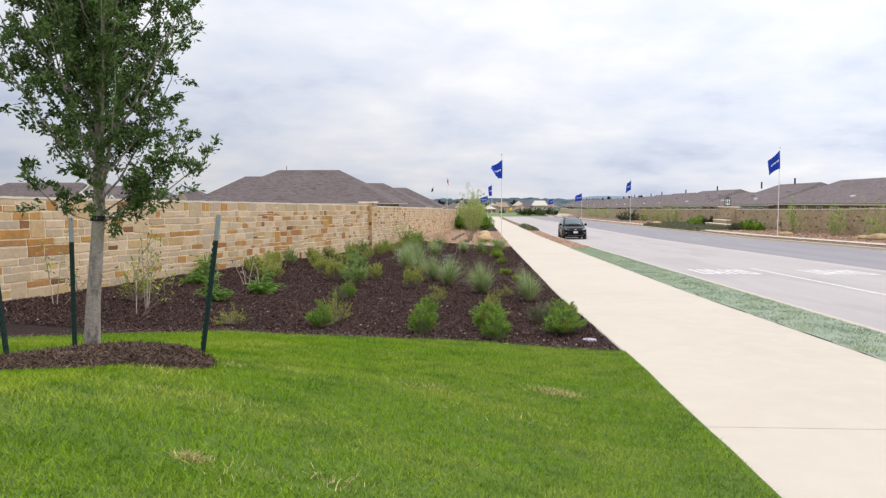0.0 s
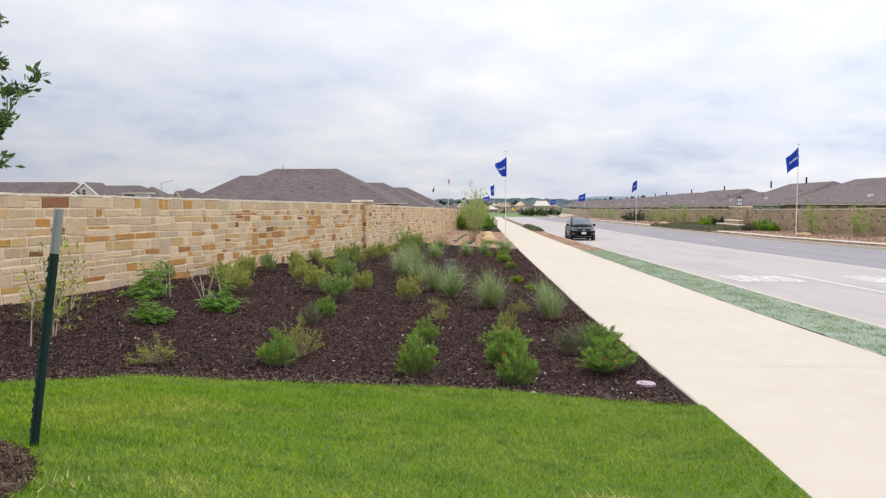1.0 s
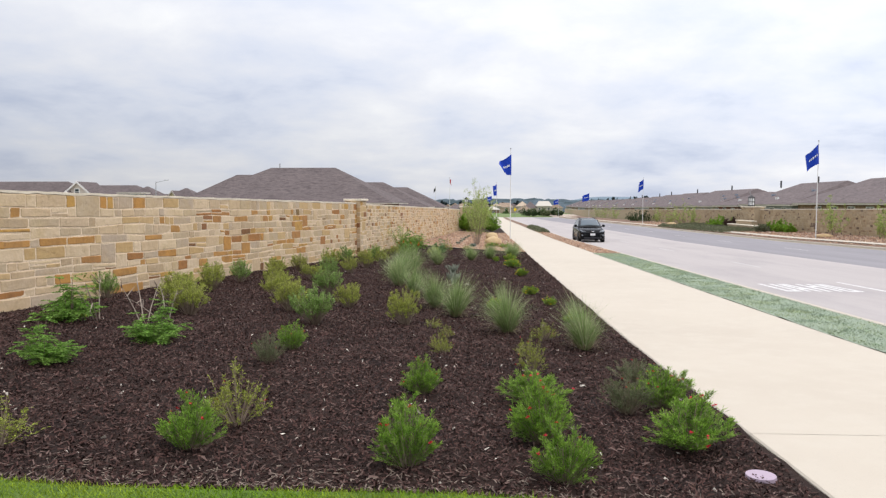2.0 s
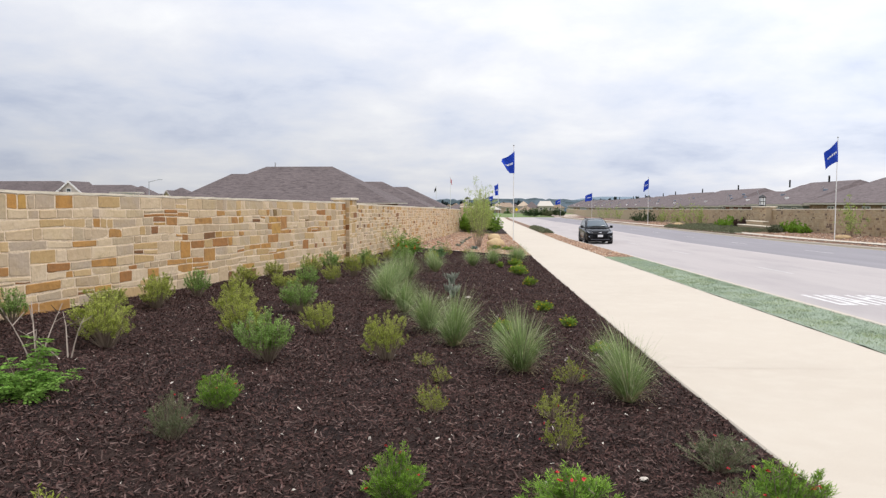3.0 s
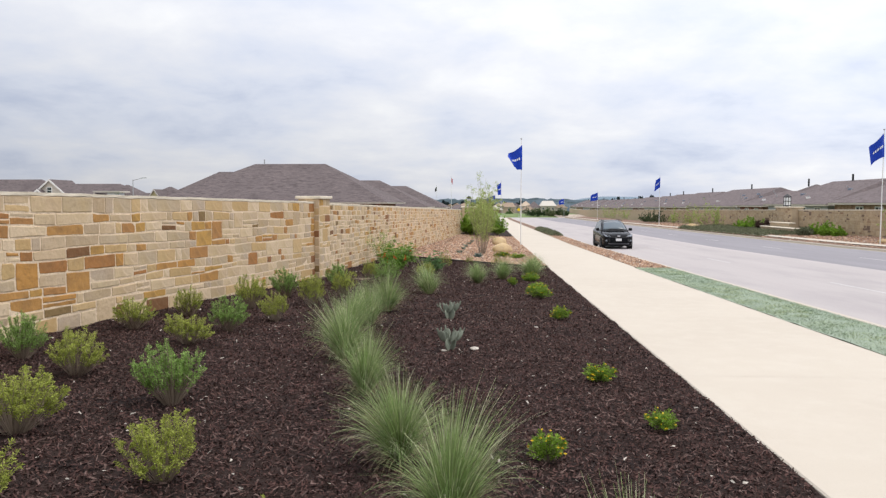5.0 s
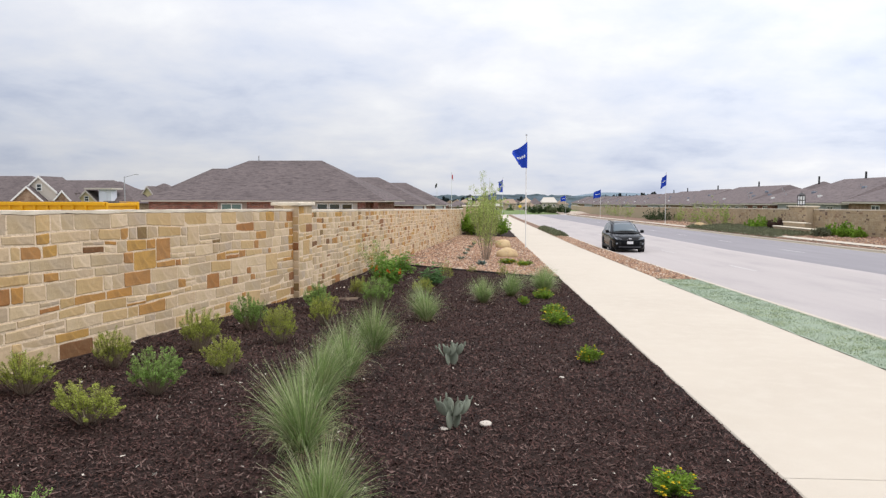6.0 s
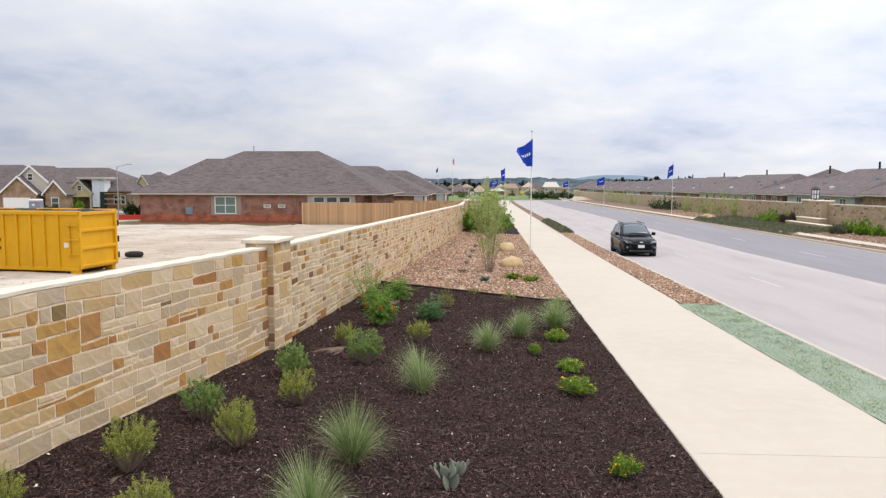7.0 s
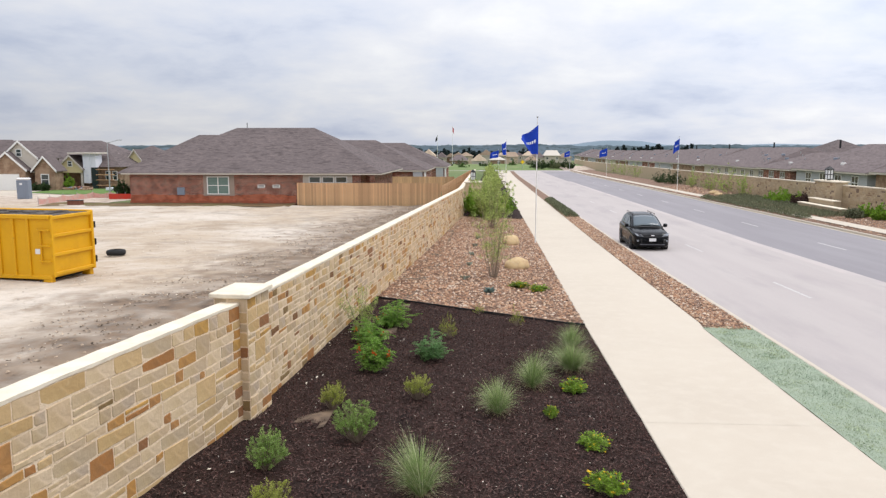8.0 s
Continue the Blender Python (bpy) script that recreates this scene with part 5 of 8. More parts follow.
sheet("front_lawn", ease(-56, -42.6, 40), ease(99.5, 113.5, 40), lambda x, y: S(y) + 0.11 + bumpy(x, y, 2.0, 0.03), M_YARD, "small front lawn of fresh green turf by the unfinished houses", "lawn", keep=lambda x, y: y > yard_edge(x))
sheet("driveway", ease(-66, -56.3, 6), ease(98, 116, 8), lambda x, y: S(y) + 0.085, M_WALK, "pale concrete driveway before a garage", "driveway")
net = thing("silt_netting", "low sagging red construction netting along the house", "netting")
for k in range(12):
    part("net", boxed(-34.0 + 1.3 * k, 85.62 + 0.03 * (k % 2), S(86), -32.7 + 1.3 * k, 85.64 + 0.03 * (k % 2), S(86) + 0.36 + 0.07 * math.sin(k * 1.7)), M_BRICKNET, net)

# ---- the parked car ----
def loft(bm, rings, close=True, ends=True):
    rows = [[bm.verts.new(p) for p in r] for r in rings]
    n = len(rows[0])
    for a, b in zip(rows, rows[1:]):
        for i in range(n if close else n - 1):
            bm.faces.new((a[i], a[(i + 1) % n], b[(i + 1) % n], b[i]))
    if ends:
        bm.faces.new(rows[0])
        bm.faces.new(rows[-1])
    bmesh.ops.recalc_face_normals(bm, faces=bm.faces)
    for f in bm.faces:
        f.smooth = True
    return bm


def quad(pts, thick=0.004):
    bm = bmesh.new()
    f = bm.faces.new([bm.verts.new(p) for p in pts])
    f.normal_update()
    n = f.normal * thick
    g = [bm.verts.new(v.co + n) for v in f.verts]
    bm.faces.new(g)
    for i in range(len(g)):
        bm.faces.new((f.verts[i], f.verts[(i + 1) % len(g)], g[(i + 1) % len(g)], g[i]))
    bmesh.ops.recalc_face_normals(bm, faces=bm.faces)
    return bm


car = thing("car", "black compact SUV parked at the kerb, facing the oncoming view", "car", at=pose(7.32, 59.0, S(59.0) - 0.13, 0.95, 0, 0))
rings = []
for y, w, zb, zt in ((-2.33, 0.52, 0.38, 0.72), (-2.30, 0.66, 0.32, 0.80), (-2.22, 0.78, 0.27, 0.885), (-2.08, 0.86, 0.24, 0.95), (-1.85, 0.905, 0.22, 0.995), (-1.55, 0.918, 0.22, 1.025), (-1.20, 0.92, 0.22, 1.055), (-0.95, 0.92, 0.22, 1.08), (-0.5, 0.92, 0.22, 1.11), (0.6, 0.92, 0.22, 1.12), (1.6, 0.92, 0.24, 1.14), (2.05, 0.89, 0.28, 1.13), (2.22, 0.84, 0.32, 1.05), (2.28, 0.74, 0.42, 0.92)):
    # waist crease, rounded shoulder, and a bonnet raised between two soft ridges
    crown = 0.028 if y < -0.9 else 0.02
    half = [(w * 0.86, zb), (w * 0.97, zb + 0.08), (w * 0.985, zb + 0.16), (w, zb + 0.34), (w * 0.985, (zb + zt) / 2 + 0.06), (w, zt - 0.24), (w * 0.975, zt - 0.13), (w * 0.92, zt - 0.05), (w * 0.83, zt - 0.005), (w * 0.64, zt + crown), (w * 0.50, zt + crown * 0.55), (w * 0.22, zt + crown * 0.9)]
    rings.append([(x, y, z) for x, z in half] + [(-x, y, z) for x, z in reversed(half)])
part("body", loft(bmesh.new(), rings), M_CARPAINT, car, "glossy black body")
rings = []
for y, wb, wt, zt in ((-1.06, 0.80, 0.76, 1.10), (-0.80, 0.81, 0.735, 1.235), (-0.50, 0.82, 0.69, 1.395), (-0.22, 0.83, 0.645, 1.535), (0.0, 0.83, 0.61, 1.615), (0.22, 0.83, 0.595, 1.655), (0.55, 0.83, 0.59, 1.678), (0.95, 0.83, 0.585, 1.682), (1.5, 0.82, 0.575, 1.655), (1.85, 0.80, 0.575, 1.60), (2.08, 0.78, 0.62, 1.36), (2.22, 0.76, 0.68, 1.08)):
    half = [(wb, 1.04), (wb * 0.995, 1.10), (wb * 0.45 + wt * 0.55, 1.10 + (zt - 1.10) * 0.58), (wt, zt - 0.055), (wt * 0.93, zt - 0.015), (wt * 0.72, zt + 0.006), (wt * 0.36, zt + 0.018)]
    rings.append([(x, y, z) for x, z in half] + [(-x, y, z) for x, z in reversed(half)])
cabin = part("cabin", loft(bmesh.new(), rings), M_CARPAINT, car)


def bowed(corner, nu=10, nv=6, bow=0.06, thick=0.008):
    """A curved pane: corner gives four points anticlockwise from the lower left; its middle swells by bow."""
    a, b, c, d = (Vector(p) for p in corner)
    nrm = (b - a).cross(d - a).normalized()
    bm = bmesh.new()
    layers = []
    for off in (0.0, thick):
        layers.append([[bm.verts.new((a.lerp(b, i / nu)).lerp(d.lerp(c, i / nu), j / nv) + nrm * (bow * (1 - (2 * i / nu - 1) ** 2) + 0.25 * bow * (1 - (2 * j / nv - 1) ** 2) + off)) for i in range(nu + 1)] for j in range(nv + 1)])
    for g in layers:
        for j in range(nv):
            for i in range(nu):
                bm.faces.new((g[j][i], g[j][i + 1], g[j + 1][i + 1], g[j + 1][i]))
    lo, hi = layers
    rim = [(0, i) for i in range(nu)] + [(j, nu) for j in range(nv)] + [(nv, nu - i) for i in range(nu)] + [(nv - j, 0) for j in range(nv)]
    for p, q in zip(rim, rim[1:] + rim[:1]):
        bm.faces.new((lo[p[0]][p[1]], lo[q[0]][q[1]], hi[q[0]][q[1]], hi[p[0]][p[1]]))
    bmesh.ops.recalc_face_normals(bm, faces=bm.faces)
    for f in bm.faces:
        f.smooth = True
    return bm


part("windscreen", bowed([(-0.70, -0.97, 1.155), (0.70, -0.97, 1.155), (0.565, -0.10, 1.59), (-0.565, -0.10, 1.59)]), M_CARGLASS, car, "large tinted windscreen")
part("bonnet_vent", bowed([(-0.72, -1.12, 1.092), (0.72, -1.12, 1.092), (0.70, -1.0, 1.14), (-0.70, -1.0, 1.14)], bow=0.03), M_CARPLASTIC, car, "matt black wiper cowl")
for x in (-0.5, 0.12):
    part("wiper", tube(bmesh.new(), (x, -1.06, 1.175), (x + 0.42, -0.93, 1.245), 0.011, 0.008, 6), M_CARPLASTIC, car)
for s in (-1, 1):
    for ys in (((-0.60, 1.15), (0.25, 1.15), (0.25, 1.565), (0.05, 1.53)), ((0.32, 1.15), (1.15, 1.15), (1.15, 1.575), (0.32, 1.575)), ((1.22, 1.15), (1.78, 1.18), (1.62, 1.52), (1.22, 1.565))):
        pts = [(s * (0.836 - (z - 1.10) * 0.30 - 0.16 * max(0.0, z - 1.40) + 0.004), y, z) for y, z in ys]
        part("side_window", quad(pts, 0.01), M_CARGLASS, car)
    part("headlight", quad([(s * 0.44, -2.335, 0.795), (s * 0.76, -2.245, 0.83), (s * 0.875, -2.05, 0.955), (s * 0.56, -2.285, 0.905)][::-s], 0.035), M_HEADLIGHT, car, "swept-back clear headlight")
    part("fog_light", tube(bmesh.new(), (s * 0.72, -2.31, 0.58), (s * 0.72, -2.2, 0.58), 0.05, n=12), M_HEADLIGHT, car)
    mirror = part("wing_mirror", boxed(s * 0.90, -0.72, 1.08, s * 1.10, -0.54, 1.26, bevel=0.04), M_CARPAINT, car)
    part("mirror_arm", boxed(s * 0.80, -0.66, 1.09, s * 0.92, -0.58, 1.13), M_CARPLASTIC, mirror)
    rail = bmesh.new()
    tube(rail, (s * 0.56, 0.0, 1.715), (s * 0.54, 1.6, 1.705), 0.016)
    for y in (0.0, 0.8, 1.6):
        tube(rail, (s * 0.56, y, 1.66), (s * 0.56, y, 1.715), 0.02)
    part("roof_rail", rail, M_CARPLASTIC, car)
    part("sill", boxed(s * 0.80, -1.0, 0.20, s * 0.935, 1.1, 0.34, bevel=0.02), M_CARPLASTIC, car)
part("upper_grille", boxed(-0.46, -2.345, 0.745, 0.46, -2.25, 0.80, bevel=0.015), M_CARPLASTIC, car)
part("lower_grille", boxed(-0.58, -2.33, 0.46, 0.58, -2.2, 0.68, bevel=0.02), M_CARPLASTIC, car)
part("bumper_lip", boxed(-0.62, -2.34, 0.36, 0.62, -2.2, 0.42, bevel=0.02), M_RIM, car, "dull silver skid strip")
part("badge", boxed(-0.09, -2.34, 0.81, 0.09, -2.31, 0.87, bevel=0.012), M_CHROME, car, "plain oval chrome badge")
part("number_plate", boxed(-0.17, -2.355, 0.56, 0.17, -2.335, 0.71), M_PLATE, car, "plain pale plate")
for s in (-1, 1):
    for y in (-1.36, 1.30):
        arch = bmesh.new()
        tube(arch, (s * 0.70, y, 0.36), (s * 0.928, y, 0.36), 0.40, n=28)
        part("wheel_arch", arch, M_CARPLASTIC, car)
        wheel = bmesh.new()
        ringp = [(0.20, 0.0), (0.31, 0.0), (0.345, 0.03), (0.352, 0.09), (0.345, 0.19), (0.31, 0.225), (0.20, 0.225)]
        lp = [[wheel.verts.new((s * (0.72 + d), y + r * math.cos(a), 0.352 + r * math.sin(a))) for r, d in ringp] for a in np.linspace(0, 2 * math.pi, 30, endpoint=False)]
        for i in range(30):
            for k in range(6):
                wheel.faces.new((lp[i][k], lp[(i + 1) % 30][k], lp[(i + 1) % 30][k + 1], lp[i][k + 1]))
        bmesh.ops.recalc_face_normals(wheel, faces=wheel.faces)
        t = part("wheel", wheel, M_RUBBER, car)
        rim = bmesh.new()
        tube(rim, (s * 0.80, y, 0.352), (s * 0.925, y, 0.352), 0.06, n=12)
        for k in range(5):
            a = k * 2 * math.pi / 5
            tube(rim, (s * 0.92, y, 0.352), (s * 0.93, y + 0.22 * math.cos(a), 0.352 + 0.22 * math.sin(a)), 0.035, 0.028, 6)
        tube(rim, (s * 0.78, y, 0.352), (s * 0.80, y, 0.352), 0.22, n=24)
        part("rim", rim, M_RIM, t)

# ---- flagpoles ----
def flagpole(x, y, z, height, fly, hoist, heading, droop, label, cloth=None, seed=0, width=0.035, sag=0.0):
    """A pole with a cloth that streams towards heading (degrees in plan) and droops at its free end."""
    p = thing("flagpole", label, "flagpole", "flags along the road", at=pose(x, y, z))
    part("pole", tube(bmesh.new(), (0, 0, -0.1), (0, 0, height), width, width * 0.6, 10), M_WHITE, p, "white tapered pole")
    ball = bmesh.new()
    bmesh.ops.create_uvsphere(ball, u_segments=10, v_segments=6, radius=width * 1.6, matrix=Matrix.Translation((0, 0, height + width)))
    part("finial", ball, M_STEEL, p)
    a = radians(heading)
    nx, nz = 22, 14
    rg = random.Random(seed)
    ph = rg.uniform(0, 6)

    def at(u, v, off=0.0):
        wave = (0.05 + 0.10 * u) * math.sin(6.5 * u + ph + 1.4 * v) + 0.05 * u * math.sin(13 * u + 2 * ph)
        along = fly * u * (1 - 0.12 * u) * (1 - sag * 0.44 * v)
        zz = height - 0.18 - 0.2 * sag - hoist * v * (1 - 0.22 * u) - droop * u ** (1.15 - 0.3 * sag) * (1 - sag * 0.8 * v) + 0.03 * math.sin(9 * u + ph)
        s = wave + off
        return (0.03 + along * math.cos(a) - s * math.sin(a), along * math.sin(a) + s * math.cos(a), zz)

    verts = [at(i / nx, j / nz) for j in range(nz + 1) for i in range(nx + 1)]
    faces = [(j * (nx + 1) + i, j * (nx + 1) + i + 1, (j + 1) * (nx + 1) + i + 1, (j + 1) * (nx + 1) + i) for j in range(nz) for i in range(nx)]
    f = part("cloth", mesh_np("cloth", verts, faces, cloth or M_FLAG, True), None, p, "royal blue cloth" if cloth is None else "")
    if cloth is None:
        # plain bars stand for the printed mark
        for side in (-1, 1):
            v, fc = [], []
            for c in range(5):
                u0, u1 = 0.16 + 0.11 * c, 0.235 + 0.11 * c
                lo, hi = (0.45, 0.56)
                k = len(v)
                m = 4
                for i in range(m + 1):
                    u = u0 + (u1 - u0) * i / m
                    v += [at(u, lo, side * 0.012), at(u, hi, side * 0.012)]
                fc += [(k + 2 * i, k + 2 * i + 1, k + 2 * i + 3, k + 2 * i + 2) for i in range(m)]
            part("print", mesh_np("print", v, fc, M_FLAGWHITE, True), None, f, "plain white printed bars")
    return p


NEARFLAG = "tall white pole flying a royal blue flag"
flagpole(1.59, 58.55, S(58.5) - 0.02, 6.62, 1.42, 1.55, 216, 0.72, NEARFLAG + " beside the walk", seed=1, sag=1.0)
flagpole(23.75, 59.2, S(59.2) + 0.18, 6.95, 1.40, 1.45, 206, 1.0, NEARFLAG + " across the road", seed=2)
flagpole(22.9, 113.0, S(113) + 0.1, 6.7, 1.1, 1.45, 208, 0.75, NEARFLAG + " across the road", seed=3)
flagpole(23.0, 168.0, S(168), 6.0, 1.8, 1.6, 190, 0.6, NEARFLAG + " farther up the road", seed=4)
flagpole(22.9, 232.0, S(232), 5.7, 1.8, 1.6, 190, 0.6, NEARFLAG + " far up the road", seed=5)
flagpole(1.9, 128.0, S(128), 6.7, 1.0, 2.0, 230, 0.4, NEARFLAG + " far along the walk", seed=6)
flagpole(1.6, 176.0, S(176), 5.6, 2.2, 1.5, 200, 0.6, NEARFLAG + " far along the walk", seed=7)
flagpole(-13.8, 300.0, -3.0, 15.0, 1.3, 1.9, 60, 1.3, "tall far pole with a limp red and white flag", M_FLAGRED, seed=8, width=0.09)
flagpole(-19.5, 300.0, -3.0, 11.5, 0.9, 1.6, 200, 1.0, "far pole with a limp dark flag", M_BLACK, seed=9, width=0.09)
yellow_sign = thing("road_sign", "yellow diamond road sign on a post far ahead", "road sign", at=pose(9.8, 238, S(238)))
part("post", tube(bmesh.new(), (0, 0, 0), (0, 0, 2.6), 0.05), M_STEEL, yellow_sign)
part("panel", quad([(-0.62, -0.06, 2.3), (0, -0.06, 1.68), (0.62, -0.06, 2.3), (0, -0.06, 2.92)], 0.02), material("sign yellow", (0.80, 0.55, 0.02), 0.6), yellow_sign)

# ---- plants ----
def leaf_material(name, colour, tip, dark):
    m = material(name, colour, 0.6, random_by="island", amount=0.45, spots=((4, tip, 0.42, 0.66, 0.8), (11, dark, 0.48, 0.7, 0.75)), spec=0.15)
    n, l = m.node_tree.nodes, m.node_tree.links
    b = n["Principled BSDF"]
    t = n.new("ShaderNodeBsdfTranslucent")
    l.new(b.inputs["Base Color"].links[0].from_socket, t.inputs[0])
    mix = n.new("ShaderNodeMixShader")
    mix.inputs[0].default_value = 0.26
    l.new(b.outputs[0], mix.inputs[1])
    l.new(t.outputs[0], mix.inputs[2])
    l.new(mix.outputs[0], n["Material Output"].inputs[0])
    return m


M_SAGE = leaf_material("sage leaf", (0.285, 0.325, 0.055), (0.40, 0.43, 0.09), (0.15, 0.175, 0.028))
M_SAGEGREEN = leaf_material("green sage leaf", (0.175, 0.285, 0.060), (0.27, 0.38, 0.10), (0.09, 0.155, 0.032))
M_SAGETIP = leaf_material("young sage leaf", (0.37, 0.41, 0.085), (0.44, 0.47, 0.12), (0.28, 0.31, 0.055))
M_GREENTIP = leaf_material("young green sage leaf", (0.26, 0.39, 0.10), (0.34, 0.46, 0.15), (0.18, 0.29, 0.065))
M_SALVIATIP = leaf_material("young salvia leaf", (0.22, 0.37, 0.05), (0.29, 0.43, 0.07), (0.15, 0.27, 0.03))
M_SALVIA = leaf_material("salvia leaf", (0.145, 0.265, 0.036), (0.22, 0.36, 0.06), (0.075, 0.145, 0.02))
M_OLIVE = leaf_material("olive salvia leaf", (0.22, 0.31, 0.045), (0.34, 0.40, 0.08), (0.12, 0.18, 0.025))
M_FERN = leaf_material("feathery leaf", (0.165, 0.305, 0.050), (0.25, 0.38, 0.085), (0.08, 0.17, 0.025))
M_BLUEFERN = leaf_material("bluish feathery leaf", (0.14, 0.27, 0.10), (0.20, 0.33, 0.12), (0.08, 0.16, 0.06))
M_MUHLY = leaf_material("bunch grass blade", (0.235, 0.335, 0.115), (0.36, 0.415, 0.185), (0.125, 0.205, 0.05))
M_MUHLYPALE = leaf_material("pale grass blade", (0.50, 0.51, 0.31), (0.58, 0.57, 0.38), (0.38, 0.41, 0.20))
M_MUHLYDRY = leaf_material("dry grass blade", (0.32, 0.26, 0.15), (0.38, 0.32, 0.20), (0.22, 0.17, 0.09))
M_TWIG = material("grey twig", (0.23, 0.175, 0.13), 0.9, random_by="island", amount=0.3)
M_PALETWIG = material("pale bare stem", (0.30, 0.245, 0.20), 0.9, random_by="island", amount=0.25)
M_YELLOWFLOWER = material("yellow petal", (0.75, 0.50, 0.015), 0.6)
M_REDFLOWER = material("red petal", (0.50, 0.02, 0.03), 0.6)
M_ORANGEFLOWER = material("orange petal", (0.62, 0.11, 0.015), 0.6)
M_DAMIANITA = leaf_material("low green leaf", (0.18, 0.30, 0.03), (0.27, 0.38, 0.06), (0.10, 0.17, 0.02))
M_CACTUS = material("grey-green cactus pad", (0.20, 0.215, 0.165), 0.9, spec=0.1, spots=((9, (0.23, 0.26, 0.205), 0.45, 0.65, 0.7), (40, (0.10, 0.12, 0.08), 0.6, 0.7, 0.7)))
M_OAK = leaf_material("oak leaf", (0.088, 0.145, 0.045), (0.16, 0.23, 0.07), (0.042, 0.078, 0.025))
M_BARK = material("pale oak bark", (0.31, 0.272, 0.232), 0.95, spots=(((11, 11, 3.0), (0.13, 0.108, 0.088), 0.47, 0.60, 0.85), (3, (0.40, 0.37, 0.33), 0.5, 0.64, 0.6), (30, (0.45, 0.42, 0.38), 0.5, 0.7, 0.5)), bump=0.9, bump_scale=35)
M_SHRUB = leaf_material("bright shrub leaf", (0.19, 0.33, 0.035), (0.28, 0.42, 0.06), (0.10, 0.18, 0.02))
M_DARKSHRUB = leaf_material("dark shrub leaf", (0.045, 0.075, 0.03), (0.07, 0.11, 0.04), (0.025, 0.045, 0.018))
M_REDSHRUB = leaf_material("purple shrub leaf", (0.085, 0.05, 0.04), (0.12, 0.075, 0.06), (0.045, 0.03, 0.025))
M_JUNIPER = leaf_material("juniper", (0.16, 0.172, 0.10), (0.225, 0.235, 0.145), (0.09, 0.105, 0.06))
M_OLIVE = leaf_material("olive shrub leaf", (0.15, 0.17, 0.085), (0.21, 0.23, 0.12), (0.085, 0.10, 0.05))
M_WILLOW = leaf_material("willow leaf", (0.34, 0.42, 0.12), (0.45, 0.50, 0.17), (0.20, 0.28, 0.07))


def unit(a):
    return a / np.maximum(np.linalg.norm(a, axis=1, keepdims=True), 1e-9)


def leaves_mesh(name, pos, way, length, width, mat, rg, fold=0.25):
    """Many small leaves: pointed four-sided blades with a fold, at pos, growing along way."""
    n = len(pos)
    way = unit(way)
    side = unit(np.cross(way, rg.normal(size=(n, 3))))
    nor = np.cross(way, side)
    length, width = np.broadcast_to(length, (n,))[:, None], np.broadcast_to(width, (n,))[:, None]
    mid = pos + way * length * 0.5
    v = np.stack([pos, mid + side * width / 2 + nor * width * fold, pos + way * length, mid - side * width / 2 + nor * width * fold], axis=1).reshape(-1, 3)
    k = np.arange(n)[:, None] * 4
    f = np.concatenate([k + [0, 1, 2], k + [0, 2, 3]], axis=1).reshape(-1, 3)
    return mesh_np(name, v, f, mat)


def twigs_mesh(name, lines, r0, r1, mat):
    """Thin three-sided rods along polylines (arrays of points)."""
    V, F, k = [], [], 0
    for pts in lines:
        pts = pts[::2] if len(pts) > 5 else pts
        m = len(pts)
        for i, p in enumerate(pts):
            r = r0 + (r1 - r0) * i / (m - 1)
            for a in (0, 2.094, 4.189):
                V.append((p[0] + r * math.cos(a), p[1] + r * math.sin(a), p[2]))
        for i in range(m - 1):
            for j in range(3):
                F.append((k + 3 * i + j, k + 3 * i + (j + 1) % 3, k + 3 * i + 3 + (j + 1) % 3, k + 3 * i + 3 + j))
        k += 3 * m
    return mesh_np(name, V, F, mat)


def shoots(rg, n, radius, height, spread=0.5, droop=0.0, lean=0.0, low=0.55):
    """Stems that rise from one foot and fan out to fill a dome. Returns polylines."""
    out = []
    for _ in range(n):
        a, q = rg.uniform(0, 2 * math.pi), math.sqrt(rg.uniform(0, 1))
        top = np.array([radius * q * math.cos(a), radius * q * math.sin(a), height * (1 - (1 - low) * q ** 2) * rg.uniform(0.52, 1.18)])
        foot = np.array([top[0] * 0.18, top[1] * 0.18, -0.02])
        bow = np.array([top[0] * spread, top[1] * spread, top[2] * 0.45])
        t = np.linspace(0, 1, 7)[:, None]
        p = foot * (1 - t) ** 2 + 2 * bow * t * (1 - t) + top * t ** 2
        p[:, 2] -= droop * t[:, 0] ** 3
        p += rg.normal(scale=0.008, size=p.shape) * t
        out.append(p)
    return out


def leafy(rg, lines, per, start=0.3, jitter=0.015, out=0.7, stages=False):
    """Leaf places and ways along the stems; with stages also how far up its stem each leaf sits."""
    P, W, T = [], [], []
    for p in lines:
        t = start + (1 - start) * np.sqrt(rg.uniform(0, 1, per))
        f = t * (len(p) - 1)
        i = np.minimum(f.astype(int), len(p) - 2)
        q = p[i] + (p[i + 1] - p[i]) * (f - i)[:, None]
        d = unit(p[i + 1] - p[i])
        P.append(q + rg.normal(scale=jitter, size=q.shape))
        W.append(d * 0.8 + rg.normal(scale=out, size=q.shape))
        T.append(t)
    if stages:
        return np.concatenate(P), np.concatenate(W), np.concatenate(T)
    return np.concatenate(P), np.concatenate(W)


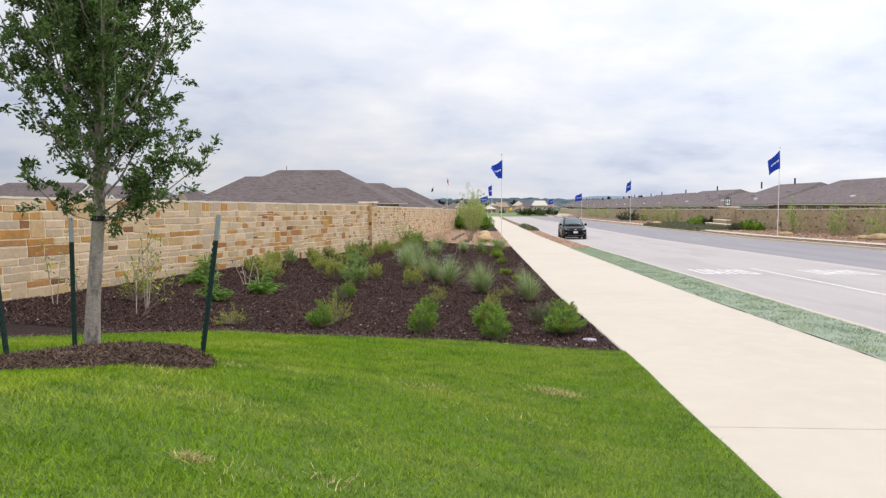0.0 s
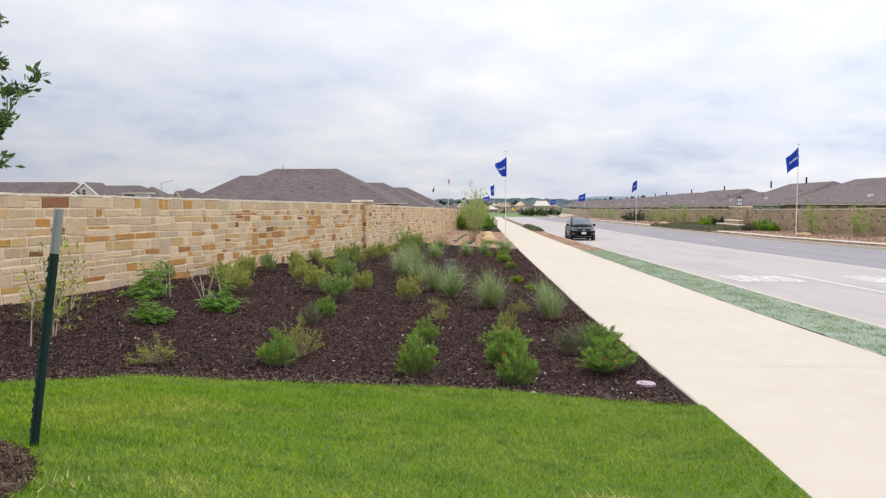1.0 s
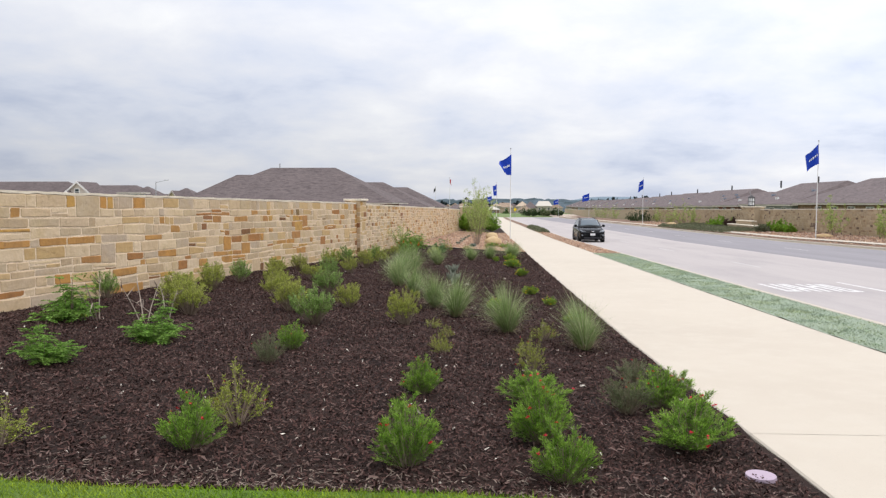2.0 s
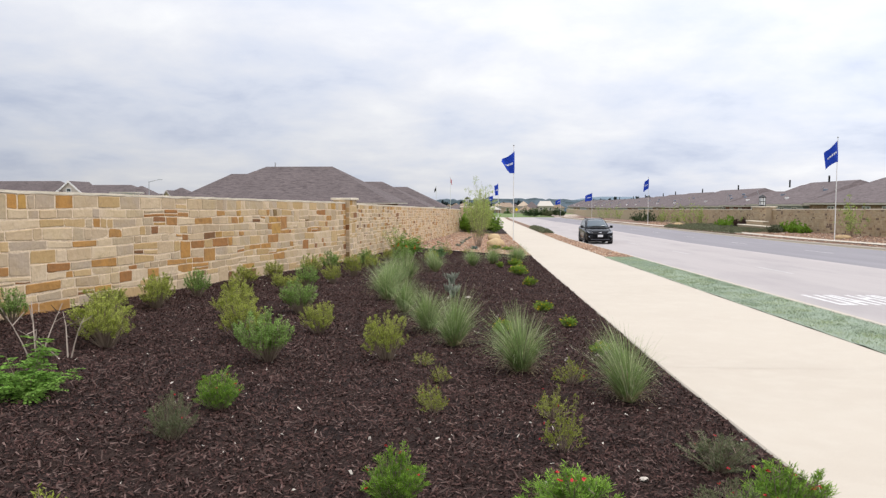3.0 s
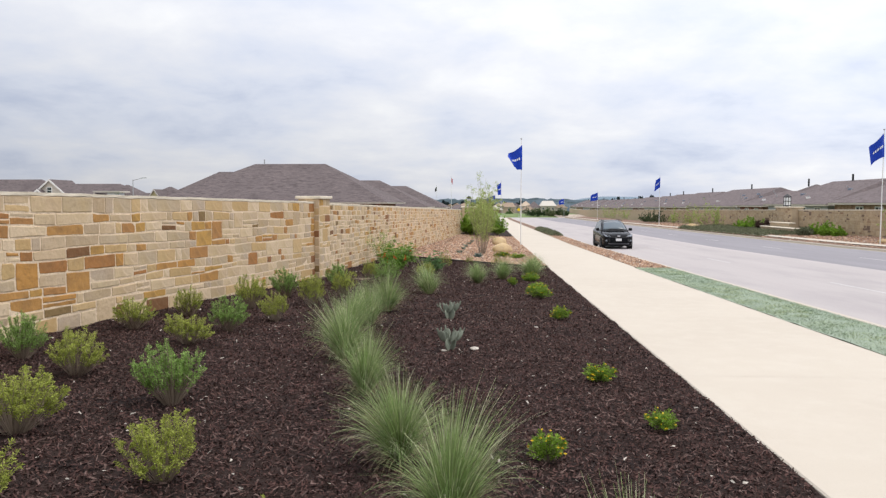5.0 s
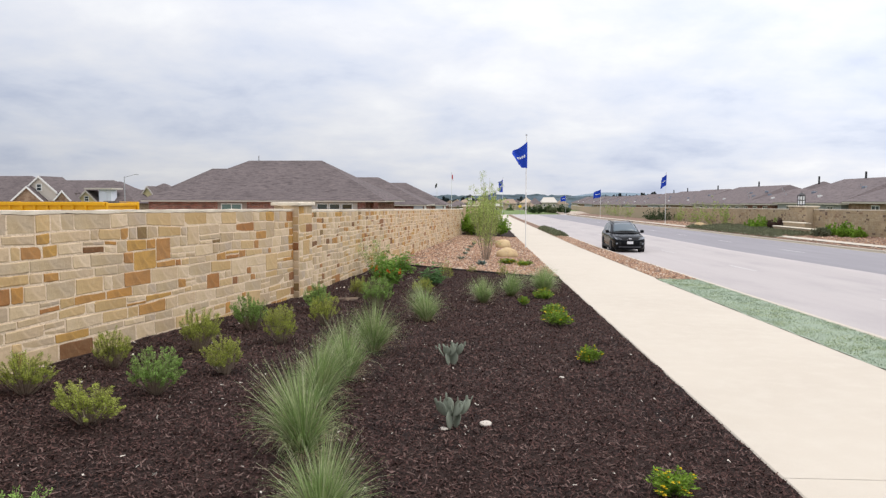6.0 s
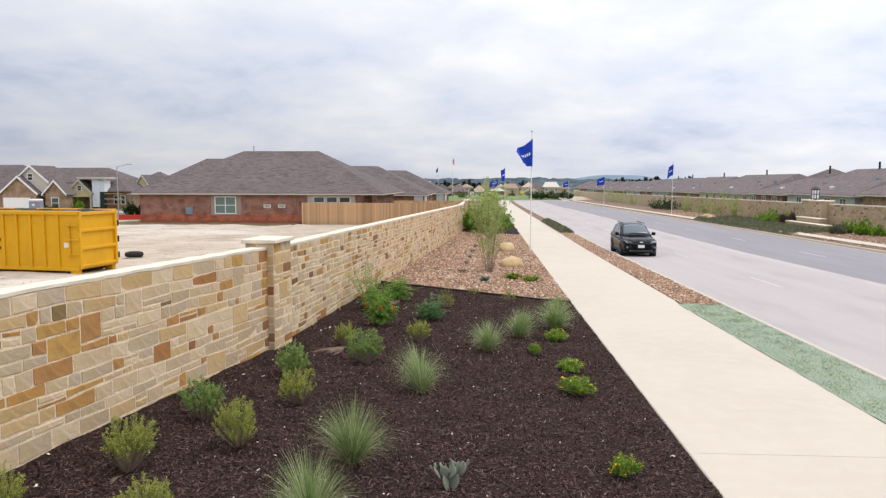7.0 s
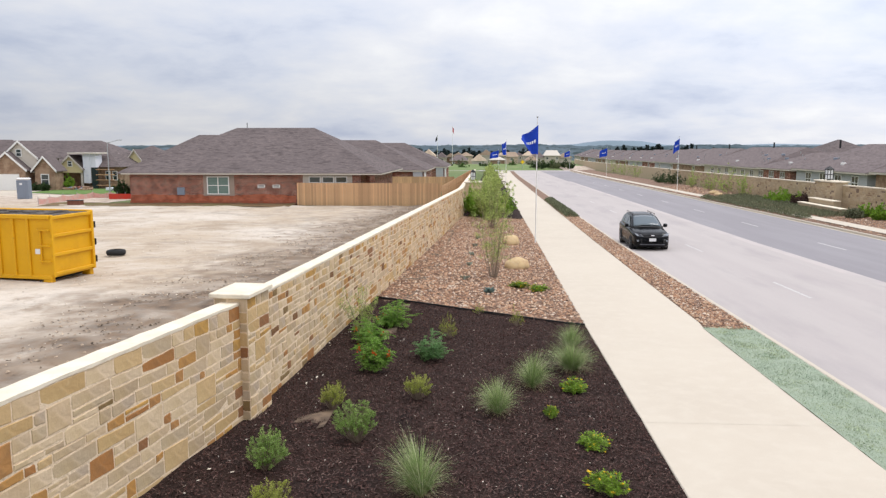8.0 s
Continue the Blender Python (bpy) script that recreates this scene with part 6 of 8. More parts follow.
def bush(name, label, seed, radius, height, stems, per, mat, leaf=(0.03, 0.012), low=0.55, start=0.3, flowers=None, category="shrub", out=0.7, group="", parent_at=None, spread=0.5, young=None):
    rg = np.random.default_rng(seed)
    b = thing(name, label, category, group, at=parent_at)
    lines = shoots(rg, stems, radius, height, spread, low=low)
    # side shoots, short and upright
    for l in lines[:stems // 2]:
        k = int(rg.integers(3, 6))
        d = rg.normal(scale=0.05, size=3) + np.array([0, 0, 0.16])
        lines.append(l[k] + d * np.linspace(0, 1, 7)[:, None])
    part("stem_base", twigs_mesh("stem_base", lines, 0.0075, 0.0028, M_TWIG), None, b, "thin woody stems")
    P, W, T = leafy(rg, lines, per, start, jitter=0.012, out=out, stages=True)
    fresh = T > (0.84 if young else 2)
    for name, pick, m in (("foliage", ~fresh, mat), ("new_growth", fresh, young)):
        if pick.any():
            n = int(pick.sum())
            part(name, leaves_mesh(name, P[pick], W[pick], leaf[0] * rg.uniform(0.6, 1.3, n), leaf[1] * rg.uniform(0.7, 1.2, n), m, rg), None, b, "paler young shoots" if m is young else "")
    if flowers:
        fm, count, size = flowers
        tips = np.array([l[-1] for l in lines[:stems]])
        pick = tips[rg.integers(0, len(tips), count)] + rg.normal(scale=0.03, size=(count, 3))
        pick[:, 2] += 0.02
        P2 = np.repeat(pick, 5, axis=0)
        W2 = rg.normal(size=P2.shape) + [0, 0, 0.6]
        part("bloom", leaves_mesh("bloom", P2, W2, size, size * 0.8, fm, rg), None, b)
    return b


def place(kind, x, y, wide, tall, turn, label=None, ground=G):
    """Sets a copy of a plant down at x, y, scaled to its width and height."""
    ob = copy_thing(kind, Matrix.LocRotScale((x, y, ground(x, y) - 0.01), Euler((0.09 * math.sin(x * 37 + y), 0.09 * math.cos(y * 23), turn)), (wide * (1 + 0.13 * math.sin(y * 11)), wide * (1 - 0.13 * math.sin(y * 11)), tall)))
    if label:
        tagged(ob, label)
    return ob


STORE = []


def kinds(make, count):
    ks = [make(i) for i in range(count)]
    STORE.extend(ks)
    return ks


# unit plants: 1 m wide and 1 m tall, scaled when placed
sages = kinds(lambda i: bush("sage_bush", "yellow-green sage bush with bare woody stems below", 10 + i, 0.46, 0.95, 80, 62, M_SAGE, (0.036, 0.014), 0.74, 0.50, group="sage bushes", spread=0.62, young=M_SAGETIP), 4)
greens = kinds(lambda i: bush("sage_bush", "fresh green sage bush with woody stems in dark mulch", 20 + i, 0.46, 0.95, 84, 62, M_SAGEGREEN, (0.038, 0.015), 0.70, 0.42, group="sage bushes", spread=0.62, young=M_GREENTIP), 3)
salvias = kinds(lambda i: bush("salvia", "upright dark green salvia with a few red flowers", 30 + i, 0.44, 0.95, 78, 64, M_SALVIA, (0.070, 0.0095), 0.50, 0.08, (M_REDFLOWER, 7, 0.035), out=0.34, group="salvias", young=M_SALVIATIP), 3)
olives = kinds(lambda i: bush("salvia", "low spreading olive-green salvia with a few red flowers", 35 + i, 0.48, 0.92, 64, 56, M_OLIVE, (0.060, 0.009), 0.6, 0.15, (M_REDFLOWER, 4, 0.03), out=0.42, group="salvias"), 2)
wispy = kinds(lambda i: bush("wispy_shrub", "sparse olive-brown wispy young shrub", 40 + i, 0.48, 0.95, 40, 24, M_SAGE, (0.05, 0.016), 0.4, 0.30, (M_REDFLOWER, 3, 0.03), group="young shrubs"), 2)
lows = kinds(lambda i: bush("flower_clump", "low green clump with small yellow flowers", 50 + i, 0.5, 0.95, 70, 18, M_DAMIANITA, (0.11, 0.04), 0.6, 0.2, (M_YELLOWFLOWER, 22, 0.055), "flower", group="yellow flower clumps"), 2)


def fern_shrub(i):
    """Feathery compound leaves that arch outwards in tiers."""
    rg = np.random.default_rng(60 + i)
    b = thing("feathery_shrub", "bright green feathery-leaved shrub in the mulch bed", "shrub", "feathery shrubs")
    lines = shoots(rg, 26, 0.46, 0.9, 0.55, 0.10, low=0.45)
    part("stem_base", twigs_mesh("stem_base", lines, 0.008, 0.003, M_TWIG), None, b, "thin woody stems")
    P, W = [], []
    for l in lines:
        for t in np.linspace(0.35, 1.0, 6):
            k = int(t * (len(l) - 1))
            o = l[k]
            for _ in range(2):
                a = rg.uniform(0, 6.283)
                d = np.array([math.cos(a), math.sin(a), rg.uniform(-0.1, 0.5)])
                ln = rg.uniform(0.14, 0.24)
                for s in np.linspace(0.15, 1, 9):
                    q = o + d * ln * s + np.array([0, 0, -0.05 * s * s])
                    sd = np.cross(d, [0, 0, 1.0])
                    for sg in (-1, 1):
                        P.append(q)
                        W.append(sd * sg + d * 0.5 + rg.normal(scale=0.15, size=3))
    P, W = np.array(P), np.array(W)
    part("foliage", leaves_mesh("foliage", P, W, 0.055, 0.022, (M_FERN, M_BLUEFERN, M_FERN)[i], rg), None, b)
    tips = np.array([l[-1] for l in lines])[:5]
    if i == 2:
        P2 = np.repeat(tips, 8, axis=0) + rg.normal(scale=0.02, size=(40, 3))
        part("bloom", leaves_mesh("bloom", P2, rg.normal(size=P2.shape), 0.06, 0.05, M_ORANGEFLOWER, rg), None, b, "orange flowers")
    return b


ferns = kinds(fern_shrub, 3)


def bunch_grass(i):
    """A leaning fountain of long blades that arch over at their tips, with a dry skirt."""
    rg = np.random.default_rng(70 + i)
    b = thing("bunch_grass", "fountain of grey-green ornamental bunch grass", "grass", "bunch grasses")
    for name, n, mat, lenr, flat in (("tuft", 1150, M_MUHLY, (0.36, 1.14), 0.0), ("pale_blades", 210, M_MUHLYPALE, (0.55, 1.26), 0.0), ("dry_skirt", 260, M_MUHLYDRY, (0.25, 0.75), 0.5)):
        a = rg.uniform(0, 2 * math.pi, n)
        q = rg.uniform(0, 1, n) ** 0.7
        L = rg.uniform(*lenr, n) * (1.1 - 0.25 * q)
        th = np.clip(q * (0.66 + flat) + rg.normal(scale=0.13, size=n) + flat * 0.5, 0.02, 1.3)
        arch = rg.uniform(0.1, 2.3, n) ** 1.15
        r0 = 0.075 * q
        seg = 6
        t = np.linspace(0, 1, seg)
        pts = np.zeros((n, seg, 3))
        rr, zz = r0.copy(), np.zeros(n)
        for k in range(seg):
            pts[:, k, 0], pts[:, k, 1], pts[:, k, 2] = rr * np.cos(a), rr * np.sin(a), np.maximum(zz, 0.01)
            bow = np.minimum(th * (0.7 + 0.6 * t[k]) + arch * q * t[k] ** 2, 2.3)
            rr = rr + L / (seg - 1) * np.sin(bow) * 0.95
            zz = zz + L / (seg - 1) * np.cos(bow)
        # the whole tuft leans a little
        lean = 0.13 * (i - 1.2)
        pts[:, :, 0] += lean * pts[:, :, 2] * (0.6 + pts[:, :, 2])
        w = 0.0042 * (1 - t * 0.86)
        side = np.stack([-np.sin(a), np.cos(a), np.zeros(n)], axis=1)
        twist = rg.uniform(-1, 1, n)[:, None]
        side = unit(side + twist * np.stack([np.cos(a), np.sin(a), np.zeros(n)], axis=1))
        V = np.stack([pts - side[:, None] * w[None, :, None], pts + side[:, None] * w[None, :, None]], axis=2).reshape(-1, 3)
        base = (np.arange(n) * seg * 2)[:, None]
        F = np.concatenate([base + [2 * k, 2 * k + 1, 2 * k + 3, 2 * k + 2] for k in range(seg - 1)], axis=1).reshape(-1, 4)
        part(name, mesh_np(name, V, F, mat), None, b, "dry straw-coloured lower blades" if flat else "bleached outer blades" if name == "pale_blades" else "")
    return b


grasses = kinds(bunch_grass, 3)


def cactus(i):
    """A few flat egg-shaped pads on a short stack, some turned edge-on, with slender young pads on their rims."""
    rg = random.Random(80 + i)
    b = thing("prickly_pear", "small grey-green prickly pear cactus in the mulch", "cactus", "cacti")

    def pad(p, d, s, roll, thin=1.0):
        bm = bmesh.new()
        bmesh.ops.create_uvsphere(bm, u_segments=14, v_segments=9, radius=1, matrix=Matrix.Translation((0, 0, 0.95)))
        for v in bm.verts:
            # egg outline: narrow at the foot, with a slightly dished, wavy face
            f = v.co.z / 1.95
            v.co.x *= (0.50 + 0.36 * f) * thin * (1 + 0.06 * noise.noise((v.co.x * 2, v.co.z * 2, i + s * 40)))
            v.co.y *= 0.15 + 0.05 * noise.noise((v.co.x * 2, v.co.z * 3, i + s * 70))
            v.co.y += 0.10 * (f - 0.5) ** 2
        bmesh.ops.transform(bm, verts=bm.verts, matrix=Matrix.Translation(p) @ (Vector(d).to_track_quat("Z", "Y").to_matrix().to_4x4()) @ Matrix.Rotation(roll, 4, "Z") @ Matrix.Scale(s, 4))
        for f in bm.faces:
            f.smooth = True
        part("pad", bm, M_CACTUS, b)
        return Vector(p) + Vector(d).normalized() * s * 1.8

    for k in range(2):
        top = pad((0.05 * k - 0.03, 0.03 * k, -0.01), (0.3 * k - 0.15, 0.1, 1), 0.085, rg.uniform(-0.5, 0.5))
        for j in range(3):
            t2 = pad(top + Vector((0.035 * (j - 1), 0, -0.03)), ((j - 1) * 0.55, rg.uniform(-0.4, 0.4), 1), rg.uniform(0.055, 0.078), rg.uniform(-0.9, 0.9))
            for m in range(2 if j != 1 else 1):
                pad(t2 + Vector((0.03 * (m - 0.5), 0, -0.025)), ((j - 1) * 0.2 + 0.3 * (m - 0.5), rg.uniform(-0.2, 0.2), 1), rg.uniform(0.026, 0.042), rg.uniform(0, 3), 0.55)
    return b


# salvias by the lawn
for k, (x, y, w, h) in enumerate(((0.12, 9.45, 0.52, 0.44), (0.03, 10.3, 0.62, 0.52), (-0.92, 9.52, 0.56, 0.52), (1.17, 10.35, 0.80, 0.46), (0.06, 11.45, 0.74, 0.36), (1.24, 11.55, 0.66, 0.42), (-2.42, 9.56, 0.50, 0.44), (-0.98, 11.5, 0.42, 0.40), (-2.66, 13.2, 0.46, 0.36))):
    place(salvias[k % 3], x, y, w, h * 0.88, k * 1.3)
for k, (x, y, w, h) in enumerate(((1.18, 12.5, 0.60, 0.26), (0.88, 11.3, 0.5, 0.36), (-2.69, 12.35, 0.42, 0.34))):
    place(olives[k % 2], x, y, w, h, k * 1.7)
for k, (x, y, w, h) in enumerate(((-2.30, 10.2, 0.62, 0.52), (-0.90, 13.5, 0.30, 0.24), (-0.98, 13.75, 0.30, 0.24), (0.12, 13.6, 0.42, 0.28), (-0.91, 14.7, 0.26, 0.2), (-3.62, 9.36, 0.62, 0.30), (-1.95, 36.95, 0.5, 0.66), (-0.23, 38.7, 0.5, 0.55), (-1.24, 40.0, 0.4, 0.3), (-5.9, 11.2, 0.7, 0.6), (0.45, 15.0, 0.4, 0.3), (0.12, 12.7, 0.34, 0.4), (-1.15, 15.5, 0.34, 0.16))):
    place(wispy[k % 2], x, y, w, h, k * 0.9)
# feathery shrubs
for k, (x, y, w, h) in enumerate(((-4.78, 11.75, 0.62, 0.50), (-5.87, 14.1, 0.74, 0.72), (-4.32, 13.2, 0.68, 0.54), (-3.30, 33.8, 0.80, 1.12), (-2.17, 34.95, 0.80, 0.78), (-3.32, 37.7, 1.0, 0.85), (-3.75, 36.0, 0.9, 0.75))):
    place(ferns[(0, 0, 0, 2, 1, 2, 2)[k]], x, y, w, h, k * 2.1)
# sage, in loose rows along the wall
for k, (x, y, w, h) in enumerate(((-5.15, 15.9, 0.85, 0.55), (-5.62, 18.5, 0.6, 0.5), (-1.57, 15.55, 0.54, 0.54), (-3.52, 16.3, 0.66, 0.52), (-4.15, 17.8, 0.66, 0.48), (-2.71, 17.1, 0.54, 0.43), (-4.79, 15.4, 0.70, 0.48))):
    place(sages[k % 4], x, y, w, h, k * 1.7)
for k, (x, y, w, h) in enumerate(((-5.93, 17.6, 0.7, 0.42), (-5.85, 19.1, 0.55, 0.5), (-4.71, 19.6, 0.68, 0.46), (-5.45, 22.3, 0.6, 0.42), (-4.36, 21.5, 0.68, 0.38), (-5.21, 23.6, 0.55, 0.45), (-3.89, 23.65, 0.5, 0.44), (-4.68, 24.85, 0.62, 0.56), (-3.79, 25.75, 0.60, 0.57), (-3.55, 27.6, 0.56, 0.50), (-3.65, 31.5, 0.55, 0.46), (-2.29, 32.3, 0.58, 0.45))):
    place(sages[(k + 1) % 4], x, y, w, h, k * 1.1)
for k, (x, y, w, h) in enumerate(((-6.65, 16.5, 0.52, 0.46), (-3.42, 18.85, 0.68, 0.54), (-5.62, 20.15, 0.5, 0.5), (-4.26, 22.65, 0.58, 0.47), (-4.51, 26.6, 0.60, 0.58), (-4.04, 29.05, 0.70, 0.54), (-3.01, 30.2, 0.68, 0.60), (-2.86, 15.2, 0.76, 0.56))):
    place(greens[k % 3], x, y, w, h, k * 1.9)
# bunch grasses
for k, (x, y, w, h) in enumerate(((0.92, 14.35, 0.86, 0.80), (-0.05, 15.4, 0.92, 0.84), (-0.85, 16.8, 0.86, 0.78), (-1.28, 17.85, 0.88, 0.78), (-1.83, 19.62, 0.80, 0.74), (-2.31, 21.15, 0.88, 0.82), (-2.52, 22.65, 0.86, 0.82), (-2.45, 23.8, 0.86, 0.80), (-2.40, 25.5, 0.90, 0.82), (-1.88, 28.6, 0.95, 0.76), (-0.84, 31.9, 0.92, 0.68), (-0.15, 33.5, 0.95, 0.72), (0.77, 34.85, 1.15, 0.80), (0.95, 36.6, 0.9, 0.7))):
    place(grasses[k % 3], x, y, w * 0.86, h * 0.84, k * 0.7 - 0.9)
# low yellow flowers
for k, (x, y, w, h) in enumerate(((0.62, 20.8, 0.40, 0.20), (0.88, 19.05, 0.30, 0.18), (-0.20, 18.0, 0.30, 0.22), (1.04, 16.85, 0.28, 0.17), (0.06, 31.8, 0.30, 0.22), (0.63, 30.6, 0.55, 0.22), (0.57, 29.0, 0.56, 0.30), (0.64, 33.35, 0.56, 0.25), (0.69, 25.7, 0.36, 0.25), (0.74, 44.1, 0.7, 0.25), (0.1, 44.5, 0.8, 0.25))):
    place(lows[k % 2], x, y, w, h, k * 0.7)
cacti = kinds(cactus, 2)
place(cacti[0], -1.10, 22.1, 1.25, 1.15, 0.3)
place(cacti[1], -1.25, 24.95, 1.3, 1.15, 0.2)
for k in range(5):
    place(cacti[k % 2], -1.75 + 0.06 * k, 45.5 + 3.4 * k, 1.2, 0.7, k * 1.0)

# agave in the gravel
agave = thing("agave", "small blue-grey agave rosette in gravel", "agave", at=pose(-0.93, 43.2, G(-0.93, 43.2)))
rg = np.random.default_rng(3)
a = rg.uniform(0, 6.283, 34)
part("leaves", leaves_mesh("leaves", np.zeros((34, 3)), np.stack([np.cos(a), np.sin(a), rg.uniform(0.3, 1.6, 34)], axis=1), 0.27, 0.07, material("agave leaf", (0.13, 0.19, 0.17), 0.6), rg), None, agave)

# boulders
def boulder(x, y, sx, sy, sz, seed, label="smooth tan limestone boulder resting in gravel", ground=G):
    bm = bmesh.new()
    bmesh.ops.create_icosphere(bm, subdivisions=3, radius=1)
    for v in bm.verts:
        p = v.co.copy()
        v.co *= 1 + 0.16 * noise.noise(p * 1.3 + Vector((seed, 0, 0))) + 0.05 * noise.noise(p * 4 + Vector((0, seed, 0)))
        v.co.z = max(-0.45, v.co.z)
        v.co = Vector((v.co.x * sx, v.co.y * sy, v.co.z * sz))
    for f in bm.faces:
        f.smooth = True
    me = bpy.data.meshes.new("boulder")
    bm.to_mesh(me)
    bm.free()
    me.materials.append(M_BOULDER)
    ob = new("boulder", me)
    ob.matrix_basis = pose(x, y, ground(x, y) + 0.32 * sz, 0, 0, seed * 40)
    return tagged(ob, label, "boulder", "boulders")


M_BOULDER = material("tan boulder", (0.52, 0.375, 0.20), 0.9, spots=((2.5, (0.36, 0.23, 0.12), 0.45, 0.65, 0.8), (12, (0.55, 0.44, 0.30), 0.5, 0.7, 0.6)), bump=0.7, bump_scale=9)
boulder(0.22, 49.2, 0.58, 0.42, 0.34, 1)
boulder(0.24, 57.6, 0.55, 0.45, 0.40, 2)
RG = lambda x, y: far_verge(x, y) + 0.02
for x, y, s, k in ((25.6, 49.6, 0.55, 4), (25.9, 47.8, 0.8, 5), (25.0, 60.6, 0.5, 7), (25.3, 106, 0.7, 8), (24.9, 103, 0.6, 9)):
    boulder(x, y, s * 0.7, s * 1.4, s * 0.36, k, "flat tan boulder in the far verge", RG)

# ---- trees ----
def branchy(rg, foot, top, n, reach, low, rise, bow=0.25):
    """Limbs that leave a stem between heights low and top, each reaching as far as reach(t)."""
    lines = []
    for k in range(n):
        t = (k + rg.uniform(0, 1)) / n
        z = low + (top - low) * t
        a = k * 2.4 + rg.uniform(-0.4, 0.4)
        r = reach(t) * rg.uniform(0.7, 1.05)
        o = np.array([foot[0], foot[1], z])
        e = o + np.array([r * math.cos(a), r * math.sin(a), r * rise * rg.uniform(0.7, 1.3)])
        s = np.linspace(0, 1, 7)[:, None]
        p = o + (e - o) * s
        p[:, 2] -= bow * r * np.sin(s[:, 0] * math.pi) * 0.5
        p += rg.normal(scale=0.02, size=p.shape) * s
        lines.append(p)
    return lines


oak = thing("oak_tree", "young live oak with a pale trunk and dense dark green crown", "tree", at=pose(-3.55, 5.50, G(-3.45, 5.5) + berm(-3.45, 5.5) + 0.02) @ Matrix.Scale(0.79, 4))
rg = np.random.default_rng(11)
bm = bmesh.new()
stem = [(0, 0, -0.1, 0.105), (0.0, 0, 0.12, 0.088), (0.03, 0, 0.6, 0.076), (0.08, 0.01, 1.1, 0.070), (0.11, 0.02, 1.55, 0.066), (0.14, 0.02, 2.1, 0.052), (0.17, 0.0, 2.9, 0.040), (0.18, 0, 3.8, 0.028), (0.20, 0, 5.2, 0.008)]
loft(bm, [[(x + r * math.cos(a) * (1 + 0.06 * math.sin(3 * a + 9 * z)), y + r * math.sin(a), z) for a in np.linspace(0, 2 * math.pi, 14, endpoint=False)] for x, y, z, r in stem])
part("trunk", bm, M_BARK, oak, "pale grey-brown bark")
limbs = branchy(rg, (0.16, 0.01), 4.5, 62, lambda t: 1.12 * (1 - 0.80 * t ** 1.35) * (0.84 + 0.30 * min(1, t * 4)), 1.60, 1.35)
for ex, ez in ((-0.62, 1.98), (0.72, 1.92), (1.02, 2.25), (1.34, 2.16)):
    q = np.linspace(0, 1, 7)[:, None]
    limbs.append(np.array([0.11, 0.02, 1.5]) + np.array([ex - 0.11, -0.1, ez - 1.5]) * q - np.array([0, 0, 0.10]) * np.sin(q * math.pi))
part("branching", twigs_mesh("branching", limbs, 0.022, 0.006, M_BARK), None, oak)
subs = []
for l in limbs:
    for k in range(2, 7):
        for _ in range(3):
            d = rg.normal(size=3) + np.array([0, 0, 0.55]) + (l[-1] - l[0]) / max(0.3, np.linalg.norm(l[-1] - l[0])) * 0.7
            d = d / np.linalg.norm(d) * rg.uniform(0.16, 0.36)
            s = np.linspace(0, 1, 4)[:, None]
            subs.append(l[k] + d * s)
for z in np.linspace(2.3, 5.1, 40):
    d = rg.normal(size=3) + np.array([0, 0, 0.6])
    d = d / np.linalg.norm(d) * 0.35
    subs.append(np.array([0.15, 0, z]) + d * np.linspace(0, 1, 4)[:, None])
part("spray", twigs_mesh("spray", subs, 0.0045, 0.002, M_BARK), None, oak)
P, W = leafy(rg, subs, 38, 0.10, 0.024, 0.8)
part("crown", leaves_mesh("crown", P, W, 0.068 * rg.uniform(0.6, 1.25, len(P)), 0.029 * rg.uniform(0.7, 1.2, len(P)), M_OAK, rg), None, oak, "small dark oval leaves")
part("tie", tube(bmesh.new(), (0.105, 0.015, 1.52), (0.11, 0.015, 1.58), 0.078, n=14), M_RUBBER, oak, "black rubber tie")

# tree ring of shredded mulch, stakes
def mound(x, y):
    dx, dy = (x + 3.30) / 1.0, (y - 5.10) / 0.80
    r = math.sqrt(dx * dx + dy * dy) + 0.10 * noise.noise((x * 2, y * 2, 4))
    return max(0.0, 1 - r ** 3)

tree_ring = sheet("tree_ring", ease(-5.4, -2.1, 60), ease(4.0, 6.3, 50), lambda x, y: lawn_z(x, y) - 0.03 + 0.135 * mound(x, y) ** 0.6 + bumpy(x, y, 9, 0.012), material("tree ring mulch", (0.075, 0.047, 0.034), 0.95, spots=((30, (0.15, 0.10, 0.072), 0.5, 0.7, 0.8), (9, (0.035, 0.022, 0.016), 0.5, 0.65, 0.7)), bump=1.0, bump_scale=50), "low oval mound of shredded brown mulch round the tree", "mulch mound", keep=lambda x, y: mound(x, y) > 0.02)
M_POST = material("green painted post", (0.012, 0.035, 0.028), 0.6, spots=((12, (0.02, 0.05, 0.04), 0.5, 0.7, 0.7),))
def t_post(x, y, lx, ly, h):
    p = thing("t_post", "dark green steel stake with a bare grey tip", "stake", "tree stakes", at=look((x, y, lawn_z(x, y)), (x + lx, y + ly, lawn_z(x, y) + h)) @ pose(0, 0, 0, 180, 0, 0))
    bm = boxed(-0.022, -0.004, -0.1, 0.022, 0.004, h - 0.24)
    box(bm, -0.004, 0.004, -0.1, 0.004, 0.036, h - 0.24)
    for k in range(int((h - 0.3) / 0.055)):
        box(bm, -0.014, -0.013, 0.08 + 0.055 * k, 0.014, -0.004, 0.105 + 0.055 * k)
    part("shaft", bm, M_POST, p)
    bm = boxed(-0.022, -0.004, h - 0.24, 0.022, 0.004, h)
    box(bm, -0.004, 0.004, h - 0.24, 0.004, 0.036, h)
    part("tip", bm, M_STEEL, p, "bare grey steel tip")
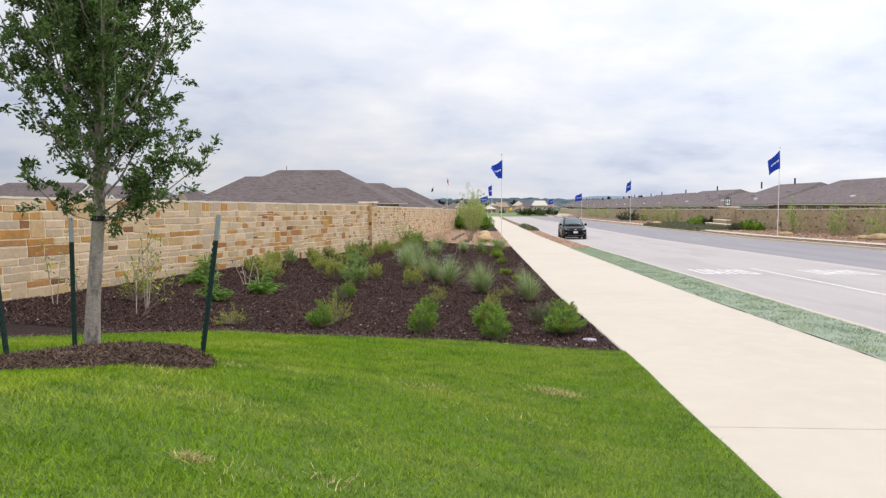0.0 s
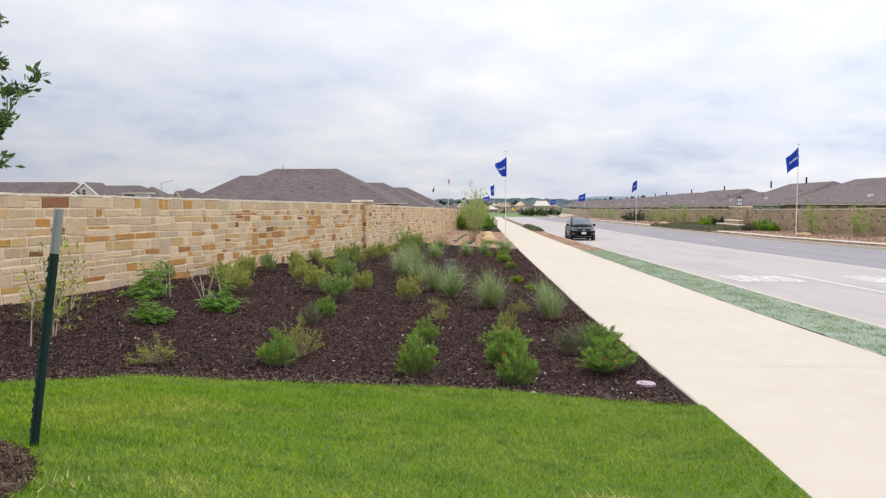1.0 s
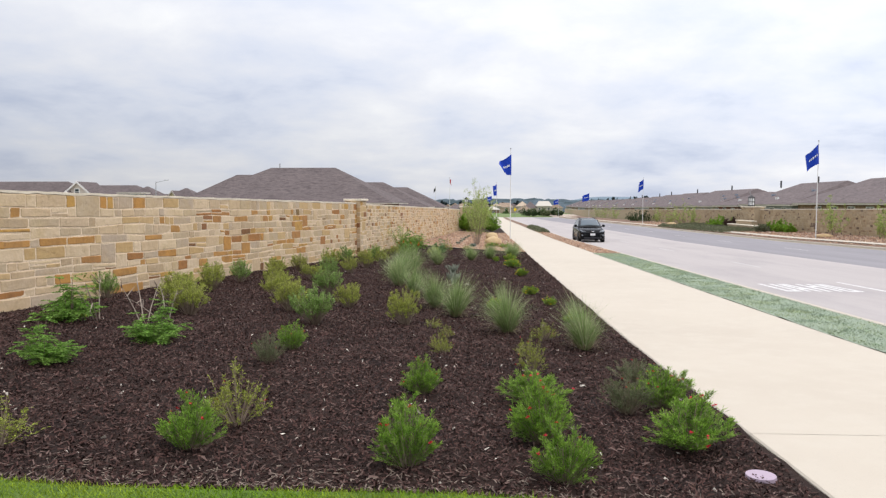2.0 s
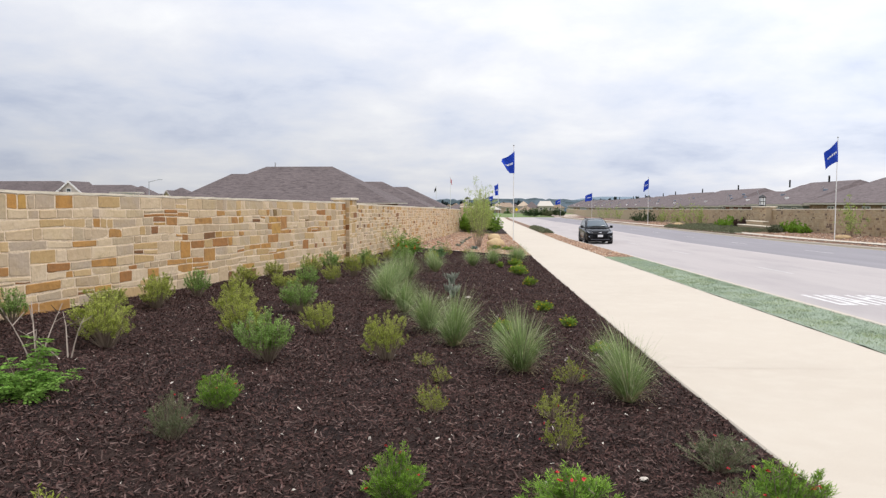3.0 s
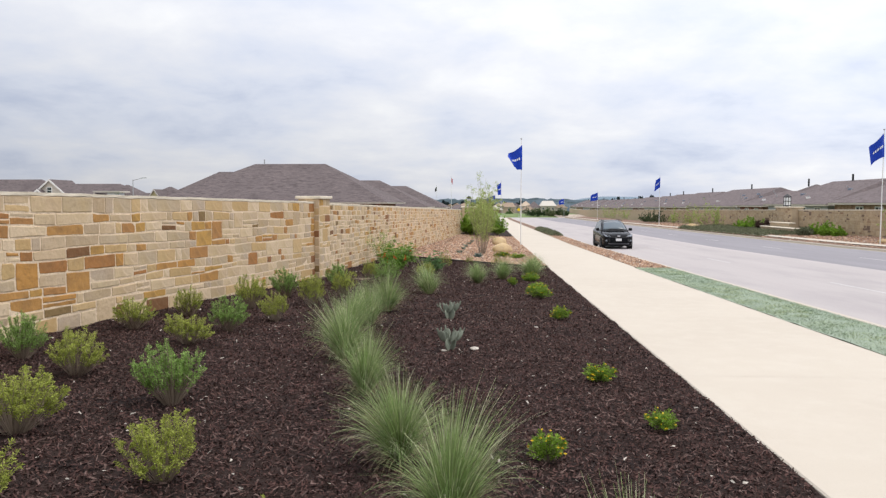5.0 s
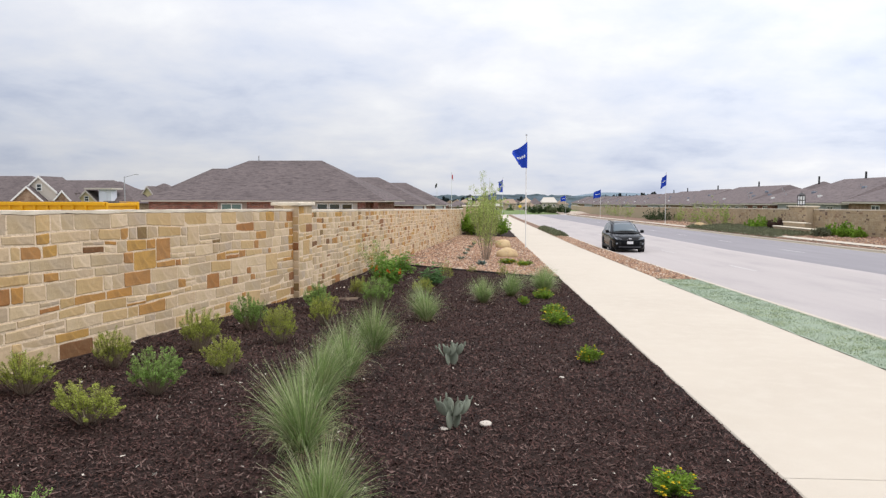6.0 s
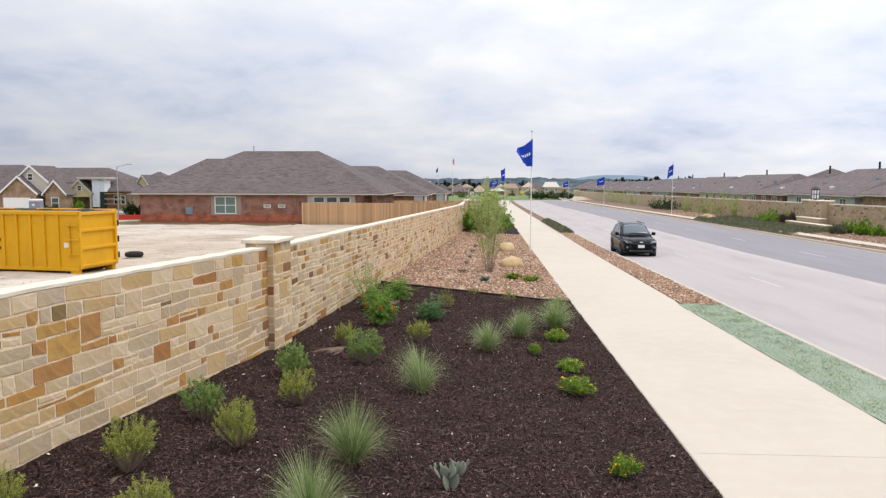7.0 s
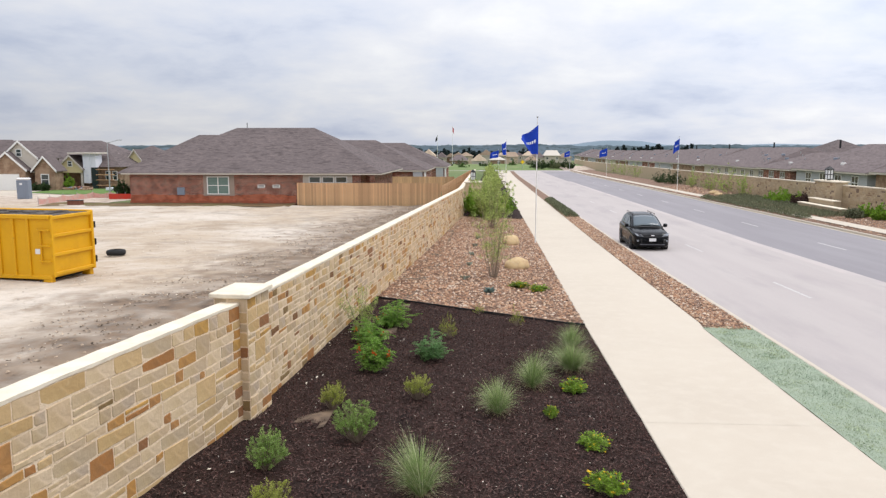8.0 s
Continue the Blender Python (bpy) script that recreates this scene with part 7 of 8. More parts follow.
t_post(-2.70, 5.85, 0.17, 0.03, 1.30)
t_post(-4.20, 6.36, -0.01, 0.02, 1.34)
t_post(-4.20, 5.32, -0.17, 0.05, 1.36)

# bare-stemmed saplings by the wall
for k, (x, y, h, leaves) in enumerate(((-6.7, 10.2, 1.1, 9), (-5.35, 10.4, 1.15, 9), (-6.3, 12.4, 0.7, 8), (-5.2, 9.75, 0.8, 8), (-5.08, 14.55, 0.62, 0), (-4.86, 14.75, 0.55, 0), (-5.62, 14.35, 0.6, 2))):
    rg = np.random.default_rng(90 + k)
    bare = leaves < 3
    s = thing("sapling", "dead-looking bare grey stems of a sapling" if bare else "spindly sapling with a few yellow-green leaves", "sapling", "saplings", at=pose(x, y, G(x, y)))
    lines = shoots(rg, 3, 0.5 if bare else 0.75, h, 0.45, low=0.8)
    for l in list(lines):
        for j in (4, 5) if bare else (3, 4, 5):
            d = rg.normal(size=3) * 0.6 + np.array([0, 0, 0.5])
            lines.append(l[j] + d / np.linalg.norm(d) * rg.uniform(0.1, 0.2 if bare else 0.34) * np.linspace(0, 1, 4)[:, None])
    part("stem_base", twigs_mesh("stem_base", lines, 0.010, 0.004, M_PALETWIG), None, s, "bare pale stems")
    if leaves:
        P, W = leafy(rg, lines, leaves, 0.72, 0.05, 0.9)
        part("foliage", leaves_mesh("foliage", P, W, 0.075, 0.024, M_SAGE, rg), None, s)


def willow(name, label, x, y, z, h, w, seed, stems, per, mat, group, leaf=(0.11, 0.022), low=0.55, start=0.25, category="tree"):
    """A many-stemmed airy small tree or tall shrub."""
    rg = np.random.default_rng(seed)
    t = thing(name, label, category, group, at=pose(x, y, z))
    lines = shoots(rg, stems, w / 2, h, 0.55, low=low)
    part("stem_base", twigs_mesh("stem_base", lines, 0.011, 0.004, M_TWIG), None, t)
    tw = []
    for l in lines:
        for k in range(2, 7):
            d = rg.normal(size=3) * 0.7 + np.array([0, 0, 0.8])
            d = d / np.linalg.norm(d) * rg.uniform(0.12, 0.30) * min(1.5, h / 2)
            tw.append(l[k] + d * np.linspace(0, 1, 4)[:, None])
    P, W = leafy(rg, lines + tw, per, start, 0.03, 0.7)
    part("crown", leaves_mesh("crown", P, W, leaf[0] * rg.uniform(0.6, 1.3, len(P)), leaf[1], mat, rg), None, t)
    return t


willow("desert_willow", "slender airy desert willow with narrow pale leaves", -0.78, 46.4, G(-0.78, 46.4), 3.05, 1.6, 101, 24, 26, M_WILLOW, "small trees", (0.11, 0.012), 0.86, 0.22)
willow("desert_willow", "taller bushy willow with yellow-green leaves", -0.65, 66.0, G(-0.65, 66), 3.5, 2.5, 102, 34, 26, M_WILLOW, "small trees", (0.14, 0.035), 0.7, 0.15)
willow("desert_willow", "bushy willow with yellow-green leaves beside the walk", -0.95, 71.0, G(-0.95, 71), 3.3, 2.6, 103, 34, 26, M_WILLOW, "small trees", (0.14, 0.035), 0.7, 0.15)
for k, (x, y, h, w) in enumerate(((-2.1, 74.4, 1.8, 2.0), (-1.6, 72.6, 1.4, 1.6), (-0.9, 75.5, 1.9, 2.2), (0.4, 76.4, 1.7, 1.8), (-2.2, 77.2, 1.5, 1.6))):
    willow("leafy_shrub", "rounded bright green leafy shrub", x, y, G(x, y), h, w, 110 + k, 38, 20, M_SHRUB, "bright shrubs", (0.11, 0.06), 0.5, 0.15, "shrub")
willow("feathery_bush", "sparse pale feathery bush against the wall", -4.05, 36.9, G(-4.05, 36.9), 1.15, 1.25, 120, 14, 16, M_WILLOW, "small trees", (0.075, 0.012), 0.7, 0.35, "shrub")
for k in range(10):
    y = 82 + 9 * k
    willow("tall_shrub", "bushy yellow-green shrub beside the walk", -0.55 + bend(y) + 0.4 * (k % 2), y, S(y), 2.2 + 0.4 * (k % 3), 1.8, 130 + k, 24, 10, M_WILLOW, "shrubs along the walk", (0.2, 0.06), 0.6, 0.15, "shrub")

# low juniper hedges
def hedge(x0, x1, y0, y1, h, seed, label, density=900):
    rg = np.random.default_rng(seed)
    b = thing("juniper_hedge", label, "hedge", "low hedges")
    n = int((x1 - x0) * (y1 - y0) * density)
    P = np.stack([rg.uniform(x0, x1, n), rg.uniform(y0, y1, n), np.zeros(n)], axis=1)
    edge = np.minimum(np.minimum(P[:, 0] - x0, x1 - P[:, 0]) / 0.45, np.minimum(P[:, 1] - y0, y1 - P[:, 1]) / 0.8).clip(0, 1)
    lump = np.array([0.75 + 0.35 * noise.noise((p[0] * 1.6, p[1] * 1.1, seed)) for p in P])
    P[:, 2] = [S(y) if x < 20 else far_verge(x, y) for x, y in P[:, :2]]
    P[:, 2] += h * np.sqrt(edge) * lump * rg.uniform(0.35, 1.0, n)
    W = rg.normal(size=(n, 3)) * 0.7 + [0, 0, 0.7]
    part("foliage", leaves_mesh("foliage", P, W, 0.16 * rg.uniform(0.6, 1.3, n), 0.05, M_JUNIPER, rg), None, b)
    bm = bmesh.new()
    for k in range(int((y1 - y0) / 1.5)):
        yy = y0 + 0.8 + 1.5 * k
        tube(bm, ((x0 + x1) / 2, yy, S(yy) - 0.05), ((x0 + x1) / 2 + 0.2, yy + 0.2, S(yy) + h * 0.5), 0.03, 0.015, 5)
    part("stem_base", bm, M_TWIG, b)
    return b


hedge(4.98, 5.93, 75.0, 95.5, 0.45, 7, "low spreading juniper hedge on the gravel verge", 420)
hedge(21.85, 22.65, 74.0, 99.5, 0.46, 8, "long low dark juniper hedge along the far kerb", 320)
hedge(23.6, 26.8, 74.5, 100.0, 0.38, 9, "dark ground cover below the far stone planters", 220)

# shrubs and young trees across the road
for k, (x, y, h, w, mat) in enumerate(((26.4, 88.0, 1.5, 2.6, M_SHRUB), (26.5, 90.5, 1.4, 2.4, M_SHRUB), (26.2, 85.2, 1.3, 1.6, M_REDSHRUB), (26.0, 83.6, 1.2, 1.2, M_REDSHRUB), (26.3, 74.0, 1.0, 1.2, M_SHRUB), (26.3, 71.6, 1.2, 1.4, M_SHRUB), (26.3, 70.0, 0.9, 1.1, M_SHRUB), (25.2, 73.4, 0.8, 1.4, M_JUNIPER), (26.6, 131.0, 2.0, 4.5, M_DARKSHRUB), (26.8, 137.0, 1.8, 4.0, M_DARKSHRUB))):
    willow("verge_shrub", ("bright green shrub in front of the far wall", "purple-leaved shrub by the stone planters", "dark green shrub in front of the far wall")[0 if mat is M_SHRUB else 1 if mat is M_REDSHRUB else 2], x, y, S(y), h, w, 160 + k, 34, 14, mat, "shrubs across the road", (0.14, 0.07), 0.5, 0.12, "shrub")
for k, (x, y, h, w) in enumerate(((26.0, 61.3, 2.7, 2.2), (26.2, 55.2, 2.5, 2.4), (26.3, 49.0, 3.0, 3.0), (26.0, 41.0, 2.8, 2.6), (26.2, 98.5, 2.6, 2.0), (26.3, 104.5, 2.9, 2.4), (26.4, 111.5, 2.5, 2.2), (26.6, 120.0, 2.4, 2.0), (27.2, 160, 3.0, 4.0), (28.0, 176, 3.2, 4.5), (28.6, 190, 3.2, 4.5))):
    willow("young_tree", "thin young tree with sparse light green leaves", x, y, S(y), h, w, 190 + k, 16, 14, M_WILLOW, "young trees across the road", (0.15, 0.04), 0.7, 0.3)
for k in range(52):
    rg = random.Random(300 + k)
    x, y = -70 + 4.6 * k + rg.uniform(-4, 4), 264 + rg.uniform(-12, 22)
    willow("distant_tree", "small dark tree before the distant houses", x, y, -3.3, rg.uniform(2.0, 3.8), rg.uniform(3, 5), 300 + k, 12, 7, (M_DARKSHRUB, M_JUNIPER, M_OAK)[k % 3], "distant trees", (0.5, 0.3), 0.5, 0.1)
for k in range(18):
    rg = random.Random(400 + k)
    x, y = 14.6 + 0.62 * k + rg.uniform(-0.6, 0.6), rg.uniform(239, 262)
    willow("distant_shrub", "dark rounded shrub at the end of the road", x, y, -2.3, rg.uniform(1.1, 2.3), rg.uniform(1.8, 3.2), 400 + k, 14, 8, (M_DARKSHRUB, M_OLIVE)[k % 2], "distant shrubs", (0.36, 0.2), 0.5, 0.1, "shrub")
for k in range(34):
    rg = random.Random(440 + k)
    x, y = (-66 + 4.4 * k if k < 20 else 72 + 3.0 * (k - 20)) + rg.uniform(-2, 2), rg.uniform(385, 430)
    willow("far_tree", "dark broad tree behind the distant houses", x, y, -3.6, rg.uniform(4.2, 6.2) if k < 20 else rg.uniform(5.2, 8.4), rg.uniform(8, 12), 440 + k, 26, 26, M_FARTREE, "far trees", (1.1, 0.8), 0.35, 0.04)
# planting in front of the unfinished houses
for k, (x, y, h, w, mat) in enumerate(((-57.8, 108.6, 0.9, 1.6, M_DARKSHRUB), (-56.2, 108.4, 0.9, 1.5, M_DARKSHRUB), (-55.2, 112.0, 1.8, 1.4, M_SHRUB), (-39.6, 95.2, 1.7, 1.7, M_DARKSHRUB), (-38.9, 96.0, 1.3, 1.3, M_DARKSHRUB))):
    willow("garden_shrub", "dark green garden shrub by the houses", x, y, S(y), h, w, 340 + k, 22, 16, mat, "garden shrubs", (0.22, 0.1), 0.5, 0.12, "shrub")
for k in range(14):
    rg = random.Random(360 + k)
    x, y = rg.uniform(-55, -45), rg.uniform(108, 113)
    pl = thing("debris_pile", ("stack of building offcuts and rubble", "heap of pale sacks and boards")[k % 2], "building material", "building debris", at=pose(x, y, S(y)))
    bm = bmesh.new()
    for _ in range(7):
        a, b, c = rg.uniform(0.2, 0.9), rg.uniform(0.2, 0.7), rg.uniform(0.1, 0.35)
        ox, oy, oz = rg.uniform(-0.7, 0.7), rg.uniform(-0.5, 0.5), rg.uniform(0, 0.25)
        box(bm, ox - a / 2, oy - b / 2, oz, ox + a / 2, oy + b / 2, oz + c, bevel=0.04)
    part("rubble", bm, (M_HOUSEWRAP, M_BRICK, M_PLASTICGREY, M_TANBRICK)[k % 4], pl)

# irrigation lid, pale stones
lid = thing("irrigation_lid", "round pale purple plastic irrigation valve lid", "valve lid", at=pose(1.46, 9.72, G(1.46, 9.72) + 0.012))
part("cover", tube(bmesh.new(), (0, 0, -0.05), (0, 0, 0.002), 0.105, 0.098, 24), material("pale purple plastic", (0.40, 0.31, 0.37), 0.6), lid)
for k, (x, y, s) in enumerate(((-0.80, 22.3, 0.06), (0.18, 24.6, 0.03), (-1.2, 22.05, 0.04), (1.4, 26.4, 0.025), (0.6, 12.2, 0.03), (0.25, 9.1, 0.03))):
    boulder(x, y, s * 1.3, s, s * 0.38, 20 + k, "small pale stone lying on the mulch").data.materials[0] = M_PALECHIP
for ob in STORE:
    for o in (*ob.children_recursive, ob):
        bpy.data.objects.remove(o)

# ---- fine ground cover ----
def scatter(count, x0, x1, y0, y1, keep, seed):
    rg = np.random.default_rng(seed)
    P = np.stack([rg.uniform(x0, x1, count), rg.uniform(y0, y1, count)], axis=1)
    return P[keep(P[:, 0], P[:, 1])], rg


S_np = lambda y: np.where(y < 60, 0.13 - 0.0165 * y, -0.86 - 0.009 * (y - 60))
G_np = lambda x, y: S_np(y) + 0.05 * np.clip(1 - x, 0, 7.5)
front_np = lambda x: 8.78 + 0.28 * np.exp(-((x + 0.3) / 1.6) ** 2) - 0.60 * np.maximum(0, -x - 3.45)
wall_np = lambda y: np.where(y < 31.2, W1A.x + (W1B.x - W1A.x) * (y - W1A.y) / (W1B.y - W1A.y), W2A.x + (W2B.x - W2A.x) * (y - W2A.y) / (W2B.y - W2A.y))


def blades(name, P, z, rg, tall, wide, mat, lean=0.5):
    """Grass: one narrow triangle for each blade."""
    n = len(P)
    a = rg.uniform(0, 2 * math.pi, n)
    h = tall * rg.uniform(0.55, 1.25, n)
    side = np.stack([np.cos(a), np.sin(a), np.zeros(n)], axis=1) * (wide / 2 * rg.uniform(0.7, 1.3, n))[:, None]
    foot = np.concatenate([P, z[:, None]], axis=1)
    tip = foot + np.concatenate([rg.normal(scale=lean, size=(n, 2)) * h[:, None], h[:, None]], axis=1)
    V = np.stack([foot - side, foot + side, tip], axis=1).reshape(-1, 3)
    return mesh_np(name, V, np.arange(3 * n).reshape(-1, 3), mat)


mound_np = lambda x, y: ((x + 3.30) / 1.0) ** 2 + ((y - 5.10) / 0.80) ** 2
berm_np = lambda x, y: 0.03 * np.clip(front_np(x) - 0.3 - y, 0, 5.5) * (np.clip(1.2 - x, 0, 3.9) - 0.8 * np.clip(-2.7 - x, 0, 1.1))
P, rg = scatter(470000, -9.0, 1.78, 2.6, 9.3, lambda x, y: (y < front_np(x) + 0.02) & (x > wall_np(y)) & (mound_np(x, y) > 0.93) & ((y - 2.6) > -0.9 * x - 6.5), 41)
near, rg = scatter(150000, -4.6, 1.78, 0.2, 2.6, lambda x, y: (y - 0.2) > 0.8 * np.maximum(0, -x - 2.6) + 1.5 * np.random.default_rng(3).random(len(x)), 40)
P = np.concatenate([P, near])
z = np.array([lawn_z(x, y) for x, y in P]) - 0.004
turf = tagged(new("grass_blades", blades("grass_blades", P, z, rg, 0.032, 0.0054, M_BLADE, 0.65)), "short dense green turf blades", "grass", kind="stuff")
dry = []
rg = np.random.default_rng(77)
for x, y, r, n in ((0.63, 6.24, 0.12, 700), (-1.52, 2.7, 0.05, 420), (-0.63, 5.65, 0.16, 220), (-1.24, 2.71, 0.13, 110), (-0.85, 2.82, 0.10, 90), (0.1, 5.0, 0.25, 160), (-1.93, 3.81, 0.2, 160), (-2.5, 4.55, 0.12, 70), (-2.25, 5.3, 0.12, 60)):
    dry.append(np.array([x, y]) + rg.normal(scale=r, size=(n, 2)) * [1, 0.6])
P = np.concatenate(dry)
tagged(new("dry_blades", blades("dry_blades", P, G_np(P[:, 0], P[:, 1]) + berm_np(P[:, 0], P[:, 1]) + 0.016, rg, 0.034, 0.007, M_STRAW, 0.8)), "straw-coloured dry patches in the lawn", "grass", kind="stuff")
spoil_np = lambda x, y: np.array([spoil(a, b) for a, b in zip(x, y)])
drift_np = np.vectorize(drift)
P, rg = scatter(64000, 4.7, 5.98, 8.0, 39.1, lambda x, y: x > 4.83 + drift_np(y), 42)
tagged(new("seeded_turf", blades("seeded_turf", P, S_np(P[:, 1]) - 0.002, rg, 0.034, 0.014, M_STRIPBLADE, 0.9)), "sparse blue-green seeded turf on the verge", "grass", kind="stuff")


def chips(name, P, z, rg, length, width, mat, tilt=0.45):
    """Flat slivers lying at random slants."""
    n = len(P)
    a, b, c = rg.uniform(0, 2 * math.pi, n), rg.normal(scale=tilt, size=n), rg.normal(scale=tilt, size=n)
    L, W = length * rg.uniform(0.4, 1.5, n), width * rg.uniform(0.5, 1.4, n)
    u = np.stack([np.cos(a) * np.cos(b), np.sin(a) * np.cos(b), np.sin(b)], axis=1) * L[:, None] / 2
    w = np.stack([-np.sin(a) * np.cos(c), np.cos(a) * np.cos(c), np.sin(c)], axis=1) * W[:, None] / 2
    o = np.concatenate([P, (z + rg.uniform(0, 0.018, n))[:, None]], axis=1)
    bend = np.array([0, 0, 0.004])
    V = np.stack([o - u - w, o + u - w * 0.6 + bend, o + u * 0.9 + w, o - u * 0.8 + w + bend], axis=1).reshape(-1, 3)
    k = np.arange(n)[:, None] * 4
    F = np.concatenate([k + [0, 1, 3], k + [1, 2, 3]], axis=1).reshape(-1, 3)
    return mesh_np(name, V, F, mat)


keep = lambda x, y: (x > wall_np(y) + 0.04) & (y > front_np(x) + 0.02) & (y < 39.73 - 0.374 * x) & (x < 1.70 + drift_np(y))
P, rg = scatter(250000, -8, 1.69, 8.4, 24, keep, 43)
zz = np.array([mulch_z(x, y) for x, y in P])
tagged(new("bark_chips", chips("bark_chips", P, zz, rg, 0.036, 0.011, M_CHIP)), "loose dark bark chips covering the bed", "mulch", kind="stuff")
P, rg = scatter(115000, -6, 1.69, 24, 41.4, keep, 44)
zz = np.array([mulch_z(x, y) for x, y in P])
tagged(new("bark_chips", chips("bark_chips", P, zz, rg, 0.046, 0.014, M_CHIP)), "loose dark bark chips covering the bed", "mulch", kind="stuff")
P, rg = scatter(70000, -8, 1.69, 8.5, 40.5, keep, 52)
zz = np.array([mulch_z(x, y) for x, y in P]) + 0.004
tagged(new("bark_chips", chips("bark_chips", P, zz, rg, 0.052, 0.0105, M_LIGHTCHIP, 0.35)), "paler weathered bark slivers on the bed", "mulch", kind="stuff")
# dry litter gathers where the bed meets the lawn
P, rg = scatter(16000, -6, 1.69, 7.0, 9.9, lambda x, y: keep(x, y) & ((y - front_np(x)) < 0.12 + 0.5 * np.random.default_rng(4).random(len(x)) ** 2.5), 54)
zz = np.array([mulch_z(x, y) for x, y in P]) + 0.006
tagged(new("dry_litter", chips("dry_litter", P, zz, rg, 0.05, 0.007, M_LITTER, 0.3)), "grey-brown dry litter along the lawn edge", "litter", kind="stuff")
P, rg = scatter(1700, -8, 1.69, 8.6, 40, keep, 45)
zz = np.array([mulch_z(x, y) for x, y in P]) + 0.006
tagged(new("pale_chips", chips("pale_chips", P, zz, rg, 0.032, 0.016, M_PALECHIP)), "scattered bleached chips and leaf litter", "litter", kind="stuff")
P, rg = scatter(5200, -6.5, -3.6, 21, 37, lambda x, y: (x > wall_np(y) + 0.05) & (x < wall_np(y) + 0.05 + 0.9 * np.random.default_rng(6).random(len(x)) ** 4), 55)
P = P[::6]
zz = np.array([mulch_z(x, y) for x, y in P]) + 0.01
tagged(new("mortar_crumbs", chips("mortar_crumbs", P, zz, rg, 0.045, 0.028, M_CRUMB, 0.3)), "pale mortar crumbs fallen along the foot of the wall", "rubble", kind="stuff")
P, rg = scatter(28000, -5.2, -2.2, 4.1, 6.2, lambda x, y: mound_np(x, y) < 1.0, 46)
zz = np.array([lawn_z(x, y) - 0.03 + 0.135 * mound(x, y) ** 0.6 for x, y in P])
tagged(new("shredded_mulch", chips("shredded_mulch", P, zz, rg, 0.070, 0.0065, M_TREEMULCH, 0.55)), "loose shredded mulch strands", "mulch", kind="stuff")


def stones(name, P, z, rg, size, mat):
    """Small angular stones: squashed, uneven octahedra."""
    n = len(P)
    base = np.array([(1, 0, 0), (0, 1, 0), (-1, 0, 0), (0, -1, 0), (0, 0, 1), (0, 0, -1), (0.7, 0.7, 0.5), (-0.7, -0.7, 0.5)])[:6]
    s = size * rg.uniform(0.5, 1.4, n)
    a = rg.uniform(0, 2 * math.pi, n)
    V = base[None] * rg.uniform(0.65, 1.25, (n, 6, 1)) * np.array([1, 0.75, 0.55])
    V = V + rg.normal(scale=0.12, size=V.shape)
    x = V[..., 0] * np.cos(a)[:, None] - V[..., 1] * np.sin(a)[:, None]
    y = V[..., 0] * np.sin(a)[:, None] + V[..., 1] * np.cos(a)[:, None]
    V = np.stack([x, y, V[..., 2]], axis=2) * s[:, None, None] / 2
    V += np.concatenate([P, (z + s * 0.12)[:, None]], axis=1)[:, None]
    k = np.arange(n)[:, None] * 6
    F = np.concatenate([k + f for f in ([0, 1, 4], [1, 2, 4], [2, 3, 4], [3, 0, 4])], axis=1).reshape(-1, 3)
    return mesh_np(name, V.reshape(-1, 3), F, mat)


P, rg = scatter(36000, -4.9, 1.69, 39.0, 73.1, lambda x, y: (x > wall_np(y) + 0.03) & (y > 39.76 - 0.374 * x) & (x < 1.70 + drift_np(y)), 47)
tagged(new("gravel_stones", stones("gravel_stones", P, G_np(P[:, 0], P[:, 1]), rg, 0.105, M_PEBBLE)), "loose reddish brown river stones", "gravel", kind="stuff")
P, rg = scatter(13000, 4.8, 5.97, 38.9, 80, lambda x, y: x > 4.93 + drift_np(y), 48)
tagged(new("gravel_stones", stones("gravel_stones", P, S_np(P[:, 1]) - 0.01, rg, 0.10, M_PEBBLE)), "loose reddish brown river stones on the verge", "gravel", kind="stuff")
P, rg = scatter(16000, 21.85, 27.5, 40, 125, lambda x, y: (x > 21.85) & ((x < 22.15) | (x > 23.5)), 49)
tagged(new("gravel_stones", stones("gravel_stones", P, S_np(P[:, 1]) + 0.10 * np.minimum(1, (P[:, 0] - 21.8) / 0.35) + 0.05 * np.maximum(0, P[:, 0] - 23.8), rg, 0.13, M_PEBBLE)), "gravel in front of the far wall", "gravel", kind="stuff")
P, rg = scatter(9000, -50, -3, 30, 84, lambda x, y: x < wall_np(y) - 0.5, 50)
tagged(new("dirt_clods", stones("dirt_clods", P, S_np(P[:, 1]) + 0.10, rg, 0.075, M_CLOD)), "scattered clods and stones on the bare lot", "clods", kind="stuff")
P, rg = scatter(420, -9, -2.6, 52, 84, lambda x, y: (x < wall_np(y) - 0.4) & (x > wall_np(y) - 1.2 - (y - 50) * 0.09), 51)
weeds = np.repeat(P, 9, axis=0) + rg.normal(scale=0.12, size=(len(P) * 9, 2))
tagged(new("weeds", blades("weeds", weeds, S_np(weeds[:, 1]) + 0.08, rg, 0.16, 0.05, M_MUHLY, 0.7)), "thin weeds sprouting on the bare lot", "weeds", kind="stuff")

P, rg = scatter(12000, -14, -3.2, 27, 84, lambda x, y: spoil_np(x, y) > 0.05, 53)
tagged(new("dirt_clods", stones("dirt_clods", P, S_np(P[:, 1]) + 0.15, rg, 0.085, M_EARTHCLOD)), "brown clods and rubble strewn along the wall", "clods", kind="stuff")

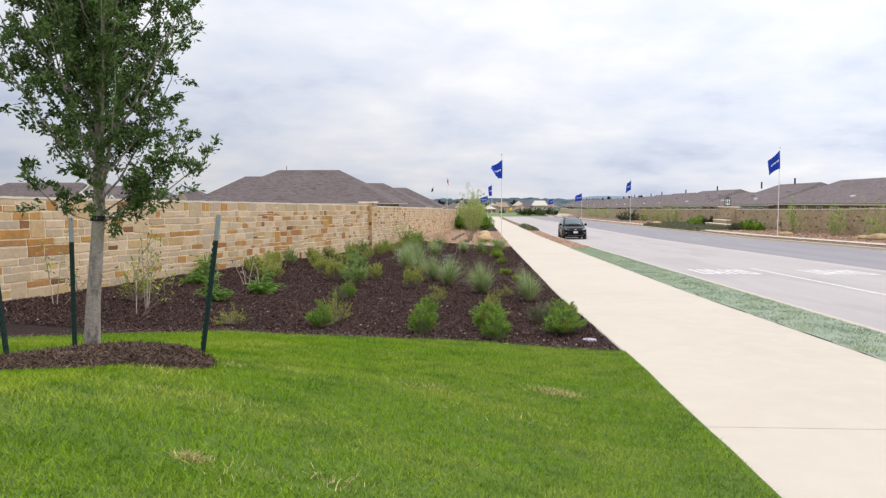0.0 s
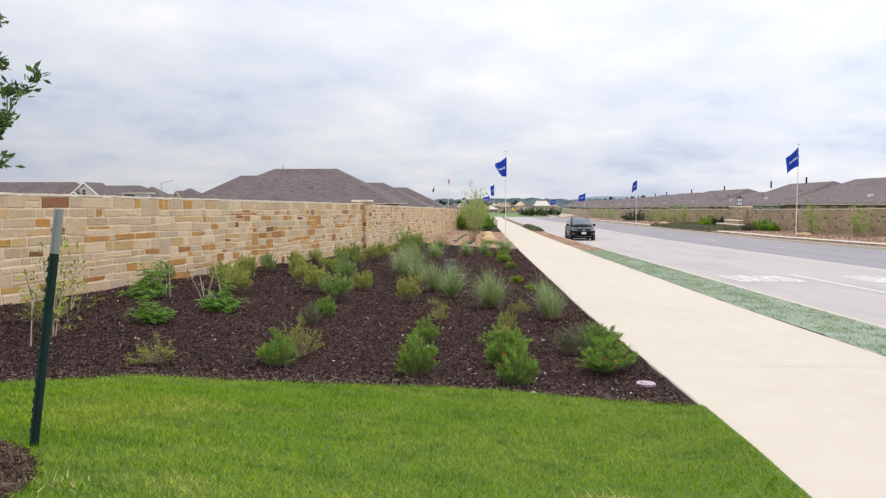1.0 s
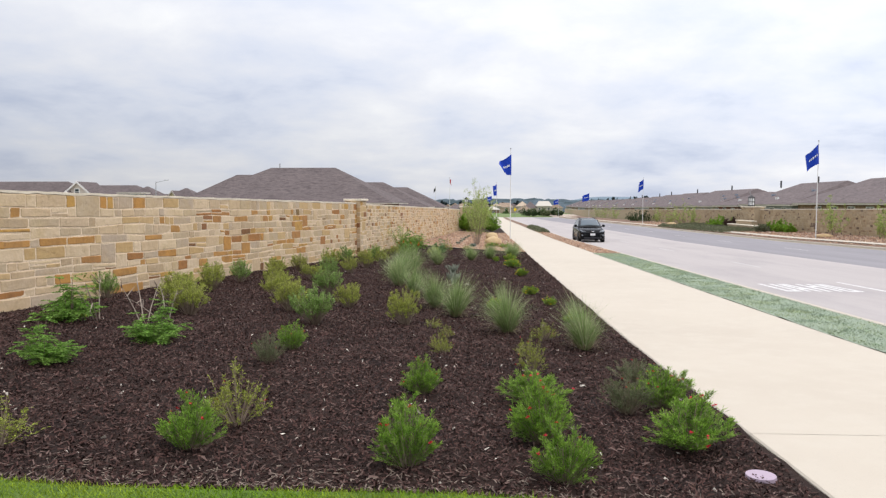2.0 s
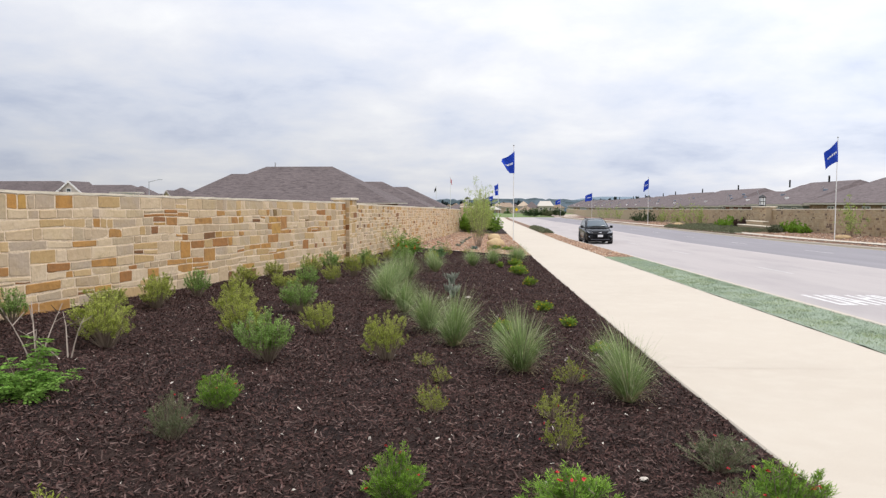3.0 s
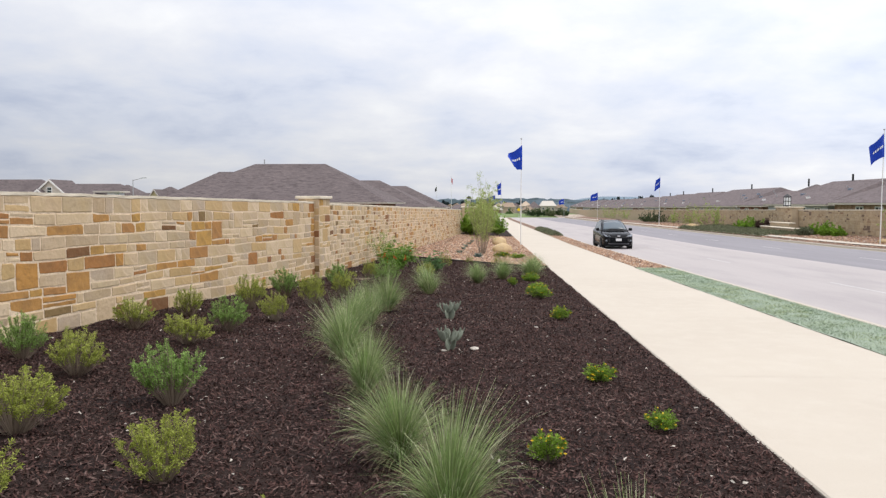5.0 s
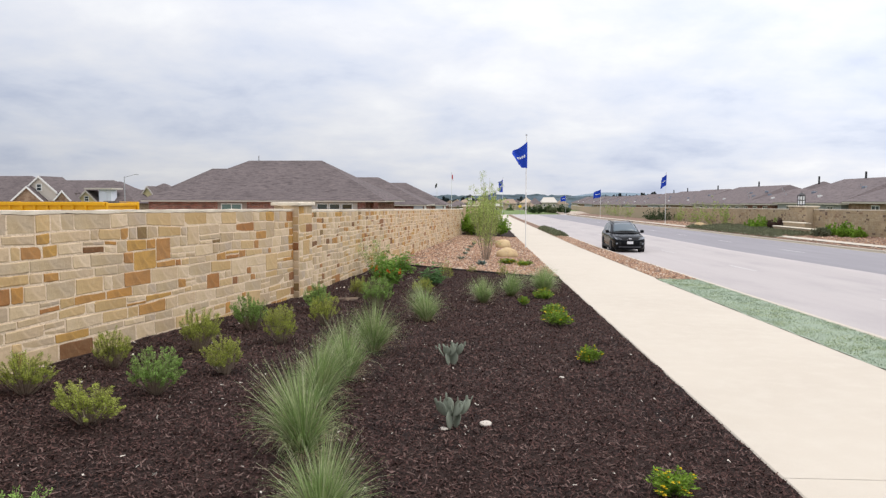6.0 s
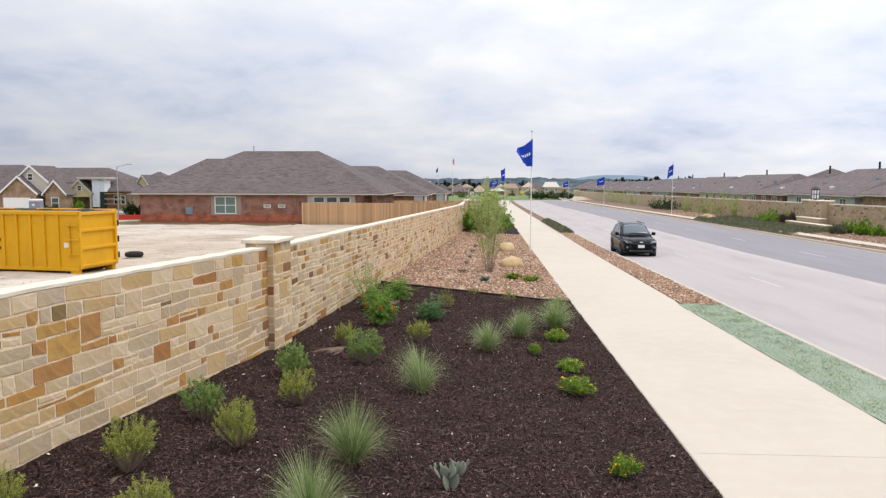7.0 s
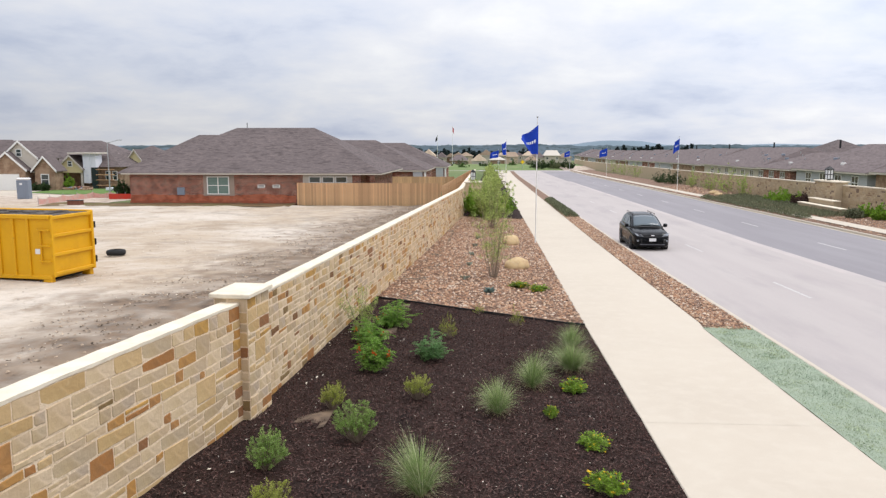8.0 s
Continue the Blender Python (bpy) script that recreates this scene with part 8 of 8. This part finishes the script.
# ---- ashlar stones ----
def ashlar(length, height, seed, course=(0.13, 0.235), wide=(0.28, 0.80)):
    """Coursed rubble: wavering courses of long stones, some split in two, some two courses tall.
    Returns (u0, u1, four heights: low left, low right, top right, top left)."""
    rg = random.Random(seed)
    edges, v = [0.0], 0.0
    while v < height - course[1] * 1.3:
        v += rg.uniform(*course)
        edges.append(v)
    edges.append(height)
    last = len(edges) - 1

    def line(j, u):
        if j in (0, last):
            return edges[j]
        return edges[j] + 0.046 * noise.noise((u * 0.8, j * 7.3, seed)) + 0.018 * noise.noise((u * 3.1, j * 5.1, seed + 4))

    out, taken = [], []
    for j in range(last):
        u, ahead = 0.0, []
        while u < length - 0.02:
            inside = next((t for t in taken if t[0] - 0.01 <= u < t[1] - 0.01), None)
            if inside:
                u = inside[1]
                continue
            stop = min([t[0] for t in taken if t[0] > u] + [length])
            w = rg.uniform(*wide) if rg.random() > 0.30 else rg.uniform(0.15, 0.28)
            if stop - u - w < 0.13:
                w = stop - u
                if w > wide[1] * 1.15:
                    w *= rg.uniform(0.4, 0.6)
            e = u + w
            k = 1
            if j < last - 1 and 0.28 < w < 0.6 and rg.random() < 0.07:
                k = 2
                ahead.append((u, e))
            lo0, lo1, hi1, hi0 = line(j, u), line(j, e), line(j + k, e), line(j + k, u)
            if k == 1 and w > 0.2 and hi0 - lo0 > 0.135 and rg.random() < 0.10:
                f = rg.uniform(0.36, 0.64)
                m0, m1 = lo0 + (hi0 - lo0) * f, lo1 + (hi1 - lo1) * f
                cut = u + w * rg.uniform(0.35, 0.65) if w > 0.45 and rg.random() < 0.6 else e
                q = (cut - u) / w
                for x0, x1, p0, p1 in ((u, cut, 0, q), (cut, e, q, 1)):
                    if x1 - x0 > 0.05:
                        out.append((x0, x1, lo0 + (lo1 - lo0) * p0, lo0 + (lo1 - lo0) * p1, m0 + (m1 - m0) * p1, m0 + (m1 - m0) * p0))
                out.append((u, e, m0, m1, hi1, hi0))
            else:
                out.append((u, e, lo0, lo1, hi1, hi0))
            u = e
        taken = ahead
    return out


def stone_verts(u0, u1, c00, c10, c11, c01, rg, gap=0.0105, proud=0.003):
    """A block with rough-hewn, rounded outlines and a nearly flush face."""
    w, h = u1 - u0, (c01 + c11 - c00 - c10) / 2
    r = min(0.030, w * 0.2, h * 0.2)
    p = proud + rg.uniform(-0.0015, 0.006)
    tu, tv = rg.uniform(-0.007, 0.007), rg.uniform(-0.004, 0.006)
    slack = rg.uniform(-0.003, 0.005)
    k = lambda: rg.uniform(0.1, 1.5) * r
    dent = lambda: rg.uniform(-0.006, 0.016)

    def side(n, run, at):
        return [at(run * (i + 1 + rg.uniform(-0.3, 0.3)) / (n + 1), dent()) for i in range(n)]
    m, q = max(1, min(4, int(w / 0.16))), 1 if h > 0.13 else 0
    ring = [(k(), 0)] + side(m, w, lambda a, d: (a, d)) + [(w - k(), 0), (w, k())] + side(q, h, lambda a, d: (w - d, a)) + [(w, h - k()), (w - k(), h)]
    ring += side(m, w, lambda a, d: (w - a, h - d)) + [(k(), h), (0, h - k())] + side(q, h, lambda a, d: (d, h - a)) + [(0, k())]
    g = gap + slack

    def at(a, b, depth, inset):
        a = min(max(a, inset), w - inset) + rg.uniform(-0.004, 0.004)
        b = min(max(b, inset), h - inset) + rg.uniform(-0.005, 0.005)
        s, t = a / w, b / h
        low, top = c00 + (c10 - c00) * s, c01 + (c11 - c01) * s
        return (u0 + a, low + (top - low) * t, depth + tu * (s - 0.5) + tv * (t - 0.5))
    state = rg.getstate()
    back = [at(a, b, -0.02, g) for a, b in ring]
    rg.setstate(state)
    rim = [at(a, b, p * 0.3, g) for a, b in ring]
    front = [at(a, b, p, g + min(0.008, h * 0.1)) for a, b in ring]
    n = len(ring)
    f = []
    for a in range(n):
        b = (a + 1) % n
        f += [(a, b, n + b, n + a), (n + a, n + b, 2 * n + b, 2 * n + a)]
    return back[:n] + rim + front, f + [tuple(range(2 * n, 3 * n))]


def lay(parent, a, b, low, top, seed, near, pale, accent, height=None, flip=1.0, rate=1.0, **kw):
    """Faces a wall from a to b with stones. Those whose place along it lies within near become parts; the rest is joined."""
    d = (b - a)
    ln = d.length
    d = d / ln
    s = Vector((d.y, -d.x)) * flip
    rg = random.Random(seed)
    H = height or (top(0) - low(0))
    V, F, MI, k = [], [], [], 0
    for u0, u1, c00, c10, c11, c01 in ashlar(ln, H, seed, **kw):
        vs, fs = stone_verts(u0, u1, c00, c10, c11, c01, rg)
        pts = []
        for u, v, w in vs:
            p = a + d * u + s * w
            zl, zt = low(u), top(u)
            pts.append(Vector((p.x, p.y, zl + (zt - zl) * v / H)))
        # rust and brown stones are mostly the smaller ones and come in loose clusters
        odds = (0.32 if u1 - u0 < 0.28 else 0.27 if u1 - u0 < 0.5 else 0.24) * (1.1 + 0.95 * noise.noise((u0 * 0.7, c00 * 1.1, seed + 0.5))) * rate
        rust = rg.random() < odds
        if near[0] <= u0 <= near[1]:
            o = sum(pts, Vector()) / len(pts)
            me = bpy.data.meshes.new("stone")
            me.from_pydata([p - o for p in pts], [], fs)
            me.materials.append(accent[0] if rust else pale[0])
            ob = new("stone", me)
            ob.parent = parent
            ob.location = o
        else:
            V += pts
            F += [tuple(q + k for q in f) for f in fs]
            MI += [int(rust)] * len(fs)
            k += len(pts)
    if V:
        me = bpy.data.meshes.new("stones")
        me.from_pydata(V, [], F)
        me.materials.append(pale[1])
        me.materials.append(accent[1])
        me.polygons.foreach_set("material_index", MI)
        tagged(part("stones", me, None, parent), kind="stuff")


def along(a, b, f):
    return lambda u: f(a.y + (b.y - a.y) * u / (b - a).length)


lay(wall_one, W1A, W1B, along(W1A, W1B, lambda y: G(-6.3, y) - 0.16), along(W1A, W1B, lambda y: top1(y) - CAP1), 8, (19.2, 28), PALE, RUST, 1.94, rate=0.84, course=(0.115, 0.205), wide=(0.30, 0.72))
lay(wall_zero, W0A, W1A, along(W0A, W1A, lambda y: G(-6.3, y) - 0.16), along(W0A, W1A, lambda y: top1(y) - CAP1), 7, (1, 0), PALE, RUST, 1.94, rate=0.66, course=(0.115, 0.205), wide=(0.30, 0.72))
lay(wall_two, W2A, W2B, along(W2A, W2B, lambda y: G(-4.5, y) - 0.16), along(W2A, W2B, lambda y: top2(y) - CAP2), 9, (-1, 7.5), PALE, RUST, 2.05, rate=0.6, course=(0.095, 0.19), wide=(0.2, 0.52))
# the pillar's faces, in its own frame
pz0, pz1 = (lambda u: -0.22), (lambda u: 1.90)
for a, b, sd in ((Vector((0.275, -0.425)), Vector((0.275, 0.425)), 3), (Vector((-0.275, -0.425)), Vector((0.275, -0.425)), 4), (Vector((0.275, 0.425)), Vector((-0.275, 0.425)), 5)):
    lay(pillar, a, b, pz0, pz1, sd, (-1, 9), PALE, RUST, 2.12, rate=0.5, wide=(0.2, 0.45))
lay(right_pillar, Vector((26.995, 84.0)), Vector((26.995, 80.3)), lambda u: -1.3, lambda u: 1.38, 31, (1, 0), (M_STONERIGHT, M_STONERIGHT), (M_STONERIGHT, M_STONERIGHT), 2.68, course=(0.13, 0.21), wide=(0.24, 0.58))
# far side of the road
for w, a, b, sd in ((0, Vector((27.6, 80.3)), Vector((27.6, 38.0)), 21), (1, Vector((27.6 + 5.3 * 56 / 221, 140.0)), Vector((27.6, 84.0)), 22)):
    target = [o for o in scene.objects if o.name.startswith("wall_east") and o.parent is None][w]
    lay(target, a, b, along(a, b, lambda y: S(y) - 0.1), along(a, b, lambda y: right_top(y) - 0.08), sd, (1, 0), (M_STONERIGHT, M_STONERIGHT), (M_STONERIGHT, M_STONERIGHT), 2.3, course=(0.13, 0.21), wide=(0.24, 0.58))
